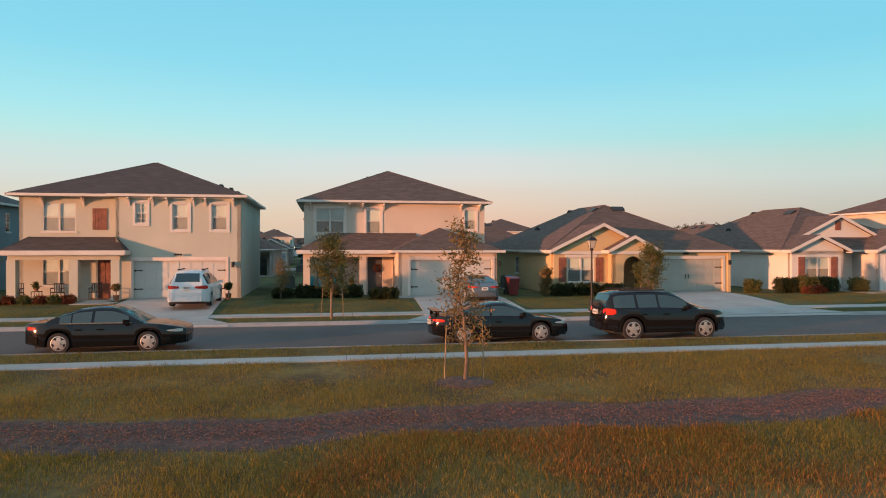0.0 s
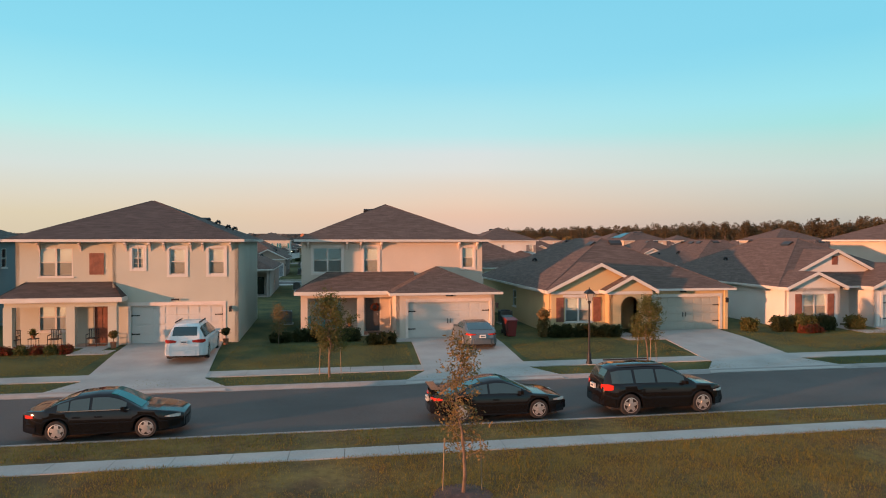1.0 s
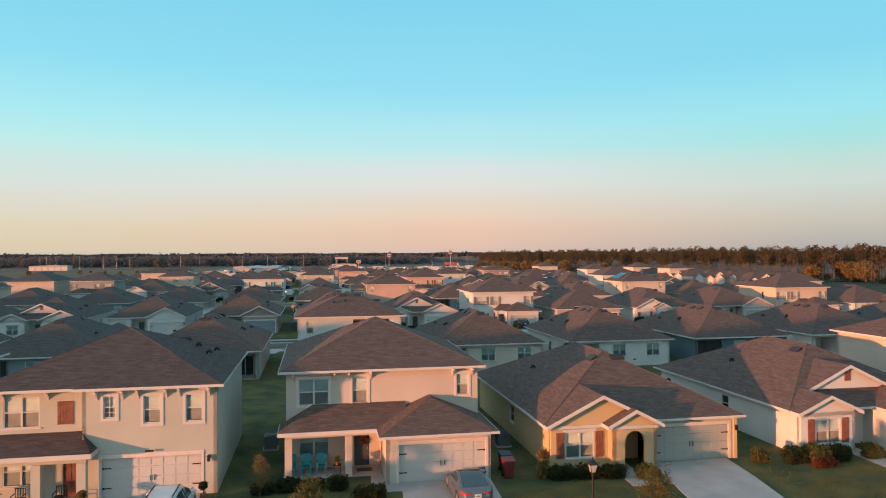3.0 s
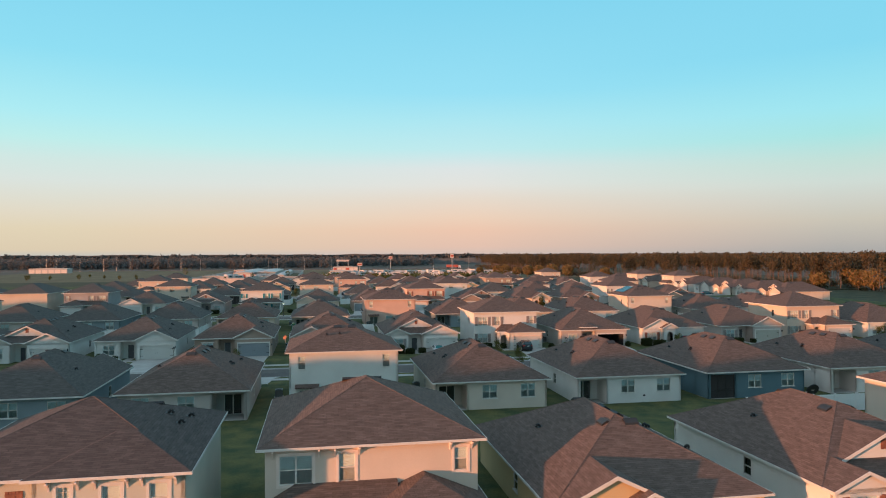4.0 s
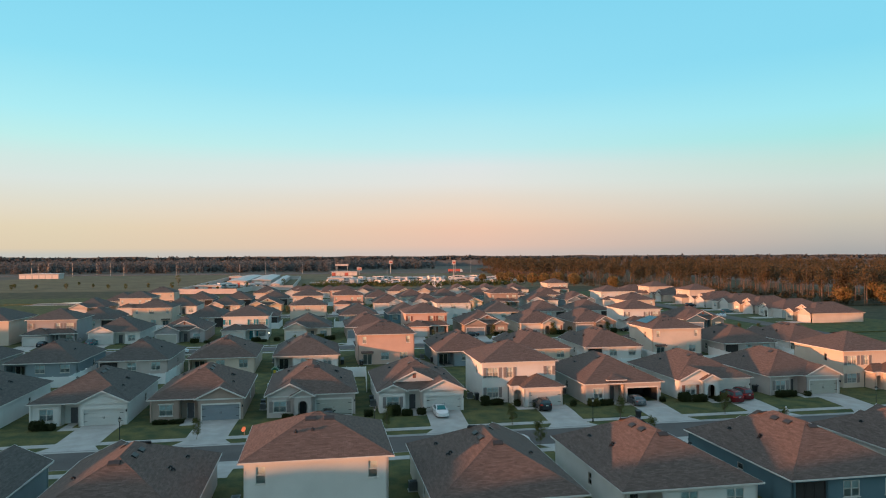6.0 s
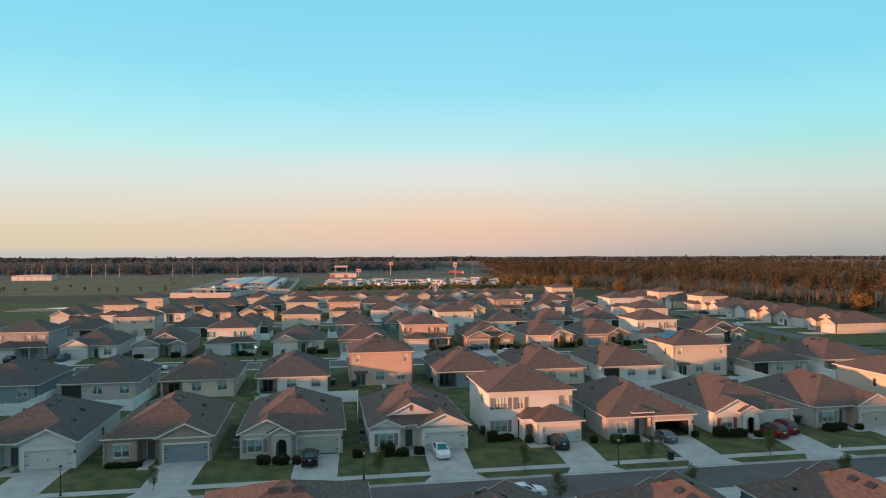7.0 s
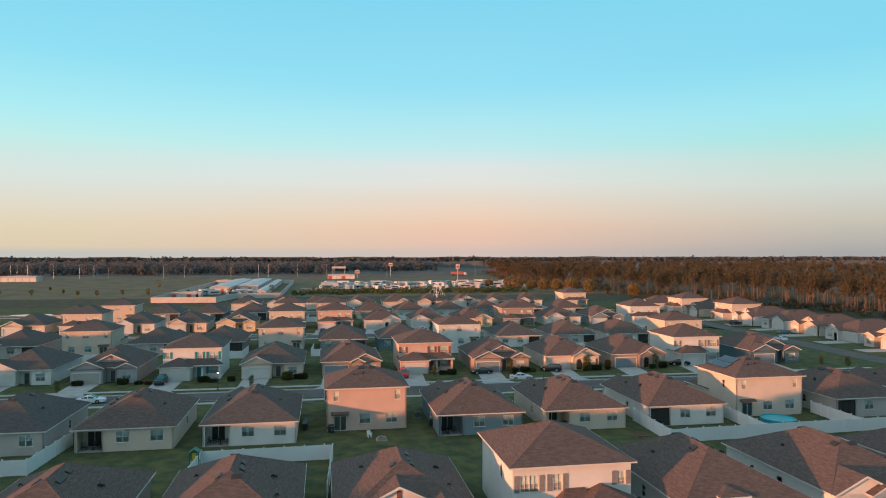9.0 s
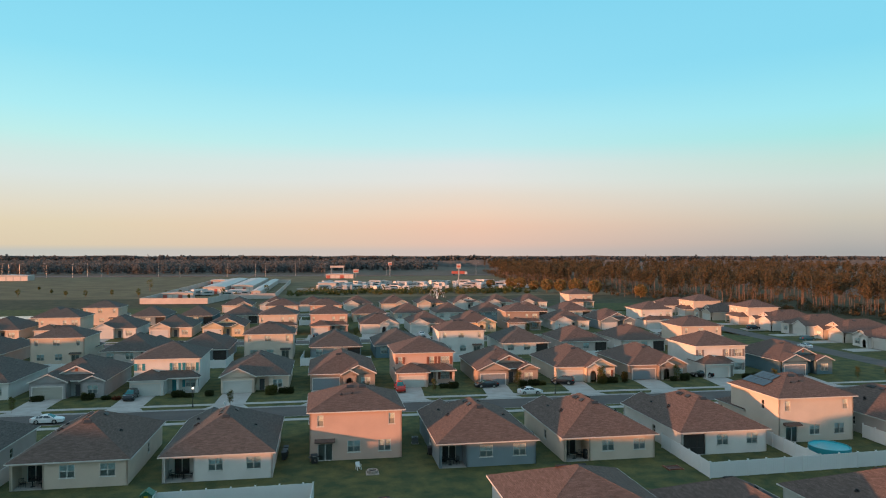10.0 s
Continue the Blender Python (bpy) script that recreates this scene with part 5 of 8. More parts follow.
KINDS = {
    # length, half width, wheel places, wheel radius, deck line, roof line, side window spans
    "sedan": dict(L=4.62, w=0.87, wheels=(-1.30, 1.24), r=0.32, clear=0.20,
                  deck=[(-2.37, 0.62), (-2.33, 0.82), (-2.22, 0.91), (-1.7, 0.94), (-0.9, 0.88), (0.9, 0.86), (1.15, 0.88), (1.6, 0.84), (2.0, 0.77), (2.2, 0.71), (2.33, 0.65), (2.37, 0.58)],
                  top=[(-1.72, 0.94), (-1.25, 1.16), (-0.8, 1.30), (-0.25, 1.36), (0.15, 1.35), (0.45, 1.26), (0.8, 1.07), (1.14, 0.885)], glass=[(-1.29, -0.98), (-0.94, -0.40), (-0.32, 0.66)]),
    "coupe": dict(L=4.7, w=0.89, wheels=(-1.35, 1.32), r=0.33, clear=0.19,
                  deck=[(-2.35, 0.66), (-2.30, 0.86), (-2.15, 0.93), (-1.4, 0.93), (-0.8, 0.87), (0.9, 0.85), (1.15, 0.86), (1.6, 0.82), (2.0, 0.75), (2.2, 0.69), (2.31, 0.63), (2.35, 0.55)],
                  top=[(-1.75, 0.93), (-1.2, 1.10), (-0.7, 1.25), (-0.2, 1.32), (0.1, 1.31), (0.45, 1.20), (0.8, 1.03), (1.12, 0.87)], glass=[(-1.2, -0.45), (-0.38, 0.72)]),
    "sports": dict(L=4.3, w=0.90, wheels=(-1.28, 1.36), r=0.34, clear=0.17,
                   deck=[(-2.15, 0.60), (-2.05, 0.82), (-1.7, 0.93), (-0.8, 0.92), (0.7, 0.88), (1.4, 0.80), (1.9, 0.66), (2.08, 0.52), (2.15, 0.40)],
                   top=[(-1.75, 0.935), (-1.2, 1.10), (-0.6, 1.26), (-0.1, 1.31), (0.25, 1.26), (0.6, 1.08), (0.95, 0.87)], glass=[(-0.85, -0.45), (-0.38, 0.5)]),
    "suv": dict(L=4.58, w=0.93, wheels=(-1.32, 1.38), r=0.38, clear=0.26,
                deck=[(-2.29, 0.80), (-2.24, 1.02), (-2.1, 1.07), (-0.5, 1.06), (0.95, 1.03), (1.35, 1.04), (1.85, 1.00), (2.12, 0.93), (2.24, 0.80), (2.29, 0.58)],
                top=[(-2.23, 1.08), (-2.14, 1.31), (-2.0, 1.57), (-1.7, 1.65), (-0.6, 1.68), (0.1, 1.64), (0.42, 1.52), (0.78, 1.29), (1.16, 1.045)], glass=[(-1.95, -1.2), (-1.1, -0.38), (-0.3, 0.72)]),
    "minivan": dict(L=5.05, w=0.98, wheels=(-1.45, 1.55), r=0.34, clear=0.20,
                    deck=[(-2.52, 0.75), (-2.46, 1.0), (-2.3, 1.05), (-0.5, 1.02), (1.2, 0.98), (1.6, 0.93), (2.1, 0.80), (2.42, 0.66), (2.52, 0.45)],
                    top=[(-2.42, 1.06), (-2.3, 1.35), (-2.1, 1.62), (-1.8, 1.72), (-0.6, 1.75), (0.2, 1.69), (0.6, 1.56), (1.1, 1.25), (1.5, 0.955)], glass=[(-2.05, -1.25), (-1.15, -0.15), (-0.05, 1.05)]),
}


def car(kind, body_mat, m, label, fine=True, roof_rack=False, spoiler=False, plate_rear=True, chrome_strip=False):
    k = KINDS[kind]
    L, w, r, clear = k["L"], k["w"], k["r"], k["clear"]
    root = thing("car", m, label, "car")
    body = Shape()
    xs = sorted({round(x, 3) for x in list(np.linspace(-L / 2, L / 2, 40)) + [wx + d for wx in k["wheels"] for d in np.linspace(-r - 0.07, r + 0.07, 15)] + [t[0] for t in k["top"]]})

    def section(x):
        e = min(1.0, (L / 2 - abs(x)) / 0.70)
        taper = 0.66 + 0.34 * math.sin(max(0.02, e) * math.pi / 2) ** 0.8
        hw = w * taper
        zd = lerp(k["deck"], x)
        lo, hi = k["top"][0][0], k["top"][-1][0]
        zt = lerp(k["top"], x) if lo <= x <= hi else zd
        zt = max(zt, zd)
        up = (zt - zd)
        zb = clear + 0.10 * max(0, 1 - e)
        for wx in k["wheels"]:
            if abs(x - wx) < r + 0.06:
                zb = max(zb, r + math.sqrt(max(0.0, (r + 0.06) ** 2 - (x - wx) ** 2)))
        zb = min(zb, zd - 0.12)
        mid = max(zb + 0.03, zb + (zd - zb) * 0.45)
        wr = hw * (0.93 - 0.30 * min(1.0, up / 0.62)) if up > 0.02 else hw * 0.80
        wt = wr * 0.86
        return hw, zb, mid, zd, zt, wr, wt, up

    rings = []
    for x in xs:
        hw, zb, mid, zd, zt, wr, wt, up = section(x)
        half = [(hw * 0.95, zb), (hw, zb + 0.06 * (zd - zb)), (hw, mid), (hw * 0.985, zd - 0.22 * (zd - mid)), (hw * 0.945, zd), (hw * 0.93, zd + 0.004)]
        half += [(wr, zd + 0.88 * up + 0.004), (wt, zd + up * 0.985 + 0.008), (0.0, zd + up + 0.016)]
        ring = [(x, -y, z) for y, z in half] + [(x, y, z) for y, z in half[-2::-1]]
        rings.append(ring[::-1])
    body.rings(rings)
    part("body", body, body_mat, root, smooth=True)
    # side windows
    lo, hi = k["top"][0][0], k["top"][-1][0]
    for a, b in k["glass"]:
        for side in (-1, 1):
            g = Shape()
            n = 7
            rows = []
            for i in range(n):
                x = a + (b - a) * i / (n - 1)
                hw, zb, mid, zd, zt, wr, wt, up = section(x)
                y0, y1, z0, z1 = hw * 0.93, wr, zd + 0.004, zd + 0.88 * up + 0.004
                t0, t1 = 0.10, 0.90
                o = 0.012
                p = [(x, side * (y0 + (y1 - y0) * t + o), z0 + (z1 - z0) * t + o * 0.3) for t in (t0, t1)]
                q = [(x, side * (y0 + (y1 - y0) * t - 0.01), z0 + (z1 - z0) * t) for t in (t1, t0)]
                rows.append(p + q if side < 0 else (p + q)[::-1])
            g.rings(rows)
            part("side_window", g, car_glass, root, smooth=False)
    # windscreen and rear window
    for name, a, b, mat in (("windscreen", k["top"][-1][0] - 0.05, k["top"][-4][0] + 0.03, screen_glass), ("rear_window", k["top"][0][0] + 0.06, k["top"][3 if kind == "sports" else 2][0] - 0.02, car_glass)):
        rows = []
        for i in range(6):
            x = a + (b - a) * i / 5
            hw, zb, mid, zd, zt, wr, wt, up = section(x)
            y = min(hw * 0.84, max(wt, 0.55)) * 0.97
            row = [(x, yy, zd + up + 0.030 - 0.012 * abs(yy) / y) for yy in np.linspace(-y, y, 7)] + [(x, yy, zd + up - 0.02) for yy in np.linspace(y, -y, 7)]
            rows.append(row if b < a else row[::-1])
        part(name, Shape().rings(rows[::-1]), mat, root)
    # wheels
    key = "wheel%.2f" % r
    if key not in CACHE:
        tyre = Shape().rings([[(rr * math.cos(t), y, rr * math.sin(t)) for t in np.linspace(0, 2 * math.pi, 25)[:-1]] for rr, y in ((r * 0.66, -0.11), (r * 0.92, -0.115), (r, -0.08), (r, 0.08), (r * 0.92, 0.115), (r * 0.66, 0.11))])
        rim = Shape()
        rim.rings([[(rr * math.cos(t), y, rr * math.sin(t)) for t in np.linspace(0, 2 * math.pi, 25)[:-1]] for rr, y in ((r * 0.70, -0.118), (r * 0.63, -0.124), (r * 0.61, -0.06))], caps=False)
        for i in range(5):
            t = 2 * math.pi * i / 5 + 0.3
            c, s = math.cos(t), math.sin(t)
            tri = [(c * r * 0.66 - s * 0.05, -0.108, s * r * 0.66 + c * 0.05), (c * r * 0.66 + s * 0.05, -0.108, s * r * 0.66 - c * 0.05), (s * 0.075, -0.125, -c * 0.075), (-s * 0.075, -0.125, c * 0.075)]
            rim.prism(tri, (0, 0.04, 0))
        rim.tube((0, -0.14, 0), (0, -0.05, 0), 0.07, 0.09, 10)
        CACHE[key] = (tyre.data("tyre", rubber, True), rim.data("rim", alloy), Shape().tube((0, -0.05, 0), (0, 0.09, 0), r * 0.64, r * 0.64, 16).data("brake", under))
    tyre, rim, brake = CACHE[key]
    for wx in k["wheels"]:
        for side in (-1, 1):
            wm = pose(wx, side * (w - 0.125), r, 0, 0, 0 if side < 0 else 180)
            wheel = part("wheel", brake, None, root, m=wm)
            part("tyre", tyre, None, wheel)
            part("rim", rim, None, wheel, "five-spoke alloy rim")
    part("underbody", Shape().box(-L / 2 + 0.3, L / 2 - 0.35, -w + 0.16, w - 0.16, clear - 0.03, clear + 0.3), under, root)
    # lamps, mirrors, handles, plate
    zl = lerp(k["deck"], -L / 2 + 0.1)
    for side in (-1, 1):
        tall = kind in ("suv", "minivan")
        zt = 0.88 if tall else 0.72
        # wrapped round the corner of the body, with a slim arm across the tailgate
        th = 0.22 if kind == "suv" else 0.17 if tall else 0.10
        outer = [(-L / 2 + d, side * (section(-L / 2 + d)[0] + 0.012)) for d in (0.09, 0.17, 0.27, 0.36)]
        inner = [(-L / 2 + 0.02, side * w * (0.58 if kind == "suv" else 0.40)), (-L / 2 + 0.03, side * w * 0.62)]
        edge = inner + outer
        back = [(x + 0.05, y * 0.90) for x, y in edge[::-1]]
        rise = [0.5, 0.8, 1.0, 1.0, 0.9, 0.6]
        levels = [[(x, y, zt + th * (0.5 - 0.5 * q)) for (x, y), q in zip(edge + back, rise + rise[::-1])], [(x, y, zt + th * (0.5 + 0.5 * q)) for (x, y), q in zip(edge + back, rise + rise[::-1])]]
        part("tail_lamp", Shape().rings(levels if side > 0 else [r[::-1] for r in levels]), tail_red, root)
        front = [(L / 2 - d, side * (section(L / 2 - d)[0] * 0.985 + 0.012)) for d in (0.52, 0.38, 0.26, 0.16, 0.09)]
        hb = [(x - 0.05, y * 0.88) for x, y in front[::-1]]
        hz = 0.74 if tall else 0.60
        slim = [0.2, 0.6, 0.9, 1.0, 0.8]
        levels = [[(x, y, hz + 0.10 * (0.5 - 0.5 * q)) for (x, y), q in zip(front + hb, slim + slim[::-1])], [(x, y, hz + 0.10 * (0.5 + 0.5 * q)) for (x, y), q in zip(front + hb, slim + slim[::-1])]]
        part("headlamp", Shape().rings(levels[::-1] if side > 0 else [r[::-1] for r in levels][::-1]), head_clear, root)
        xm = k["glass"][-1][1] - 0.05
        zm = lerp(k["deck"], xm)
        part("mirror", Shape().rings([[(xm - 0.08, side * (w * 0.93), zm + 0.02), (xm + 0.08, side * (w * 0.93), zm + 0.02), (xm + 0.08, side * (w * 0.93), zm + 0.13), (xm - 0.08, side * (w * 0.93), zm + 0.13)], [(xm - 0.05, side * (w + 0.16), zm + 0.03), (xm + 0.06, side * (w + 0.16), zm + 0.03), (xm + 0.06, side * (w + 0.16), zm + 0.16), (xm - 0.05, side * (w + 0.16), zm + 0.16)]]), body_mat, root)
        for a, b in k["glass"][-2:] if fine else ():
            x = a + 0.1
            part("door_handle", Shape().box(x, x + 0.2, min(side * (w - 0.01), side * (w + 0.025)), max(side * (w - 0.01), side * (w + 0.025)), zm - 0.16, zm - 0.12), body_mat, root)
        if chrome_strip:
            a, b = k["glass"][0][0], k["glass"][-1][1]
            part("chrome_strip", Shape().box(a, b + 0.1, min(side * w * 0.93, side * (w * 0.955)), max(side * w * 0.93, side * (w * 0.955)), zm + 0.03, zm + 0.06), chrome, root)
        if fine:
            part("rocker", Shape().box(k["wheels"][0] + r + 0.1, k["wheels"][1] - r - 0.1, min(side * (w - 0.03), side * (w + 0.012)), max(side * (w - 0.03), side * (w + 0.012)), clear + 0.02, clear + 0.14), body_mat, root)
    part("rear_bumper", Shape().rings([[(-L / 2 + 0.42, -w * 0.97, z), (-L / 2 + 0.12, -w * 0.82, z), (-L / 2 - 0.02, -w * 0.52, z), (-L / 2 - 0.05, 0, z), (-L / 2 - 0.02, w * 0.52, z), (-L / 2 + 0.12, w * 0.82, z), (-L / 2 + 0.42, w * 0.97, z)] for z in (clear + 0.1, clear + 0.34)]), body_mat, root)
    part("front_bumper", Shape().rings([[(L / 2 - 0.42, w * 0.96, z), (L / 2 - 0.10, w * 0.78, z), (L / 2 + 0.02, w * 0.48, z), (L / 2 + 0.05, 0, z), (L / 2 + 0.02, -w * 0.48, z), (L / 2 - 0.10, -w * 0.78, z), (L / 2 - 0.42, -w * 0.96, z)] for z in (clear + 0.04, clear + 0.28)]), body_mat, root)
    if plate_rear:
        zp = 0.60 if kind not in ("suv", "minivan") else 0.86
        pl = part("number_plate", Shape().box(-L / 2 - 0.075, -L / 2 - 0.0, -0.16, 0.16, zp, zp + 0.16), plate_pale, root)
        part("plate_bar", Shape().box(-L / 2 - 0.08, -L / 2 - 0.074, -0.11, 0.11, zp + 0.055, zp + 0.11), plate_ink, pl)
    if roof_rack:
        for side in (-1, 1):
            zr = max(z for _, z in k["top"])
            part("roof_rail", Shape().box(-1.7, 0.0, side * 0.56 - 0.02, side * 0.56 + 0.02, zr - 0.0, zr + 0.05), under if body_mat != white_paint else under, root)
    if spoiler:
        zz = lerp(k["deck"], -L / 2 + 0.15)
        part("spoiler", Shape().box(-L / 2 + 0.0, -L / 2 + 0.28, -w * 0.78, w * 0.78, zz + 0.14, zz + 0.18).box(-L / 2 + 0.08, -L / 2 + 0.2, -w * 0.7, -w * 0.66, zz - 0.1, zz + 0.14).box(-L / 2 + 0.08, -L / 2 + 0.2, w * 0.66, w * 0.7, zz - 0.1, zz + 0.14), body_mat, root)
    return root


# kerbside, facing along the street
car("sedan", black_paint, at(-7.67, 17.17, 0.02), "black saloon car parked at the kerb", chrome_strip=True)
car("coupe", black_paint, at(4.75, 17.25, 0.02), "black two-door coupe with rear spoiler parked at the kerb", spoiler=True)
car("suv", black_paint, at(10.60, 17.1, 0.02), "black sport utility car with roof rails parked at the kerb", roof_rack=True)
# in the drives
car("minivan", white_paint, at(-8.2, 28.4, 0.36, 90), "white minivan parked on the driveway", roof_rack=True)
car("sports", silver_paint, at(6.4, 29.3, 0.34, 90), "silver sports coupe parked on the driveway")
LOW = LOT - DROP
car("sedan", white_paint, at(14.6, 96.9, LOW, -90), "white saloon car parked nose-out on the driveway")
car("suv", dark_paint, at(29.6, 97.6, LOW, 90), "charcoal sport utility car parked on the driveway", roof_rack=True)
car("sedan", silver_paint, at(44.2, 98.0, LOW, 90), "silver saloon car before the open garage")
car("minivan", red_paint, at(59.4, 97.6, LOW, 90), "dark red minivan parked on the driveway")
car("minivan", red_paint, at(61.9, 98.8, LOW, 90), "dark red minivan parked beside another")
car("suv", black_paint, at(-0.9, 96.6, LOW, 90), "black hatchback car parked on the driveway")
car("sedan", white_paint, at(21.3, 84.6, 0.02 - DROP, 0), "white saloon car parked at the kerb")
for kind, mat, u, v, turn, label in (("suv", dark_paint, -29.6, 165.9, -90, "charcoal pickup-sized car on the driveway"), ("sedan", dark_paint, 32.6, 166.0, 180, "dark saloon car on the driveway"), ("suv", dark_paint, 47.6, 166.4, 150, "dark sport utility car on the driveway"),
                                     ("sedan", black_paint, 77.8, 168.6, 160, "black saloon car on the driveway"), ("suv", bright_red, 16.4, 165.6, -90, "bright red off-road car on the driveway"), ("sedan", white_paint, 39.6, 161.2, 0, "pale car parked at the kerb"),
                                     ("minivan", teal_car, -60.2, 166.6, 90, "teal minivan on the driveway"), ("minivan", white_paint, -55.2, 154.4, 0, "white minivan parked at the kerb"), ("sedan", white_paint, -37.0, 154.2, 0, "white car parked at the kerb"), ("sedan", dark_paint, -71.2, 167.0, 90, "dark saloon on the driveway"),
                                     ("sedan", white_paint, 127.2, 199.0, 90, "white car parked on the side street"), ("suv", teal_car, 136.6, 209.0, 0, "teal car parked on the side street"), ("suv", dark_paint, 136.0, 231.0, 0, "dark car parked on the side street"), ("sedan", dark_paint, -3.7, 232.5, 90, "dark car on the driveway"), ("sedan", white_paint, 27.4, 232.0, 90, "white car on the driveway")):
    car(kind, mat, at(u, v, LOW if abs(v - 166.5) < 3.5 or v > 230 else 0.02 - DROP, turn), label, False)

# ---------- plants ----------
def leaf_material(name, a, b, thin=0.35):
    """Leaves that let some light through, each clump a little different."""
    m = bpy.data.materials.new(name)
    m.use_nodes = True
    nt = m.node_tree
    bsdf, res = nt.nodes["Principled BSDF"], nt.nodes["Material Output"]
    bsdf.inputs["Roughness"].default_value, bsdf.inputs["Specular IOR Level"].default_value = 0.7, 0.2
    geo, mix, tr, add = (nt.nodes.new("ShaderNode" + k) for k in ("NewGeometry", "Mix", "BsdfTranslucent", "MixShader"))
    mix.data_type = "RGBA"
    mix.inputs["A"].default_value, mix.inputs["B"].default_value = (*a, 1), (*b, 1)
    add.inputs[0].default_value = thin
    nt.links.new(geo.outputs["Random Per Island"], mix.inputs["Factor"])
    nt.links.new(mix.outputs["Result"], bsdf.inputs["Base Color"])
    nt.links.new(mix.outputs["Result"], tr.inputs["Color"])
    nt.links.new(bsdf.outputs[0], add.inputs[1])
    nt.links.new(tr.outputs[0], add.inputs[2])
    nt.links.new(add.outputs[0], res.inputs["Surface"])
    return m


leaf_olive = leaf_material("olive_leaves", (0.06, 0.082, 0.024), (0.15, 0.125, 0.04))
leaf_rust = leaf_material("rusty_leaves", (0.12, 0.11, 0.04), (0.27, 0.16, 0.065))
leaf_dark = leaf_material("dark_hedge_leaves", (0.022, 0.036, 0.014), (0.06, 0.06, 0.02))
leaf_red = leaf_material("red_flower_leaves", (0.20, 0.03, 0.02), (0.10, 0.06, 0.02))
grass_gold = leaf_material("golden_grass_blades", (0.12, 0.105, 0.020), (0.40, 0.235, 0.044), 0.4)
grass_rust = leaf_material("rusty_grass_blades", (0.19, 0.080, 0.022), (0.46, 0.175, 0.042), 0.4)
grass_green = leaf_material("green_grass_blades", (0.105, 0.105, 0.022), (0.24, 0.172, 0.040), 0.4)
pine_leaf = leaf_material("pine_needles", (0.052, 0.046, 0.026), (0.105, 0.074, 0.034), 0.3)
# distance haze is put into these leaves as a pale blue-grey colour
hazed_leaf = leaf_material("hazed_wood_leaves", (0.112, 0.118, 0.118), (0.130, 0.134, 0.130), 0.45)
bark = material("grey_brown_bark", (0.16, 0.11, 0.075), rough=0.9, vary=0.3, size=0.3, bump=0.6, bump_size=30)
pine_bark = material("pine_bark", (0.115, 0.080, 0.058), rough=0.9, vary=0.3, size=1.0)
stake_wood = material("pale_stake_wood", (0.30, 0.20, 0.11), rough=0.8, vary=0.2, size=0.5)
mulch = material("brown_mulch", (0.13, 0.065, 0.05), rough=0.95, vary=0.4, size=0.4, bump=0.9, bump_size=25, second=(0.075, 0.045, 0.038))


def quads(name, centres, right, up, mat):
    """Many small four-cornered blades or leaves as one mesh, from arrays."""
    n = len(centres)
    v = np.stack([centres - right - up, centres + right - up, centres + right * 0.7 + up, centres - right * 0.7 + up], 1).reshape(-1, 3)
    me = bpy.data.meshes.new(name)
    me.vertices.add(4 * n)
    me.vertices.foreach_set("co", v.astype(np.float32).ravel())
    me.loops.add(4 * n)
    me.loops.foreach_set("vertex_index", np.arange(4 * n, dtype=np.int32))
    me.polygons.add(n)
    me.polygons.foreach_set("loop_start", np.arange(0, 4 * n, 4, dtype=np.int32))
    me.update(calc_edges=True)
    me.materials.append(mat)
    return me


def leaves(name, spots, size, mat, rng, spread, per=14):
    """Leaves scattered round each spot."""
    c = np.repeat(np.array(spots), per, 0) + rng.normal(0, spread, (len(spots) * per, 3))
    a = rng.normal(0, 1, c.shape)
    a /= np.linalg.norm(a, axis=1)[:, None]
    b = np.cross(a, rng.normal(0, 1, c.shape))
    b /= np.linalg.norm(b, axis=1)[:, None]
    s = size * rng.uniform(0.6, 1.3, (len(c), 1))
    return quads(name, c, a * s * 0.5, b * s, mat)


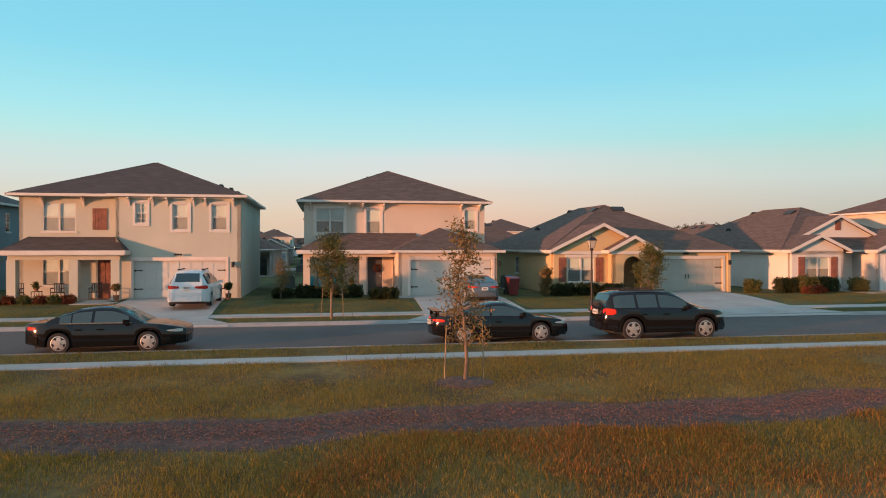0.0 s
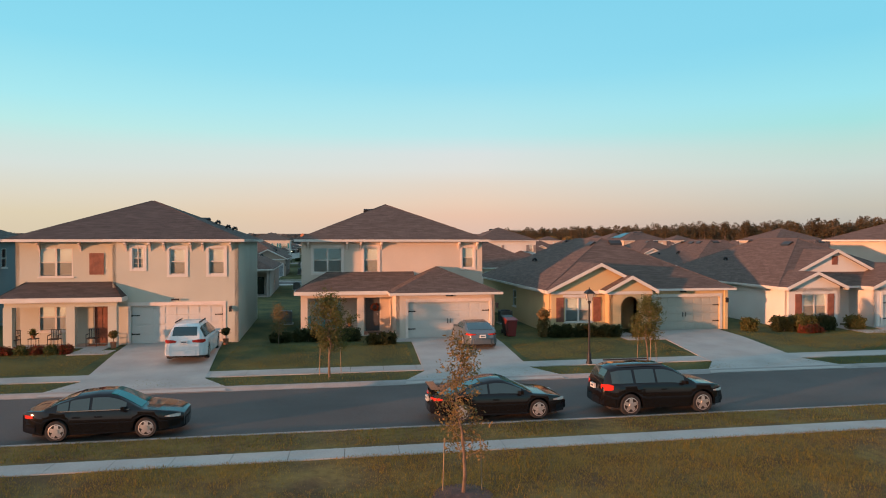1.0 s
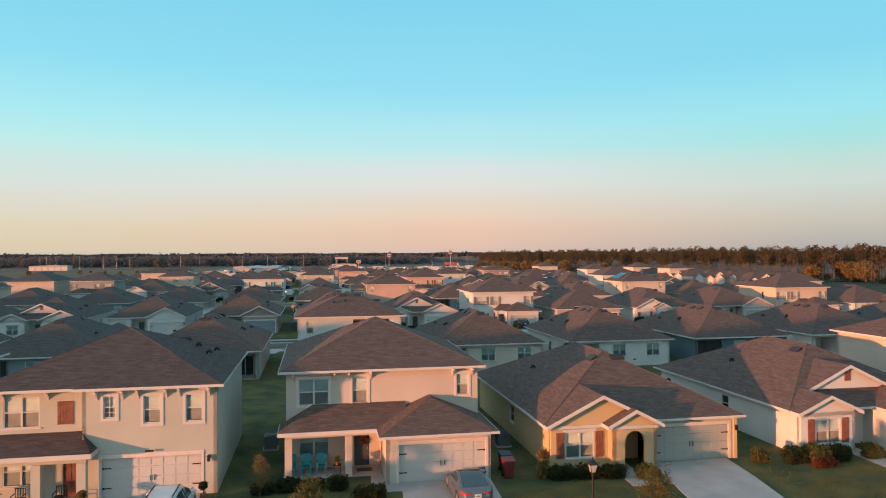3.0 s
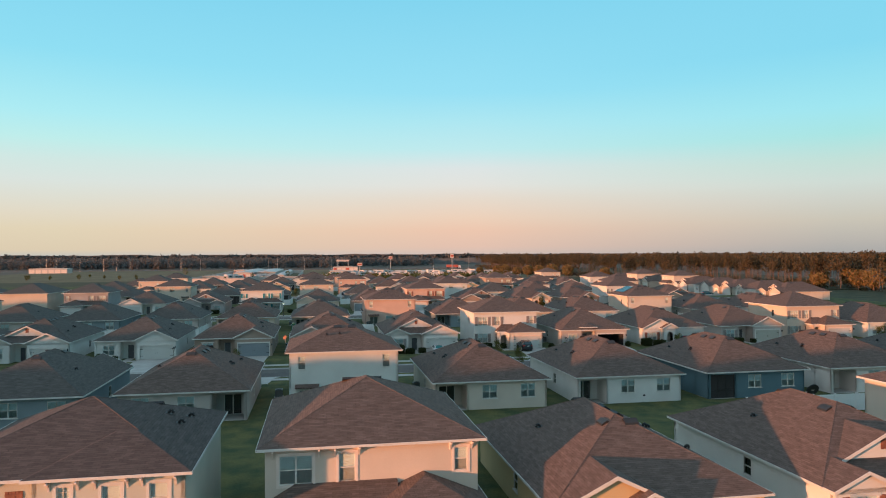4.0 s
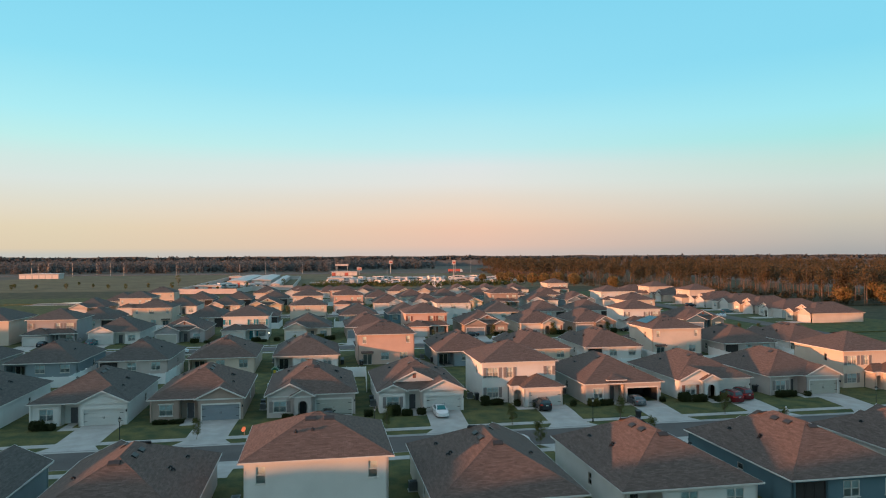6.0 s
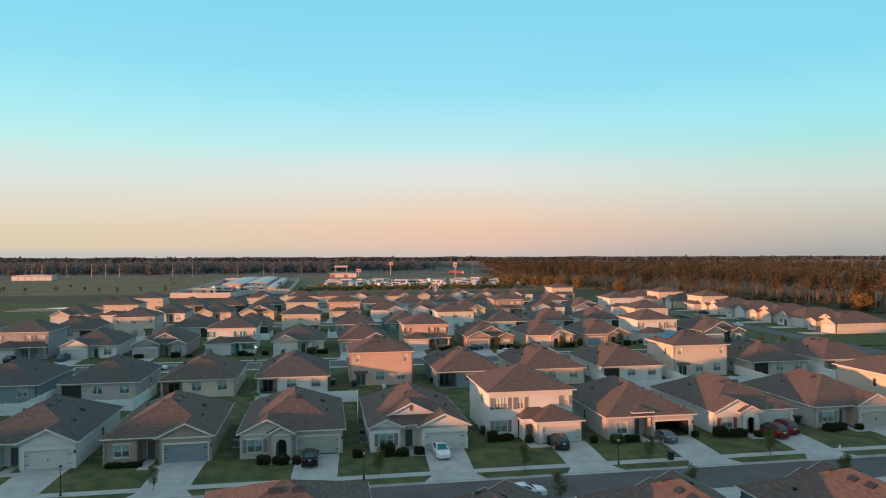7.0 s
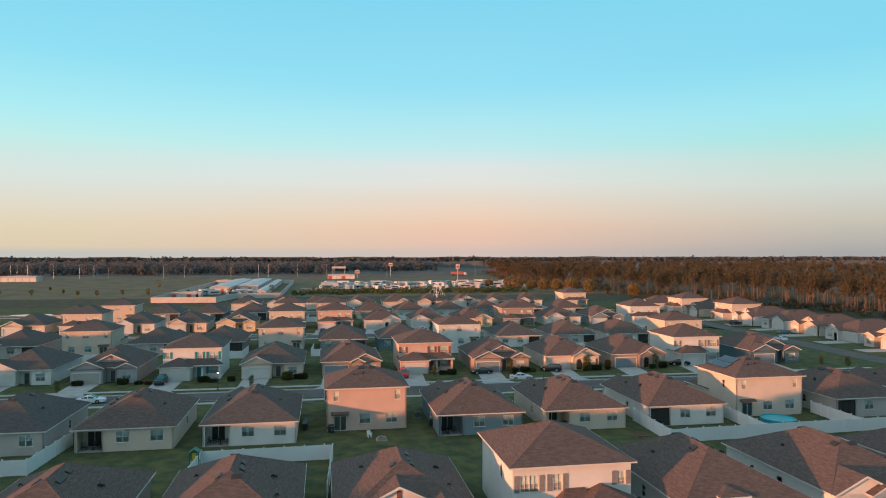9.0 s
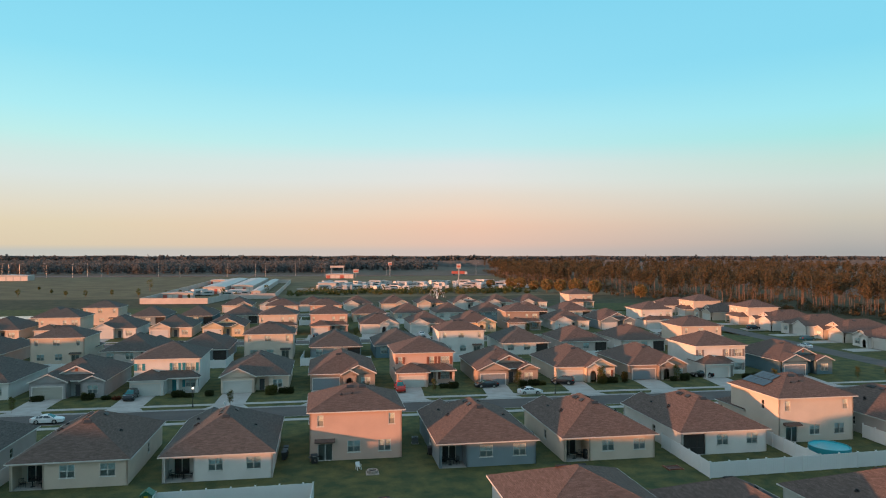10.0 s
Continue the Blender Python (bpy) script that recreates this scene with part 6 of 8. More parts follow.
def young_tree(seed, tall, wide, clear, mat, dense=1.0, stakes=0, per=14):
    """A planted street tree: tapered bent trunk, limbs, sprays of small leaves."""
    rng = np.random.default_rng(seed)
    root = thing("tree", Matrix(), "young street tree with thin trunk", "tree", "young street trees")
    trunk, limbs, spots = Shape(), Shape(), []
    pts = [Vector((0, 0, -0.1))]
    for i in range(1, 8):
        pts.append(Vector((rng.normal(0, 0.02) * i, rng.normal(0, 0.02) * i, tall * 0.96 * i / 7)))
    for i, (p, q) in enumerate(zip(pts, pts[1:])):
        trunk.tube(p, q, 0.055 * tall / 4 * (1 - i / 8), 0.055 * tall / 4 * (1 - (i + 1) / 8), 7, caps=False)
    n = int(26 * dense)
    for i in range(n):
        t = clear + (1 - clear) * (i + 0.5) / n
        base = pts[min(6, int(t * 7))].lerp(pts[min(7, int(t * 7) + 1)], t * 7 - int(t * 7))
        ang = i * 2.4 + rng.normal(0, 0.4)
        reach = wide * (0.35 + 0.65 * math.sin(math.pi * min(1, (t - clear) / (1 - clear) * 0.85 + 0.18))) * rng.uniform(0.6, 1.1)
        tip = base + Vector((math.cos(ang) * reach, math.sin(ang) * reach, reach * rng.uniform(0.25, 0.9)))
        limbs.tube(base, tip, 0.014, 0.005, 5, caps=False)
        for f in (0.35, 0.55, 0.75, 0.9, 1.0):
            p = base.lerp(tip, f)
            spots.append(tuple(p + Vector(rng.normal(0, 0.05, 3))))
            side = p + Vector(rng.normal(0, 0.14, 3))
            spots.append(tuple(side))
    part("trunk", trunk, bark, root, smooth=True)
    part("branching", limbs, bark, root)
    part("crown", leaves("crown", spots, 0.034 * (0.8 + wide * 0.3), mat, rng, 0.085, per), None, root, "sparse uneven crown of small leaves")
    for i in range(stakes):
        a = i * 2.1 + 0.4
        part("stake", Shape().tube((math.cos(a) * 0.55, math.sin(a) * 0.4, -0.1), (math.cos(a) * 0.5, math.sin(a) * 0.35, 1.35), 0.015, 0.015, 5), stake_wood, root)
        part("tie", Shape().tube((math.cos(a) * 0.5, math.sin(a) * 0.35, 1.25), (0, 0, 1.5), 0.008, 0.008, 4), stake_wood, root)
    return root


sapling = young_tree(3, 3.8, 0.5, 0.24, leaf_rust, 1.0, 2, 9)
sapling["label"] = "sparse young tree with rusty leaves in a bare patch"
sapling.matrix_world = at(2.5, 11.05, 0.03)
oak = young_tree(5, 3.5, 0.95, 0.30, leaf_olive, 1.6, 3)
oak.matrix_world = at(-1.2, 23.3, 0.12)
oak2 = young_tree(8, 3.2, 0.7, 0.36, leaf_olive, 1.4, 3)
oak2.matrix_world = at(13.7, 23.4, 0.12)
oak3 = young_tree(11, 3.6, 0.9, 0.2, leaf_rust, 1.3, 1)
oak3.matrix_world = at(-15.6, 23.4, 0.12)
corner_tree = young_tree(19, 2.1, 0.42, 0.22, leaf_rust, 0.7, 0, 8)
corner_tree["label"] = "thin young tree with rusty leaves in the corner bed"
corner_tree.matrix_world = at(-4.35, 30.7, LOT)
small = young_tree(14, 2.9, 0.6, 0.25, leaf_olive, 1.0, 0)
small.matrix_world = at(6.9, 92.0, 0.14 - DROP)
for u, v, k in ((38.9, 91.9, 1.0), (23.4, 91.2, 1.0), (54.3, 91.4, 1.1), (55.6, 82.0, 1.15), (24.3, 82.2, 1.1), (38.0, 82.0, 1.05), (-16.4, 91.5, 0.9), (55.0, 165.4, 1.3), (22.5, 163.8, 0.9), (-12.0, 160.0, 0.9), (38.2, 164.5, 1.2), (70.6, 165.6, 1.2), (112.0, 160.0, 1.0), (108.0, 163.0, 0.9), (-45.0, 160.0, 0.9), (88.0, 161.0, 1.1), (92.6, 91.0, 1.3), (8.0, 230.5, 1.2), (-22.0, 231.0, 1.2), (60.0, 231.0, 1.2)):
    copy_thing(small, at(u, v, 0.1 - DROP, u * 37 % 360) @ Matrix.Scale(k, 4))
solid("mulch_ring", Shape().turned([(0.75, 0.0), (0.7, 0.05), (0.3, 0.09), (0.05, 0.1)], 14), mulch, at(2.5, 11.05, 0.03), "bare dark soil round the young tree", "soil patch", kind="structure")


def bush(u, v, w, d, h, mat, seed, label, z=None, group="garden shrubs"):
    """A clipped or loose shrub: leaf sprays over and inside a rounded block, on a few stems."""
    rng = np.random.default_rng(seed)
    root = thing("bush", at(u, v, height(v) - 0.02 if z is None else z), label, "bush", group)
    n = int(110 * w * d + 60 * h * (w + d)) + 20
    p = rng.uniform(-1, 1, (n, 3))
    r = np.max(np.abs(p), axis=1) ** 0.25
    p = p / np.linalg.norm(p, axis=1)[:, None] ** 0.35 * r[:, None]
    spots = np.stack([p[:, 0] * w / 2, p[:, 1] * d / 2, h * 0.52 + p[:, 2] * h * 0.46], 1) * rng.uniform(0.9, 1.04, (n, 1))
    part("foliage", leaves("foliage", spots, 0.055, mat, rng, 0.06), None, root)
    stems = Shape()
    for i in range(5):
        a = rng.uniform(-0.3, 0.3, 2)
        stems.tube((a[0] * w * 0.5, a[1] * d * 0.5, -0.05), (a[0] * w, a[1] * d, h * 0.7), 0.015, 0.008, 5)
    part("stem", stems, bark, root)
    return root


# shrubs before the first row
for i, (u, v, w, d, h, mat, label) in enumerate((
        (11.9, 30.55, 1.5, 0.9, 0.72, leaf_dark, "clipped dark green hedge under the window"), (13.4, 30.45, 1.5, 0.9, 0.72, leaf_dark, "clipped dark green hedge under the window"), (14.9, 30.3, 1.4, 0.9, 0.70, leaf_dark, "clipped dark green hedge under the window"),
        (16.6, 29.9, 1.0, 0.8, 0.75, leaf_olive, "loose green shrub beside the arch"), (24.6, 31.0, 0.9, 0.8, 0.85, leaf_olive, "green shrub beside the garage"),
        (1.3, 29.8, 1.7, 0.8, 0.62, leaf_dark, "low clipped hedge beside the path"), (-3.0, 31.3, 1.3, 0.8, 0.7, leaf_dark, "dark shrub before the porch"), (-1.7, 31.2, 1.2, 0.8, 0.6, leaf_dark, "dark shrub before the porch"), (-0.4, 31.1, 1.1, 0.8, 0.72, leaf_dark, "dark shrub before the porch"), (-4.3, 31.2, 1.2, 0.8, 0.55, leaf_dark, "low dark shrub at the house corner"),
        (26.6, 30.7, 1.3, 1.0, 0.95, leaf_dark, "leafy shrub in the front bed"), (28.0, 30.6, 1.4, 1.1, 1.05, leaf_olive, "leafy shrub in the front bed"), (29.4, 30.5, 1.4, 1.0, 0.95, leaf_dark, "leafy shrub in the front bed"), (27.9, 29.8, 1.6, 0.6, 0.45, leaf_red, "red flowers along the bed's edge"), (31.8, 30.6, 1.0, 0.9, 0.9, leaf_olive, "round green shrub beside the bed"),
        (10.9, 30.7, 0.6, 0.5, 1.7, leaf_rust, "tall climbing shrub at the house corner"))):
    bush(u, v, w, d, h, mat, 40 + i, label)
for i, (u, mat) in enumerate(((-18.6, leaf_olive), (-17.9, leaf_red), (-17.2, leaf_olive), (-16.5, leaf_red), (-15.8, leaf_olive), (-15.1, leaf_red))):
    bush(u + 0.5, 29.35, 0.5, 0.45, 0.42, mat, 70 + i, "small flowering plant in the porch bed")
for i, (u, v, w, d, h, mat) in enumerate(((-6.2, 96.9, 1.6, 1.1, 1.0, leaf_dark), (-4.2, 96.6, 2.0, 1.1, 0.9, leaf_dark), (-2.4, 96.4, 1.0, 0.9, 0.8, leaf_dark), (4.6, 97.6, 1.2, 1.0, 0.9, leaf_dark), (8.2, 97.5, 1.8, 1.4, 1.5, leaf_dark), (10.0, 97.2, 1.5, 1.1, 0.9, leaf_dark), (12.0, 97.4, 1.3, 1.0, 0.9, leaf_dark),
                                              (21.8, 100.4, 1.4, 1.0, 1.5, leaf_dark), (23.6, 100.6, 2.2, 1.0, 0.9, leaf_dark), (26.4, 99.4, 0.9, 0.9, 1.0, leaf_dark), (29.0, 98.2, 1.0, 0.9, 0.8, leaf_dark), (34.6, 98.2, 0.9, 0.9, 0.9, leaf_dark), (37.6, 97.8, 1.8, 1.2, 1.1, leaf_olive), (39.6, 97.9, 2.2, 1.1, 0.9, leaf_dark), (48.8, 98.4, 0.8, 0.8, 0.8, leaf_dark),
                                              (52.2, 98.0, 2.0, 1.4, 1.4, leaf_dark), (54.4, 97.6, 2.4, 1.2, 1.1, leaf_dark), (57.2, 97.2, 1.0, 1.0, 0.9, leaf_dark), (68.4, 98.0, 1.8, 1.2, 1.1, leaf_dark), (70.2, 98.2, 1.8, 1.2, 1.0, leaf_dark), (73.0, 98.0, 1.0, 0.9, 0.8, leaf_dark), (-37.6, 97.8, 1.8, 1.3, 1.3, leaf_dark), (-36.0, 97.7, 1.4, 1.0, 0.9, leaf_dark), (-22.8, 98.2, 2.0, 0.8, 0.6, leaf_dark), (-20.8, 98.2, 2.0, 0.8, 0.55, leaf_dark))):
    bush(u, v, w, d, h, mat, 100 + i, "dark green shrub in a front bed")
for i, (u, w, h) in enumerate(((-44.5, 2.2, 1.0), (-36.5, 2.0, 1.2), (-22.0, 2.4, 1.2), (-3.4, 2.0, 1.2), (11.0, 1.6, 1.0), (26.4, 2.0, 1.2), (41.8, 2.2, 1.2), (57.4, 2.6, 1.2), (60.0, 1.2, 2.2), (72.6, 2.0, 1.4), (88.0, 2.0, 1.2))):
    bush(u, 166.2, w, 1.2, h, leaf_dark, 160 + i, "dark green shrub before a further house")
for i, (u, v, w, d, h, mat) in enumerate(((-33.6, 166.0, 1.6, 0.9, 0.7, leaf_dark), (-31.8, 165.6, 1.4, 0.8, 0.6, leaf_red), (-37.2, 166.4, 0.9, 0.9, 1.3, leaf_olive), (-16.9, 166.3, 1.5, 1.1, 1.0, leaf_dark), (-20.2, 165.8, 2.0, 0.9, 0.7, leaf_dark),
                                              (-6.3, 165.9, 2.2, 1.5, 1.7, leaf_olive), (-4.6, 166.6, 1.2, 1.0, 1.0, leaf_dark), (8.6, 166.2, 1.6, 1.0, 0.9, leaf_dark), (10.2, 166.0, 1.2, 1.0, 1.4, leaf_olive), (24.6, 166.4, 1.8, 1.0, 0.9, leaf_dark),
                                              (39.6, 165.8, 1.7, 1.2, 1.2, leaf_dark), (43.6, 166.3, 1.2, 1.0, 0.8, leaf_olive), (55.2, 165.7, 1.9, 1.3, 1.9, leaf_olive), (70.2, 166.1, 1.6, 1.0, 1.0, leaf_dark), (85.8, 166.0, 1.8, 1.2, 1.1, leaf_dark))):
    bush(u, v, w, d, h, mat, 190 + i, "leafy shrub in the bed of a further house")


# ---------- rough grass in front, and the strip of wood chips ----------
def blades(name, u0, u1, v0, v1, n, size, mat, seed, label, keep=None, wide=0.09):
    rng = np.random.default_rng(seed)
    u, v = rng.uniform(u0, u1, n), rng.uniform(v0, v1, n)
    patch = np.array([noise.noise(Vector((a * 0.45, b * 0.45, seed))) for a, b in zip(u, v)])
    ok = (patch + rng.normal(0, 0.25, n)) > -0.35
    ok &= rng.uniform(0, 1, n) < np.clip(np.minimum(u - u0, u1 - u) / 6.0, 0, 1) * (np.clip((v - v0) / 1.2, 0, 1) if v0 < 5 else 1)
    if keep is not None:
        ok &= keep(u, v, rng)
    u, v, patch = u[ok], v[ok], patch[ok]
    n = len(u)
    h = size * rng.uniform(0.5, 1.25, n) * (1 + 0.5 * patch)
    z = np.array([height(b) for b in v])
    lean = rng.normal(0, 0.35, (n, 2)) * h[:, None]
    up = np.stack([lean[:, 0] / 2, lean[:, 1] / 2, h / 2], 1)
    ang = rng.uniform(0, math.pi, n)
    right = np.stack([np.cos(ang), np.sin(ang), np.zeros(n)], 1) * (size * wide)
    c = laid_out(np.stack([u, v, z - 0.01], 1)) + up
    solid(name, quads(name, c, right, up, mat), None, TO_GRID.copy(), label, "grass", kind="stuff")


def off_path(u, v, rng):
    wave = 0.22 * np.sin(u * 0.7) + 0.12 * np.sin(u * 1.9 + 1)
    inside = (v > 7.45 + wave) & (v < 9.15 + wave)
    return (~inside) | (rng.uniform(0, 1, len(u)) < 0.05)


def rusty_patch(u, v, rng):
    """Where the grass has turned red-brown: drifts on the near side, thicker towards the right."""
    drift = np.array([noise.noise(Vector((a * 0.35, b * 0.5, 7.7))) for a, b in zip(u, v)])
    return off_path(u, v, rng) & (drift + 0.035 * u + 0.10 * (6.2 - v) + rng.normal(0, 0.12, len(u)) > 0.12)


blades("rough_grass", -19, 20, 4.0, 9.0, 210000, 0.095, grass_gold, 21, "rough golden autumn grass", off_path, 0.04)
blades("rough_grass", -22, 26, 9.0, 13.65, 200000, 0.08, grass_gold, 22, "rough golden autumn grass", off_path, 0.045)
blades("rusty_grass", -12, 20, 4.0, 7.6, 130000, 0.10, grass_rust, 25, "patches of red-brown withered grass", rusty_patch, 0.045)
blades("verge_grass", -26, 32, 14.55, 16.0, 34000, 0.07, grass_green, 23, "short verge grass beside the kerb")
blades("verge_grass", -28, 36, 22.3, 23.75, 22000, 0.06, grass_green, 24, "short verge grass beside the kerb")

def off_concrete(u, v, rng):
    """Clear of the drives, paths and front beds of the first row."""
    free = v < np.where((u > 1.0) & (u < 8.6), 29.6, 30.3)
    for c, half in ((-25.4, 2.7), (-10.05 + 0.6, 3.0), (5.5, 2.8), (20.5 - 0.5, 2.9), (36.2 - 0.3, 2.8), (52.2, 2.7)):
        free &= np.abs(u - c) > half
    return free


blades("lawn_grass", -24, 46, 25.3, 30.6, 130000, 0.055, grass_green, 26, "mown front lawn of short golden green grass", off_concrete)

chips = Shape()
rng = np.random.default_rng(5)
strip = []
for i in range(60):
    u = -24 + i * 0.9
    wv = 0.22 * math.sin(u * 0.7) + 0.12 * math.sin(u * 1.9 + 1)
    strip.append([(u, 7.4 + wv, 0.0), (u, 7.7 + wv, 0.035), (u, 8.9 + wv, 0.045), (u, 9.2 + wv, 0.0)])
bed = Shape()
bed.rings([[*r[::-1]] for r in strip], close=False, caps=False)
solid("wood_chip_strip", bed.laid(), mulch, TO_GRID.copy(), "reddish brown strip of wood chips across the grass", "path", kind="structure")
for i in range(15000):
    u, v = rng.uniform(-14, 17), 8.3 + rng.normal(0, 0.42)
    v += 0.22 * math.sin(u * 0.7) + 0.12 * math.sin(u * 1.9 + 1)
    a, l, w = rng.uniform(0, math.pi), rng.uniform(0.006, 0.026), rng.uniform(0.004, 0.010)
    t = rng.normal(0, 0.25)
    c, s = math.cos(a), math.sin(a)
    q = [(-l, -w), (l, -w), (l, w), (-l, w)]
    u, v = plan(u, v)
    base = [Vector((u + x * c - y * s, v + x * s + y * c, 0.052 + x * t)) for x, y in q]
    chips.prism(base, (0, 0, 0.008))
chip_mat = leaf_material("red_brown_chips", (0.05, 0.030, 0.026), (0.30, 0.125, 0.085), 0.0)
solid("wood_chips", chips, chip_mat, TO_GRID.copy(), "loose red-brown wood chips", "wood chips", kind="stuff")

# ---------- small things round the houses ----------
grille = material("grey_grille_metal", (0.13, 0.14, 0.14), rough=0.5, metal=0.4, vary=0.15)
turquoise = material("turquoise_plastic", (0.02, 0.26, 0.30), rough=0.45, vary=0.08)
pool_blue = material("bright_pool_water", (0.03, 0.42, 0.50), rough=0.05, vary=0.05, spec=0.6)
clay = material("terracotta", (0.30, 0.12, 0.06), rough=0.8, vary=0.15)
bin_black = material("black_bin_plastic", (0.022, 0.022, 0.024), rough=0.5, vary=0.1)
bin_red = material("dark_red_bin_plastic", (0.16, 0.018, 0.018), rough=0.5, vary=0.1)
white_plastic = material("white_chair_plastic", (0.62, 0.62, 0.60), rough=0.5, vary=0.05)
block_stone = material("pale_block_stone", (0.36, 0.29, 0.24), rough=0.9, vary=0.2, size=0.3, bump=0.3)
solar_blue = material("solar_cell", (0.012, 0.016, 0.024), rough=0.12, vary=0.1, spec=0.8)


def ac_unit(u, v, z):
    r = thing("air_conditioner", at(u, v, z), "grey outdoor air-conditioning unit on a slab", "air conditioner", "outdoor air conditioners")
    part("slab", Shape().box(-0.5, 0.5, -0.5, 0.5, -0.1, 0.06), concrete, r)
    part("casing", Shape().box(-0.4, 0.4, -0.4, 0.4, 0.06, 0.12).box(-0.4, 0.4, -0.4, 0.4, 0.82, 0.9).box(-0.36, 0.36, -0.36, 0.36, 0.12, 0.82), grille, r)
    for i in range(4):
        x, y = ((-0.38, -0.38), (0.38, -0.38), (0.38, 0.38), (-0.38, 0.38))[i]
        part("corner_post", Shape().box(x - 0.025, x + 0.025, y - 0.025, y + 0.025, 0.1, 0.84), grille, r)
    part("fan_guard", Shape().turned([(0.34, 0.9), (0.34, 0.93), (0.1, 0.95), (0.02, 0.95)], 14), black_metal, r)


for u, v in ((-4.9, 38.5), (10.1, 36.6), (25.9, 41.0)):
    ac_unit(u, v, LOT)
for u, v in ((-7.6, 71.0), (8.4, 72.0), (-10.4, 103.2), (5.4, 102.6), (20.4, 104.6), (35.6, 105.0), (-25.6, 104.0), (-29.0, 137.0), (-13.6, 137.5), (16.6, 137.0), (32.5, 137.0)):
    ac_unit(u, v, LOT - DROP)


def wheelie_bin(u, v, z, body, lid, turn=0):
    r = thing("wheelie_bin", at(u, v, z, turn), "wheeled rubbish bin with closed lid", "rubbish bin", "rubbish bins")
    part("tub", Shape().rings([[(-a, -b, h), (a, -b, h), (a, b, h), (-a, b, h)] for a, b, h in ((0.22, 0.26, 0.05), (0.30, 0.36, 0.98))]), body, r)
    part("lid", Shape().prism([(-0.33, -0.40, 0.98), (-0.33, -0.38, 1.04), (-0.33, 0.30, 1.12), (-0.33, 0.40, 1.08), (-0.33, 0.40, 0.98)], (0.66, 0, 0)), lid, r)
    part("handle", Shape().box(-0.25, 0.25, 0.40, 0.46, 0.98, 1.02), body, r)
    for x in (-0.27, 0.27):
        part("wheel", Shape().tube((x - 0.03, 0.3, 0.12), (x + 0.03, 0.3, 0.12), 0.12, 0.12, 10), rubber, r)


wheelie_bin(9.05, 31.2, LOT, bin_red, bin_red)
wheelie_bin(9.1, 32.2, LOT, bin_black, bin_black)
wheelie_bin(41.4, 91.6, 0.13 - DROP, bin_black, bin_black)
for u, v in ((-12.9, 133.6), (-12.9, 134.5), (0.1, 133.2), (0.15, 134.1), (0.1, 135.2), (18.1, 132.5), (46.5, 134.0), (61.9, 133.5), (77.0, 134.2), (-28.3, 133.0), (66.6, 101.5), (67.5, 101.6), (21.2, 103.4), (5.2, 104.4), (-10.6, 104.6)):
    wheelie_bin(u, v, LOT - DROP, bin_black, bin_black)


def garden_chair(m, mat, label, name="garden_chair", tall=0.9, thin=True):
    r = thing(name, m, label, "chair", "garden chairs")
    w = 0.27
    part("seat", Shape().box(-w, w, -0.25, 0.25, 0.40, 0.44), mat, r)
    k = 0.015 if thin else 0.035
    for x in (-w + k, w - k):
        for y in (-0.24, 0.24):
            part("leg", Shape().box(x - k, x + k, y - k, y + k, 0, 0.40), mat, r)
        part("armrest", Shape().box(x - k, x + k, -0.26, 0.26, 0.62, 0.66).box(x - k, x + k, -0.26, -0.23, 0.44, 0.62), mat, r)
    b = Shape()
    if thin:
        comb = [(-w, 0.44)]
        for i in range(5):
            x = -w + 0.03 + i * (2 * w - 0.06) / 4
            comb += [(x - 0.014, tall - 0.03), (x - 0.012, 0.44), (x + 0.012, 0.44), (x + 0.014, tall - 0.03)]
        b.prism([(x, 0.24, z) for x, z in [(-w, tall + 0.01), (-w, tall - 0.03)] + comb[1:] + [(w, tall - 0.03), (w, tall + 0.01)]], (0, 0.03, 0))
    else:
        b.prism([(-w, 0.22, 0.42), (-w, 0.27, 0.42), (-w, 0.42, tall), (-w, 0.37, tall)], (2 * w, 0, 0))
    part("backrest", b, mat, r)
    return r


def side_table(m, pot=True):
    r = thing("side_table", m, "small black metal side table on the porch", "table", "porch tables")
    part("tabletop", Shape().box(-0.22, 0.22, -0.22, 0.22, 0.46, 0.49), black_metal, r)
    for x in (-0.19, 0.19):
        for y in (-0.19, 0.19):
            part("leg", Shape().box(x - 0.012, x + 0.012, y - 0.012, y + 0.012, 0, 0.46), black_metal, r)
    if pot:
        p = thing("flower_pot", m @ pose(0, 0, 0.49), "small terracotta pot with a plant", "flower pot", "flower pots")
        part("pot", Shape().turned([(0.07, 0), (0.11, 0.18), (0.12, 0.2), (0.10, 0.2)], 10), clay, p)
        part("plant", leaves("plant", np.random.default_rng(9).normal(0, 0.08, (24, 3)) + np.array([0, 0, 0.3]), 0.04, leaf_olive, np.random.default_rng(10), 0.05), None, p)


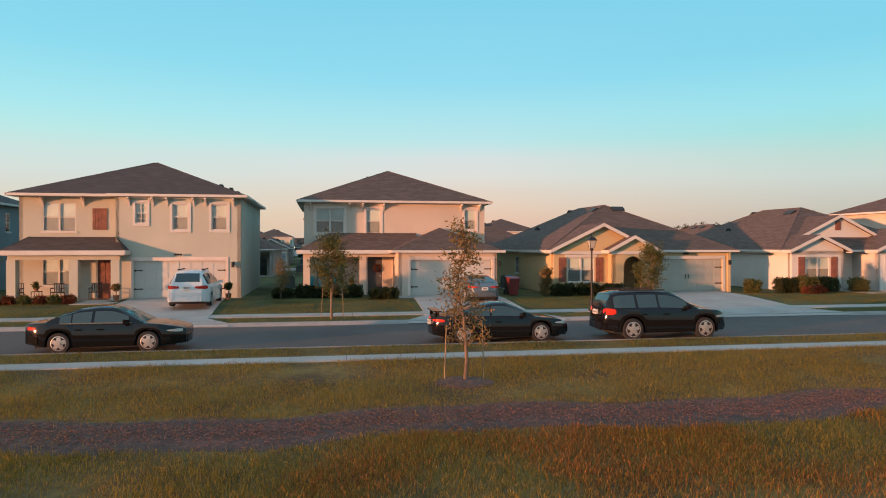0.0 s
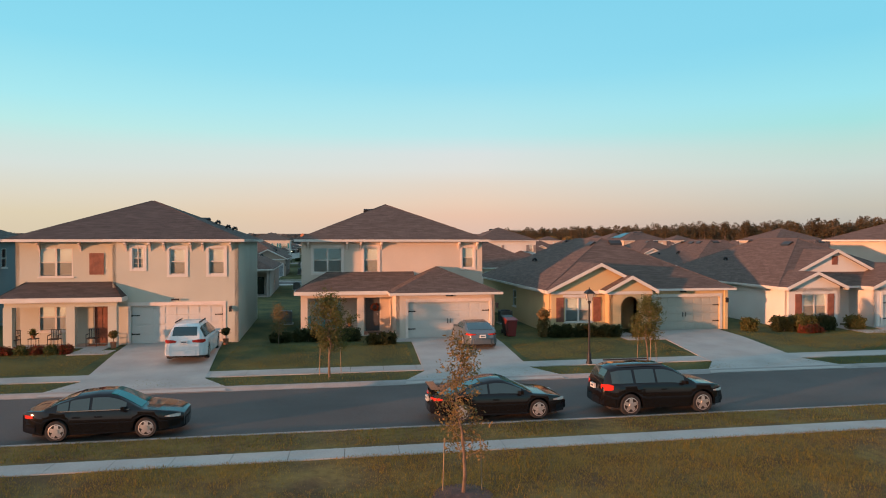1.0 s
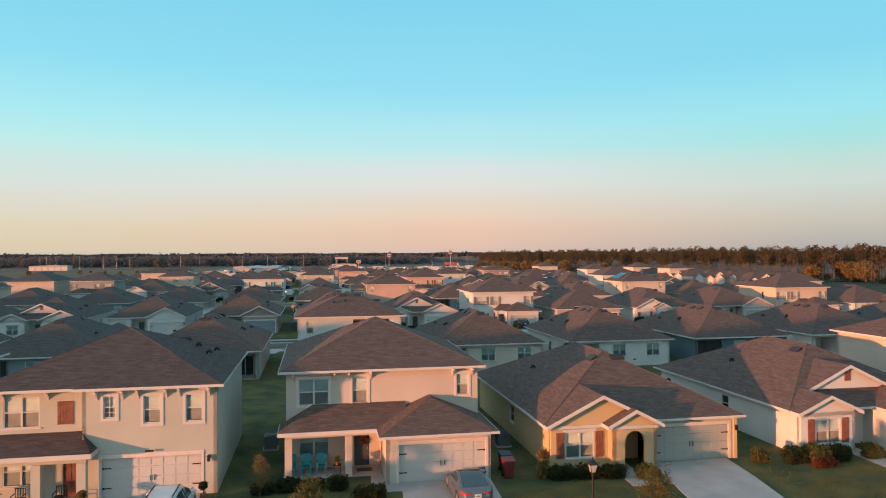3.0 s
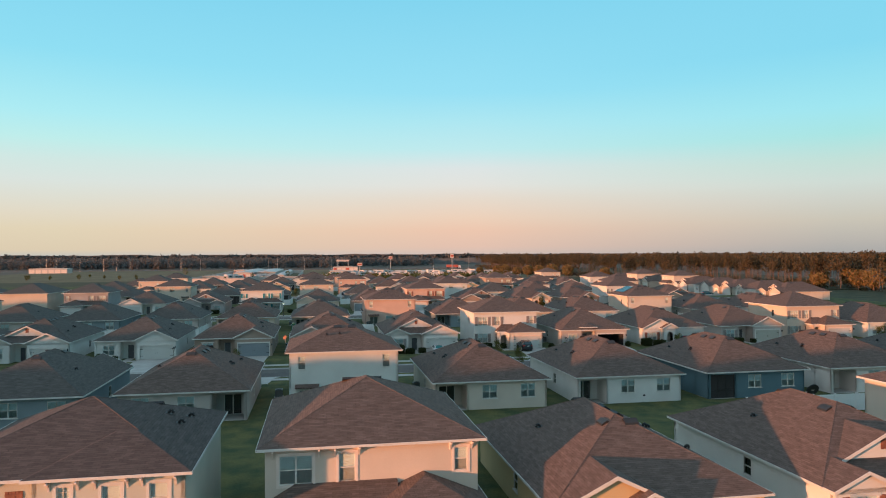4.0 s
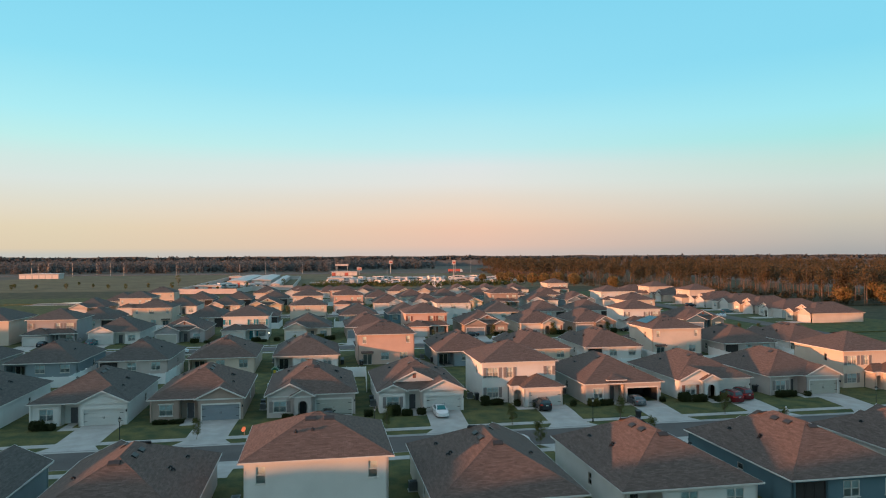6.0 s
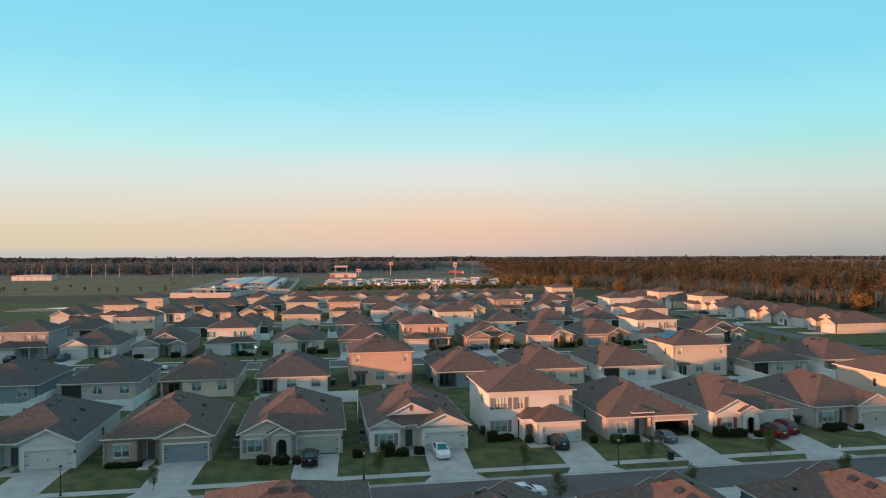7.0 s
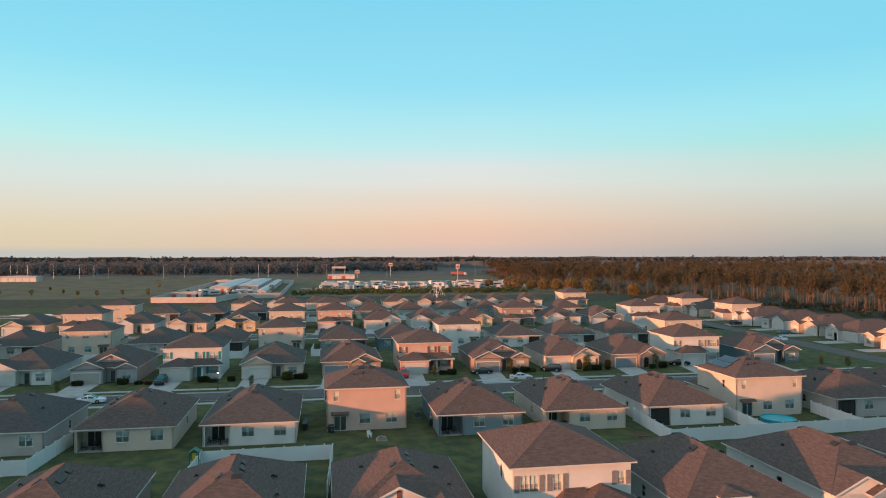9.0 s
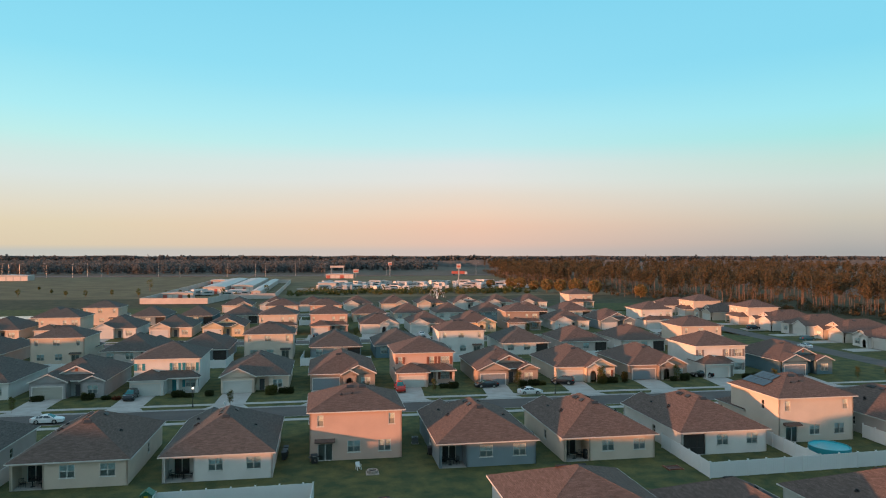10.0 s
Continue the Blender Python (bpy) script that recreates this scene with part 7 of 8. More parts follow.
for u in (-18.6, -16.6, -14.7):
    garden_chair(at(u + 0.5, 31.35, LOT + 0.035), black_metal, "black wrought-iron chair on the porch")
for u in (-17.6, -15.7):
    side_table(at(u + 0.5, 31.3, LOT + 0.035))
for u in (-3.1, -2.25, -1.4):
    garden_chair(at(u, 33.6, LOT + 0.035), turquoise, "turquoise plastic armchair on the porch", "porch_armchair", 1.05, False)
side_table(at(-0.5, 33.4, LOT + 0.035), True)
for x, v in ((-12.9, 30.7), (-7.2, 30.9)):
    p = thing("topiary_planter", at(x, v, LOT), "round clipped plant in a pot beside the garage", "planter", "planters")
    part("pot", Shape().turned([(0.12, 0), (0.16, 0.3), (0.17, 0.33), (0.13, 0.33)], 12), clay, p)
    part("stem", Shape().tube((0, 0, 0.3), (0, 0, 0.62), 0.02, 0.02, 6), bark, p)
    rr = np.random.default_rng(31).normal(0, 1, (60, 3))
    rr = rr / np.linalg.norm(rr, axis=1)[:, None] * 0.16 + np.array([0, 0, 0.74])
    part("foliage", leaves("foliage", rr, 0.04, leaf_rust if x < -10 else leaf_dark, np.random.default_rng(32), 0.035), None, p)
wr = thing("door_wreath", at(1.05, 34.37, LOT + 1.55), "round red berry wreath hung on the dark door", "wreath")
ringpts = [(0.2 * math.cos(t), -0.03, 0.2 * math.sin(t)) for t in np.linspace(0, 2 * math.pi, 40)]
part("garland", leaves("garland", ringpts, 0.03, leaf_red, np.random.default_rng(3), 0.03), None, wr)
for u, v in ((-12.7 - 1.35, 31.5), (1.05, 33.7)):
    solid("door_mat", Shape().box(-0.45, 0.45, -0.28, 0.28, 0, 0.02), clay if u < 0 else bin_black, at(u, v, LOT + 0.036), "flat door mat before the front door", "door mat", "door mats")

# bars in place of the numbers over the garages
for u, v, z in ((-10.02, 31.53, 2.42), (5.35, 31.27, 2.45), (20.6, 31.93, 2.42)):
    solid("number_bar", Shape().box(-0.22, 0.22, -0.012, 0, 0, 0.1), black_metal, at(u, v, z + LOT), "small dark bar over the garage door", "house sign", "house signs")

# the garden side of the second row
for u, v, turn in ((35.6, 65.0, 30), (34.7, 65.3, 160)):
    garden_chair(at(u, v, LOT - DROP + 0.035, turn), white_plastic, "white plastic chair on the patio", "patio_chair", 0.85, False)
tb = thing("patio_table", at(33.9, 64.8, LOT - DROP + 0.035), "white folding table on the patio", "table", "patio tables")
part("tabletop", Shape().box(-0.45, 0.45, -0.8, 0.8, 0.7, 0.74), white_plastic, tb)
for x in (-0.38, 0.38):
    for y in (-0.7, 0.7):
        part("leg", Shape().box(x - 0.02, x + 0.02, y - 0.02, y + 0.02, 0, 0.7), white_plastic, tb)
gr = thing("kettle_grill", at(32.6, 62.2, LOT - DROP), "black kettle grill on three legs on the lawn", "grill")
part("bowl", Shape().turned([(0.03, 0.52), (0.2, 0.58), (0.29, 0.72), (0.29, 0.76), (0.2, 0.93), (0.04, 0.99)], 14), black_metal, gr, smooth=True)
for i in range(3):
    a = i * 2.094
    part("leg", Shape().tube((0.18 * math.cos(a), 0.18 * math.sin(a), 0.58), (0.32 * math.cos(a), 0.32 * math.sin(a), 0), 0.015, 0.015, 5), galvanised, gr)
rs = thing("round_sign", at(52.6, 61.2, LOT - DROP), "large dark round board leaning on the lawn", "board")
part("board", Shape().tube((0, -0.05, 0.75), (0, 0.05, 0.8), 0.75, 0.75, 20), bin_black, rs)
part("emblem", Shape().tube((0, -0.08, 0.95), (0, -0.055, 0.95), 0.28, 0.28, 14), block_stone, rs)
part("leaf", Shape().prism([(-1.25, 0.0, 0.0), (-0.7, 0.0, 0.0), (-0.66, 0.0, 0.72), (-1.0, 0.0, 0.45)], (0, 0.06, 0)), block_stone, rs, "pale quarter-round wing of the board")
tr = thing("trampoline", at(-3.64, 61.9, LOT - DROP), "small blue-edged trampoline on the lawn", "trampoline")
part("mat", Shape().tube((0, 0, 0.30), (0, 0, 0.32), 0.62, 0.62, 20), bin_black, tr)
part("rim", Shape().turned([(0.62, 0.30), (0.85, 0.29), (0.85, 0.34), (0.62, 0.35)], 20), turquoise, tr)
for i in range(6):
    a = i * math.pi / 3
    part("leg", Shape().tube((0.75 * math.cos(a), 0.75 * math.sin(a), 0), (0.75 * math.cos(a), 0.75 * math.sin(a), 0.3), 0.02, 0.02, 5), black_metal, tr)
dish = thing("satellite_dish", at(-6.9, 71.2, 6.2), "satellite dish on the roof edge, coloured orange as sunlit", "satellite dish")
# low sun on the pale dish is put in as terracotta colour
part("dish", Shape().turned([(0.05, 0.0), (0.2, 0.04), (0.34, 0.13), (0.36, 0.15), (0.33, 0.15)], 14), clay, dish, m=pose(0, 0, 0.5, 60, 0, -40) @ Matrix.Scale(0.7, 4))
part("mast", Shape().tube((0, 0, -0.1), (0, 0, 0.55), 0.025, 0.025, 6), galvanised, dish)

# the garden side of the fourth row: pool, fire pit, patio sets
pool = thing("garden_pool", at(69.0, 126.4, LOT - DROP), "round above-ground pool with turquoise water", "pool")
part("pool_wall", Shape().turned([(2.45, -0.1), (2.5, 0.0), (2.5, 0.95), (2.42, 1.0), (2.38, 0.95), (2.38, 0.7)], 28), turquoise, pool, smooth=True)
part("water", Shape().tube((0, 0, 0.7), (0, 0, 0.86), 2.37, 2.37, 28), pool_blue, pool)
fp = thing("fire_pit", at(10.8, 127.6, LOT - DROP), "low square fire pit of pale blocks", "fire pit")
part("base", Shape().box(-0.75, 0.75, -0.75, 0.75, -0.05, 0.1), block_stone, fp)
for i in range(12):
    a = i * math.pi / 6
    part("block", shared("pitblock", lambda: Shape().box(-0.15, 0.15, -0.09, 0.09, 0.1, 0.42), block_stone), None, fp, m=pose(0.55 * math.cos(a), 0.55 * math.sin(a), 0, 0, 0, math.degrees(a) + 90))
part("ash", Shape().tube((0, 0, 0.1), (0, 0, 0.28), 0.42, 0.42, 14), bin_black, fp)
garden_chair(at(9.2, 128.9, LOT - DROP, 20), white_plastic, "white plastic chair beside the fire pit", "patio_chair", 0.85, False)
for u, v, turn in ((-26.9, 128.7, 40), (-24.9, 128.6, -30), (-26.0, 129.6, 170), (-11.6, 129.0, 60), (-11.0, 129.3, 40), (-9.4, 129.2, -60), (19.4, 129.0, 60), (20.9, 128.9, -50), (34.9, 129.1, 40), (36.4, 128.9, -40)):
    garden_chair(at(u, v, LOT - DROP + 0.035, turn), black_metal, "dark metal chair on a covered patio", "patio_chair", 0.95)
for u in (-25.9, -10.3, 20.1, 35.7):
    t = thing("patio_table", at(u, 128.8, LOT - DROP + 0.035), "round dark patio table under cover", "table", "patio tables")
    part("tabletop", Shape().tube((0, 0, 0.70), (0, 0, 0.73), 0.45, 0.45, 16), black_metal, t)
    part("leg", Shape().tube((0, 0, 0), (0, 0, 0.7), 0.05, 0.04, 8), black_metal, t)
    part("foot", Shape().tube((0, 0, 0), (0, 0, 0.04), 0.26, 0.22, 12), black_metal, t)


def gas_grill(m):
    """A barbecue cart: cabinet with two doors, hood with handle, side shelves, castors."""
    r = thing("gas_grill", m, "black gas barbecue with closed hood and side shelves", "grill", "gas barbecues")
    part("cabinet", Shape().box(-0.36, 0.36, -0.27, 0.27, 0.10, 0.84), bin_black, r)
    for x in (-0.18, 0.18):
        door = part("cabinet_door", Shape().box(x - 0.165, x + 0.165, -0.295, -0.272, 0.14, 0.72), vent_dark, r)
        part("handle", Shape().tube((x * 0.3, -0.32, 0.35), (x * 0.3, -0.32, 0.6), 0.012, 0.012, 6), trim_soft, door)
    part("hood", Shape().prism([(-0.38, -0.29, 0.86), (-0.38, -0.26, 1.04), (-0.38, -0.10, 1.18), (-0.38, 0.16, 1.20), (-0.38, 0.29, 1.08), (-0.38, 0.29, 0.86)], (0.76, 0, 0)), bin_black, r)
    part("hood_handle", Shape().tube((-0.28, -0.33, 0.98), (0.28, -0.33, 0.98), 0.016, 0.016, 6), trim_soft, r)
    for x in (-0.58, 0.58):
        part("side_shelf", Shape().box(x - 0.20, x + 0.20, -0.24, 0.24, 0.82, 0.86), black_metal, r)
    for x in (-0.30, 0.30):
        for y in (-0.2, 0.2):
            part("castor", Shape().tube((x - 0.02, y, 0.05), (x + 0.02, y, 0.05), 0.05, 0.05, 10), rubber, r)


gas_grill(at(-24.2, 128.4, LOT - DROP + 0.035, 20))
gas_grill(at(3.9, 131.5, LOT - DROP, 10))
gas_grill(at(37.2, 128.5, LOT - DROP + 0.035, 0))
for u in (-21.0, -19.8):
    garden_chair(at(u, 65.2, LOT - DROP + 0.035, 10), black_metal, "dark metal chair on a covered patio", "patio_chair", 0.9)
sb = thing("sand_box", at(46.3, 124.4, LOT - DROP), "small timber-edged sand box on the lawn", "sand box")
for m in (pose(0, -0.6, 0), pose(0, 0.6, 0), pose(-0.9, 0, 0, 0, 0, 90), pose(0.9, 0, 0, 0, 0, 90)):
    part("board", Shape().box(-0.9, 0.9, -0.04, 0.04, -0.05, 0.16), wood_red, sb, m=m)
part("soil", Shape().box(-0.86, 0.86, -0.56, 0.56, -0.05, 0.08), mulch, sb)


def hydrant(u, v):
    r = thing("fire_hydrant", at(u, v, 0.1 - DROP), "white fire hydrant on the verge", "hydrant", "fire hydrants")
    part("barrel", Shape().turned([(0.14, 0), (0.14, 0.06), (0.1, 0.08), (0.1, 0.55), (0.13, 0.58), (0.13, 0.62), (0.08, 0.72), (0.02, 0.78)], 12), white_plastic, r, smooth=True)
    for s in (-1, 1):
        part("nozzle", Shape().tube((s * 0.08, 0, 0.42), (s * 0.19, 0, 0.42), 0.05, 0.05, 8), white_plastic, r)


# solar panels on the cream house's roof, and a small play tower behind the fence
for i in range(5):
    for j in range(2):
        if (i, j) == (4, 1):
            continue
        pm = at(70.8, BACK[2] + 2.6, LOT - DROP, 180) @ pose(0, -14.7, 0) @ pose(5.75 + 0.42, 0, 6.15, 0, 22.3, 0)
        sp = thing("solar_panel", pm @ pose(-2.4 - j * 1.75, 5.2 + i * 1.06 + j * 0.5, 0.12), "dark blue solar panel lying on the shingle roof", "solar panel", "roof solar panels")
        part("frame", Shape().box(-0.84, 0.84, -0.51, 0.51, -0.03, 0.0), black_metal, sp)
        part("cells", Shape().box(-0.81, 0.81, -0.48, 0.48, 0.0, 0.012), solar_blue, sp)
green_toy = material("green_play_plastic", (0.01, 0.10, 0.05), rough=0.4, vary=0.1)
yellow_toy = material("yellow_play_plastic", (0.45, 0.33, 0.02), rough=0.4, vary=0.1)
pt = thing("play_tower", at(-11.2, 120.6, LOT - DROP), "green and yellow plastic play tower beside the fence", "play tower")
for x in (-0.5, 0.5):
    for y in (-0.5, 0.5):
        part("post", Shape().box(x - 0.05, x + 0.05, y - 0.05, y + 0.05, -0.05, 2.1), green_toy, pt)
part("platform", Shape().box(-0.55, 0.55, -0.55, 0.55, 1.0, 1.08), green_toy, pt)
part("roof", Shape().prism([(-0.65, -0.65, 2.1), (0.65, -0.65, 2.1), (0, -0.65, 2.55)], (0, 1.3, 0)), green_toy, pt)
part("slide", Shape().prism([(-0.25, -0.55, 1.08), (-0.25, -0.55, 1.0), (-0.25, -2.2, 0.0), (-0.25, -2.2, 0.1)], (0.5, 0, 0)), yellow_toy, pt)
part("panel", Shape().box(-0.2, 0.2, -0.6, -0.56, 1.1, 2.5), yellow_toy, pt)

hydrant(63.8, 91.4)
hydrant(-13.0, 160.3)

# ---------- beyond the houses: woods, field, pond, storage yard, caravan lot, highway ----------
def many_tubes(name, p, q, r, mat, label, sides=4, kind="stuff", category="woods"):
    """Many thin trunks or poles as one mesh, from arrays of ends and radii."""
    p, q = laid_out(p), laid_out(q)
    n = len(p)
    a = np.arange(sides) * 2 * math.pi / sides
    ring = np.stack([np.cos(a), np.sin(a), np.zeros(sides)], 1)
    lo = p[:, None, :] + ring[None] * r[:, None, None]
    hi = q[:, None, :] + ring[None] * (r * 0.5)[:, None, None]
    v = np.concatenate([lo, hi], 1).reshape(-1, 3)
    k = np.arange(n)[:, None, None] * 2 * sides
    i = np.arange(sides)
    f = np.stack([i, (i + 1) % sides, sides + (i + 1) % sides, sides + i], 1)[None] + k
    me = bpy.data.meshes.new(name)
    me.vertices.add(len(v))
    me.vertices.foreach_set("co", v.astype(np.float32).ravel())
    me.loops.add(f.size)
    me.loops.foreach_set("vertex_index", f.astype(np.int32).ravel())
    me.polygons.add(n * sides)
    me.polygons.foreach_set("loop_start", np.arange(0, f.size, 4, dtype=np.int32))
    me.update(calc_edges=True)
    me.materials.append(mat)
    return solid(name, me, None, TO_GRID.copy(), label, category, kind=kind)


def crowns(name, centres, radii, per, leaf, mat, seed, label, flat=1.0, category="woods"):
    """Leaf clumps through the crowns of many trees, as one mesh."""
    rng = np.random.default_rng(seed)
    centres = laid_out(centres)
    n = len(centres)
    d = rng.normal(0, 1, (n, per, 3))
    d /= np.linalg.norm(d, axis=2)[..., None]
    d *= rng.uniform(0.35, 1.0, (n, per, 1)) ** 0.5
    c = (centres[:, None, :] + d * radii[:, None, :]).reshape(-1, 3)
    a = rng.normal(0, 1, c.shape)
    a[:, 2] *= flat
    a /= np.linalg.norm(a, axis=1)[:, None]
    b = np.cross(a, rng.normal(0, 1, c.shape))
    b /= np.linalg.norm(b, axis=1)[:, None]
    s = leaf * rng.uniform(0.5, 1.3, (len(c), 1))
    return solid(name, quads(name, c, a * s * 0.6, b * s, mat), None, TO_GRID.copy(), label, category, kind="stuff")


rng = np.random.default_rng(77)
EDGE = [(126, 470), (137, 425), (152, 375), (172, 330), (190, 290), (203, 240), (212, 185), (220, 120)]


def right_of_edge(u, v):
    if v > EDGE[0][1]:
        return u - (EDGE[0][0] + (v - EDGE[0][1]) * 0.13)
    for (u0, v0), (u1, v1) in zip(EDGE, EDGE[1:]):
        if v1 <= v <= v0:
            return u - (u0 + (u1 - u0) * (v - v0) / (v1 - v0))
    return u - EDGE[-1][0]


pts = []
while len(pts) < 2100:
    v = rng.uniform(120, 760)
    u = rng.uniform(80, 560)
    d = right_of_edge(u, v)
    if d > 0 and rng.uniform() < (1.0 if d < 35 else 0.45 if d < 120 else 0.22):
        pts.append((u, v, d))
pts = np.array(pts)
tall = rng.uniform(11.0, 16.5, len(pts))
foot = np.stack([pts[:, 0], pts[:, 1], np.full(len(pts), -0.3)], 1)
head = foot + np.stack([rng.normal(0, 0.5, len(pts)), rng.normal(0, 0.5, len(pts)), tall], 1)
many_tubes("pine_trunks", foot, head, rng.uniform(0.09, 0.17, len(pts)), pine_bark, "tall bare pine trunks at the wood's edge", 5)
crowns("pine_crowns", head - np.array([0, 0, 2.2]), np.stack([rng.uniform(1.6, 2.9, len(pts)), rng.uniform(1.6, 2.9, len(pts)), rng.uniform(2.6, 4.4, len(pts))], 1), 165, 0.36, pine_leaf, 78, "open needle crowns of tall pines")
# undergrowth and round oaks along the wood's edge
low = np.array([(u, v) for u, v, d in pts if d < 60])
low = low[rng.uniform(0, 1, len(low)) < 0.7] + rng.normal(0, 4, (1, 2))
hgt = rng.uniform(1.0, 3.2, len(low))
crowns("undergrowth", np.stack([low[:, 0], low[:, 1], hgt * 0.5], 1), np.stack([hgt * 1.1, hgt * 1.1, hgt * 0.6], 1), 60, 0.35, pine_leaf, 79, "dark undergrowth below the pines")
oaks = np.array([(207, 232), (214, 240), (221, 226), (228, 238), (118, 410), (124, 402), (130, 395), (112, 420), (137, 388), (145, 378), (160, 352), (97, 440), (108, 428), (216, 214)], dtype=float)
oh = rng.uniform(6, 9.5, len(oaks))
many_tubes("oak_trunks", np.stack([oaks[:, 0], oaks[:, 1], oh * 0 - 0.3], 1), np.stack([oaks[:, 0], oaks[:, 1], oh * 0.6], 1), oh * 0.035, bark, "short trunks of round oaks", 6)
crowns("oak_crowns", np.stack([oaks[:, 0], oaks[:, 1], oh * 0.58], 1), np.stack([oh * 0.5, oh * 0.5, oh * 0.46], 1), 900, 0.42, leaf_rust, 80, "round autumn-coloured oak crowns")

# woods on the left and beyond the highway
pts = []
while len(pts) < 1700:
    u, v = rng.uniform(-620, 110), rng.uniform(690, 980)
    if v > 705 + 0.05 * abs(u + 200) and not (u > -30 and v < 800):
        pts.append((u, v))
pts = np.array(pts)
tall = rng.uniform(8, 15, len(pts))
foot = np.stack([pts[:, 0], pts[:, 1], np.full(len(pts), -0.3)], 1)
many_tubes("wood_trunks", foot, foot + np.stack([tall * 0, tall * 0, tall * 0.8], 1), tall * 0.02, pine_bark, "trunks of the far wood")
crowns("wood_crowns", foot + np.stack([tall * 0, tall * 0, tall * 0.5], 1), np.stack([tall * 0.34, tall * 0.34, tall * 0.48], 1), 80, 0.9, hazed_leaf, 81, "dense crowns of the far wood, greyed for haze")

# rolling canopy out to the horizon
canopy = Shape()
uu = np.concatenate([np.linspace(-3400, 3400, 171)])
vv = np.concatenate([[985, 990], np.linspace(1010, 2400, 60), np.linspace(2480, 4300, 24)])
gridz = [[(-0.5 if j == 0 else 9.5 + 3.5 * noise.noise(Vector((u * 0.013, v * 0.013, 3))) + 2.5 * noise.noise(Vector((u * 0.05, v * 0.05, 9))) + (v - 985) * 0.0022) for u in uu] for j, v in enumerate(vv)]
nu = len(uu)
canopy.v = [(float(u), float(v), float(gridz[j][i])) for j, v in enumerate(vv) for i, u in enumerate(uu)]
canopy.f = [(j * nu + i, j * nu + i + 1, (j + 1) * nu + i + 1, (j + 1) * nu + i) for j in range(len(vv) - 1) for i in range(nu - 1)]
# the canopy's grey base colour also carries the haze
canopy_mat = material("hazed_canopy", (0.120, 0.122, 0.119), rough=0.95, vary=0.3, size=22.0, second=(0.086, 0.092, 0.091), bump=1.0, bump_size=0.5, spec=0.05)
solid("far_woodland", canopy.laid(), canopy_mat, TO_GRID.copy(), "rolling woodland out to the horizon, greyed for haze", "woods", kind="stuff")

# single crowns standing out of the far canopy
far_rng = np.random.default_rng(90)
fu, fv = far_rng.uniform(-1500, 1500, 5200), 990 + 1500 * far_rng.uniform(0, 1, 5200) ** 1.6
fz = np.array([9.5 + 3.5 * noise.noise(Vector((u * 0.013, v * 0.013, 3))) + (v - 985) * 0.0022 for u, v in zip(fu, fv)])
fr = far_rng.uniform(3.0, 7.0, 5200)
crowns("far_crowns", np.stack([fu, fv, fz], 1), np.stack([fr, fr, fr * 0.7], 1), 12, 2.6, hazed_leaf, 91, "single crowns standing out of the far woodland")

# scrub hedge before the caravan lot and small trees in the field
row = np.array([(u, 404 + rng.normal(0, 5)) for u in np.linspace(-32, 112, 160)])
hh = rng.uniform(1.2, 4.2, len(row)) * (0.6 + 0.6 * np.abs(np.sin(row[:, 0] * 0.11)))
crowns("scrub_hedge", np.stack([row[:, 0], row[:, 1], hh * 0.45], 1), np.stack([hh * 0.8, hh * 0.8, hh * 0.55], 1), 60, 0.40, leaf_olive, 82, "untidy scrub hedge behind the last houses")
field_trees = np.array([(-121.5, 441.0, 8.0), (-176, 402, 4.2), (-150, 398, 3.6), (-139, 396, 4.0), (-128, 402, 3.6), (-112, 396, 4.6), (-196, 408, 3.4), (-206, 400, 3.8), (-168, 420, 3.0), (-100, 404, 2.8), (-92, 402, 3.2), (-80, 376, 2.6), (-58, 385, 2.8), (-66, 390, 5.0), (-46, 412, 5.6), (-215, 420, 3.2), (-240, 430, 4.0), (-190, 450, 2.6)])
many_tubes("field_tree_trunks", np.stack([field_trees[:, 0], field_trees[:, 1], field_trees[:, 2] * 0 - 0.3], 1), np.stack([field_trees[:, 0], field_trees[:, 1], field_trees[:, 2] * 0.6], 1), field_trees[:, 2] * 0.03, bark, "trunks of small trees in the field", 5)
crowns("field_tree_crowns", np.stack([field_trees[:, 0], field_trees[:, 1], field_trees[:, 2] * 0.6], 1), np.stack([field_trees[:, 2] * 0.27, field_trees[:, 2] * 0.27, field_trees[:, 2] * 0.4], 1), 70, 0.38, leaf_olive, 83, "crowns of small trees in the field")

water = material("pond_water", (0.02, 0.03, 0.035), rough=0.04, vary=0.1, spec=0.8, bump=0.02, bump_size=2)
pond = Shape()
pond.poly([(-88 + 40 * math.cos(t) * (1 + 0.12 * math.sin(3 * t)), 297 + 8 * math.sin(t) * (1 + 0.2 * math.cos(2 * t)), -0.12) for t in np.linspace(0, 2 * math.pi, 40)[:-1]])
solid("pond_water", pond.laid(), water, TO_GRID.copy(), "still pond reflecting the pale sky", "pond", kind="structure")
spray = material("white_spray", (0.75, 0.75, 0.74), rough=0.5, vary=0.05)
fountain = thing("fountain", at(48.3, 352, -0.2), "white fountain jets behind the last houses", "fountain")
for i in range(7):
    a = i * math.pi / 3.5
    j = Shape()
    pr = [(math.cos(a) * 3.0 * t, math.sin(a) * 3.0 * t, 13 * t - 7.5 * t * t) for t in np.linspace(0.02, 1.6, 12)]
    for p, q in zip(pr, pr[1:]):
        j.tube(p, q, 0.05, 0.05, 4)
    part("jet", j, spray, fountain)
part("jet", Shape().tube((0, 0, 0), (0, 0, 10), 0.16, 0.05, 5), spray, fountain)

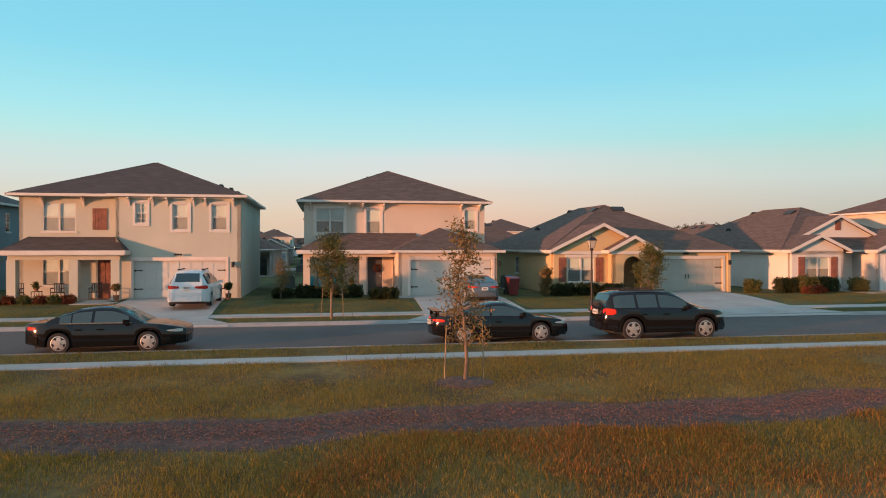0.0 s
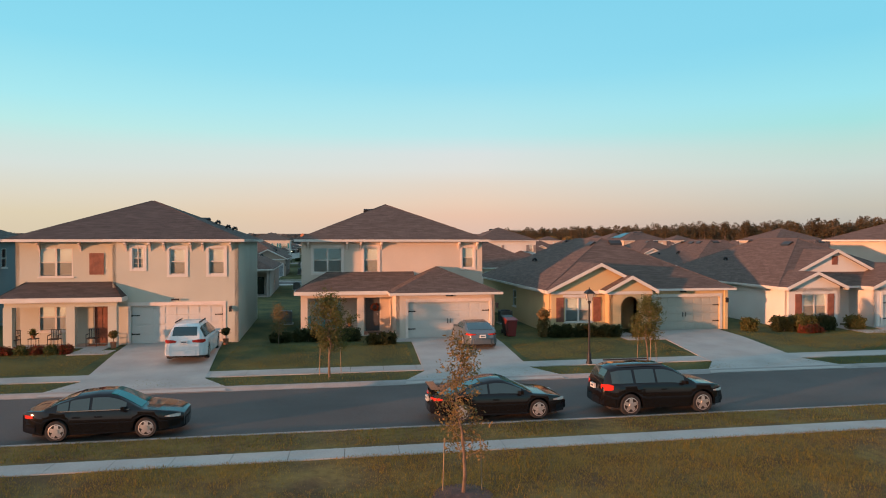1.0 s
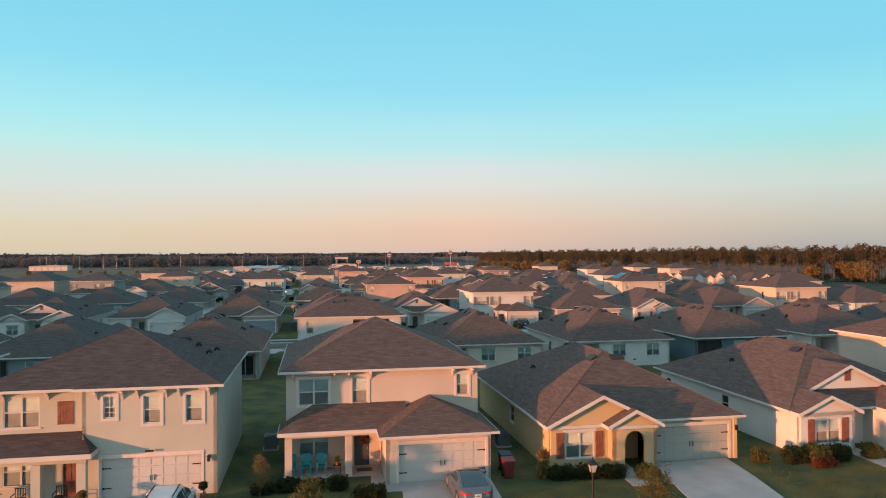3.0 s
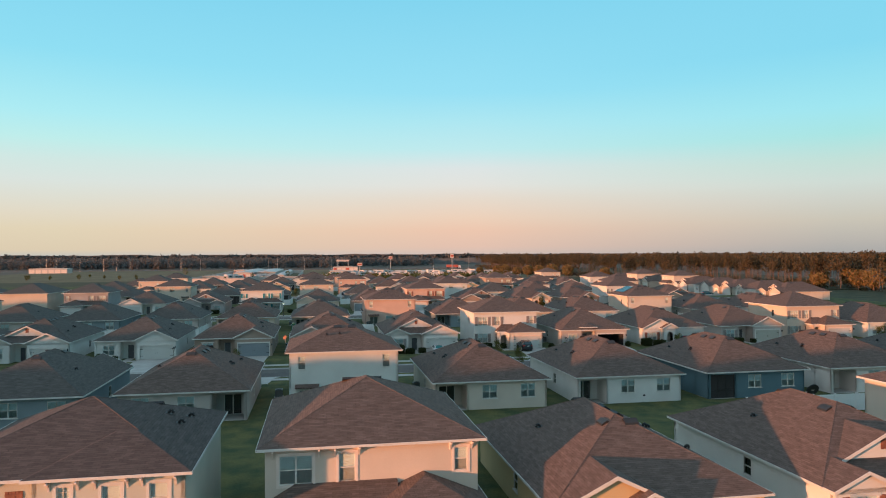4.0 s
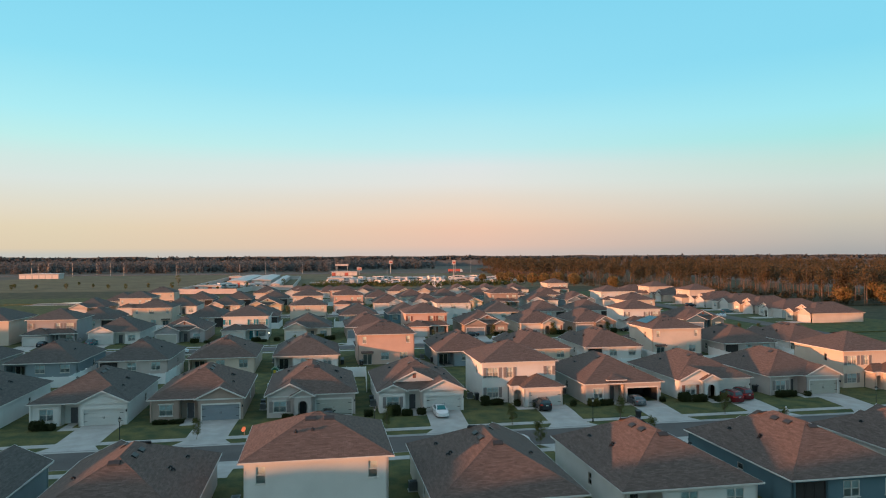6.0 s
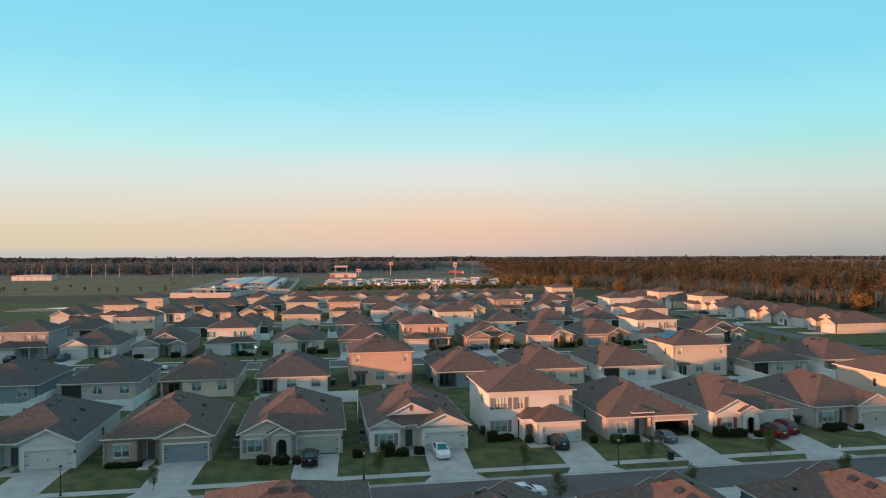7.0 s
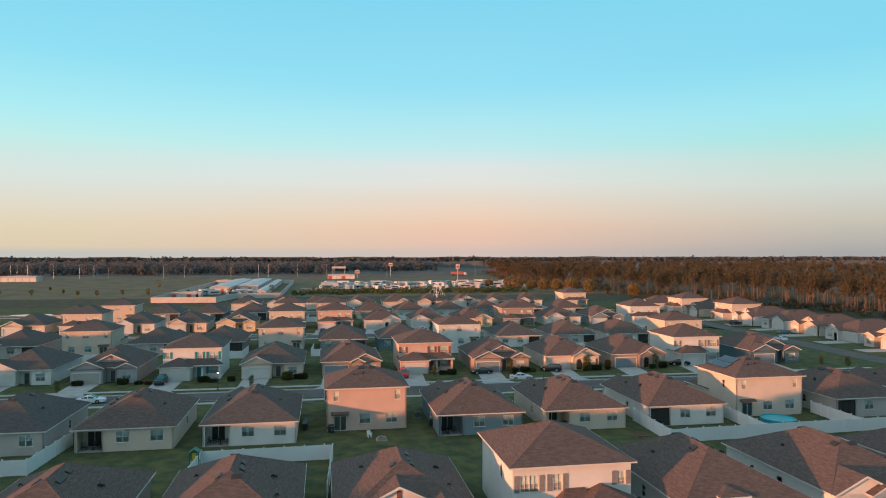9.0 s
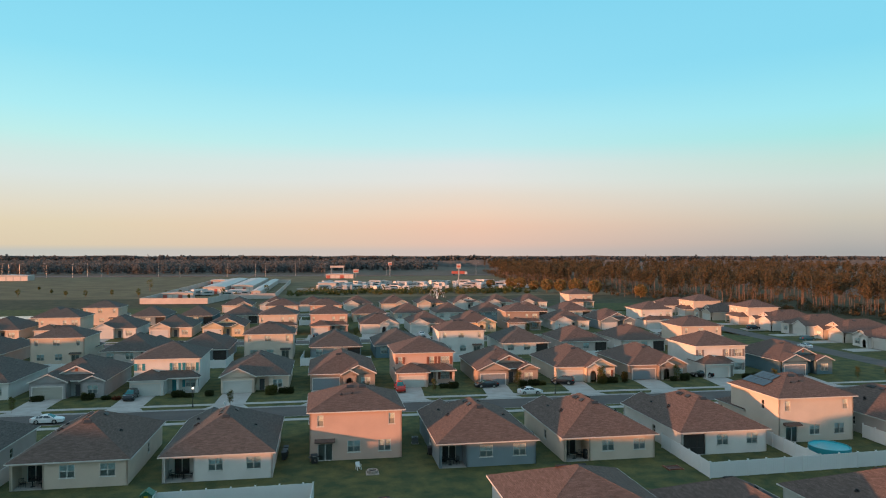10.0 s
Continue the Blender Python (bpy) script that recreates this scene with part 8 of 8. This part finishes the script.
# the storage yard
white_roof = material("white_metal_roof", (0.41, 0.375, 0.35), rough=0.5, vary=0.08, size=6)
yard_wall = material("pale_wall_paint", (0.48, 0.41, 0.37), rough=0.8, vary=0.08, size=4)
red_band = material("faded_red_paint", (0.42, 0.10, 0.07), rough=0.7, vary=0.15)
yard = thing("storage_yard_wall", TO_GRID.copy(), "long pale perimeter wall of a storage yard", "wall")
corners = [plan(*p) for p in ((-94.6, 349.9), (-63.3, 347.8), (-59.2, 372.2), (-35.9, 375.9), (-45.4, 523.0), (-103.5, 515.4))]
for (u0, v0), (u1, v1) in zip(corners, corners[1:] + corners[:1]):
    length = math.hypot(u1 - u0, v1 - v0)
    part("wall", Shape().box(0, length, -0.15, 0.15, -0.3, 2.7), yard_wall, yard, m=pose(u0, v0, 0, 0, 0, math.degrees(math.atan2(v1 - v0, u1 - u0))))


lot_wall = thing("lot_wall", TO_GRID.copy(), "low white wall beside the caravan lot", "wall")
part("wall", Shape().box(124.4, 124.8, 423, 512, -0.3, 2.2).laid(), white_roof, lot_wall)
part("wall", Shape().box(-30, -14, 425, 425.4, -0.3, 2.0).laid(), white_roof, lot_wall)


def shed(u, v, w, d, h, turn, mat=yard_wall, label="long low white storage building"):
    root = thing("storage_building", at(u, v, -0.2, turn), label, "storage building", "storage buildings")
    part("wall", Shape().box(-w / 2, w / 2, -d / 2, d / 2, 0, h), mat, root)
    part("roof", Shape().prism([(-w / 2 - 0.3, -d / 2 - 0.3, h), (w / 2 + 0.3, -d / 2 - 0.3, h), (w / 2 + 0.3, -d / 2 - 0.3, h + 0.15), (0, -d / 2 - 0.3, h + 0.7), (-w / 2 - 0.3, -d / 2 - 0.3, h + 0.15)], (0, d + 0.6, 0)), white_roof, root)
    for i in range(6):
        x = -w / 2 + (i + 0.5) * w / 6
        part("shutter_door", Shape().box(x - w / 15, x + w / 15, -d / 2 - 0.05, -d / 2, 0, h * 0.75), red_band if i % 3 == 0 and mat is yard_wall else trim_soft, root)


for u, v, w, d, h in ((-79.8, 466, 13, 130, 4.0), (-65.7, 473, 13.5, 118, 4.0), (-52.5, 455, 5, 162, 3.0), (-87.0, 383, 16, 5, 2.8), (-95.5, 508, 12, 9, 3.6)):
    shed(u, v, w, d, h, 0)
shed(-282, 585, 34, 14, 4.5, 0, white_roof, "white hall standing beyond the field")
shed(-13, 452, 12, 16, 4.0, 0, yard_wall, "grey workshop at the caravan lot")
shed(-10, 600, 26, 9, 4.0, 0, yard_wall, "low pale building beside the highway")

# caravans and trucks in the lot
rv_white = material("white_caravan_panel", (0.46, 0.44, 0.43), rough=0.4, vary=0.06)
def caravan(L, W, H):
    root = thing("caravan", Matrix(), "white caravan parked in the lot", "caravan", "parked caravans")
    prof = [(-L / 2, 0.5), (L / 2 - 0.5, 0.5), (L / 2, 1.4), (L / 2 - 0.25, H - 0.25), (L / 2 - 0.6, H), (-L / 2 + 0.2, H), (-L / 2, H - 0.2)]
    part("body", Shape().prism([(x, -W / 2, z) for x, z in prof], (0, W, 0)), rv_white, root)
    part("window_band", Shape().box(-L * 0.35, L * 0.3, -W / 2 - 0.03, W / 2 + 0.03, H * 0.55, H * 0.75), car_glass, root)
    part("wheels", Shape().tube((-L * 0.1, -W / 2 + 0.05, 0.35), (-L * 0.1, W / 2 - 0.05, 0.35), 0.35, 0.35, 10).tube((L * 0.12, -W / 2 + 0.05, 0.35), (L * 0.12, W / 2 - 0.05, 0.35), 0.35, 0.35, 10), rubber, root)
    return root


vans = [caravan(7.5, 2.4, 2.9), caravan(10.0, 2.5, 3.5), caravan(5.5, 2.2, 2.5)]
vans[0].matrix_world, vans[1].matrix_world, vans[2].matrix_world = at(2, 440, -0.2, 80), at(12, 442, -0.2, 85), at(22, 441, -0.2, 95)
for i in range(81):
    u = -15 + (i % 27) * 5.1 + rng.normal(0, 1.2)
    v = 438 + (i // 27) * 27 + rng.normal(0, 3.5)
    copy_thing(vans[int(rng.integers(0, 3))], at(u, v, -0.2, (80, 40, 120, 0)[int(rng.integers(0, 4))] + rng.normal(0, 14)))
for i, (u, v) in enumerate(((-84.5, 397), (-81.5, 400), (-79.0, 402), (-76.5, 399), (-82.5, 406), (-78.0, 408), (-64.5, 392), (-61.5, 395), (-59.0, 393), (-56.5, 397), (-60.5, 402), (-63.5, 404))):
    copy_thing(vans[i % 3], at(u, v, -0.2, 25 + rng.normal(0, 16)))

# the highway, its lamps, signs and a lorry
solid("road_8", Shape().prism([(-700, 652, 0.1), (500, 652, 0.1), (500, 668, 0.1), (-700, 668, 0.1)], (0, 0, -0.3)).laid(), asphalt, TO_GRID.copy(), "grey highway across the land", "road", kind="structure")
mast = thing("highway_lamp", Matrix(), "tall grey highway lamp mast", "street lamp", "highway lamps")
part("pole", Shape().tube((0, 0, 0), (0, 0, 13.5), 0.20, 0.12, 6), galvanised, mast)
part("arm", Shape().tube((0, 0, 13.3), (2.2, 0, 13.9), 0.08, 0.06, 5), galvanised, mast)
part("head", Shape().box(2.0, 2.9, -0.2, 0.2, 13.8, 14.0), galvanised, mast)
mast.matrix_world = at(-256, 634, -0.2)
for u in (-318, -310, -300, -279, -247, -231, -180, -161, -118, -93, -83, -55, -26, -18, 35, 111, 128):
    copy_thing(mast, at(u, 632 + (u * 7 % 12), -0.2, 180 if u % 2 else 0))
for u, v, h, w, label in ((75.4, 443, 17.4, 2.8, "tall roadside pylon sign with a pale top"), (38, 622, 15, 4.0, "tall roadside pylon sign with a pale top"), (5, 616, 8, 5.0, "low roadside sign on a post")):
    sg = thing("pylon_sign", at(u, v, -0.2), label, "sign", "roadside signs")
    part("post", Shape().tube((0, 0, 0), (0, 0, h - 3), 0.4, 0.35, 8), galvanised, sg)
    part("panel", Shape().box(-w / 2, w / 2, -0.4, 0.4, h - 3.4, h), yard_wall, sg)
    part("stripe", Shape().box(-w / 2 + 0.3, w / 2 - 0.3, -0.45, -0.4, h - 2.6, h - 1.2), red_band, sg)
bb = thing("billboard", at(-13, 622, -0.2), "roadside billboard on two posts", "billboard")
for x in (-6, 6):
    part("post", Shape().tube((x, 0, 0), (x, 0, 9), 0.4, 0.4, 6), galvanised, bb)
part("panel", Shape().box(-7, 7, -0.3, 0.3, 9.5, 11.5), yard_wall, bb)
lorry = thing("lorry", at(113, 657, 0.1), "lorry with a long pale trailer on the highway", "lorry")
part("trailer", Shape().box(-8, 6, -1.3, 1.3, 1.2, 4.1), red_band, lorry, "long faded red and white trailer")
part("cab", Shape().prism([(6.4, -1.25, 0.6), (9.0, -1.25, 0.6), (9.0, -1.25, 2.0), (8.4, -1.25, 3.4), (6.4, -1.25, 3.7)], (0, 2.5, 0)), white_paint, lorry)
for x in (-6.5, -5.3, 5.0, 8.0):
    part("wheel", Shape().tube((x, -1.3, 0.5), (x, 1.3, 0.5), 0.5, 0.5, 10), rubber, lorry)
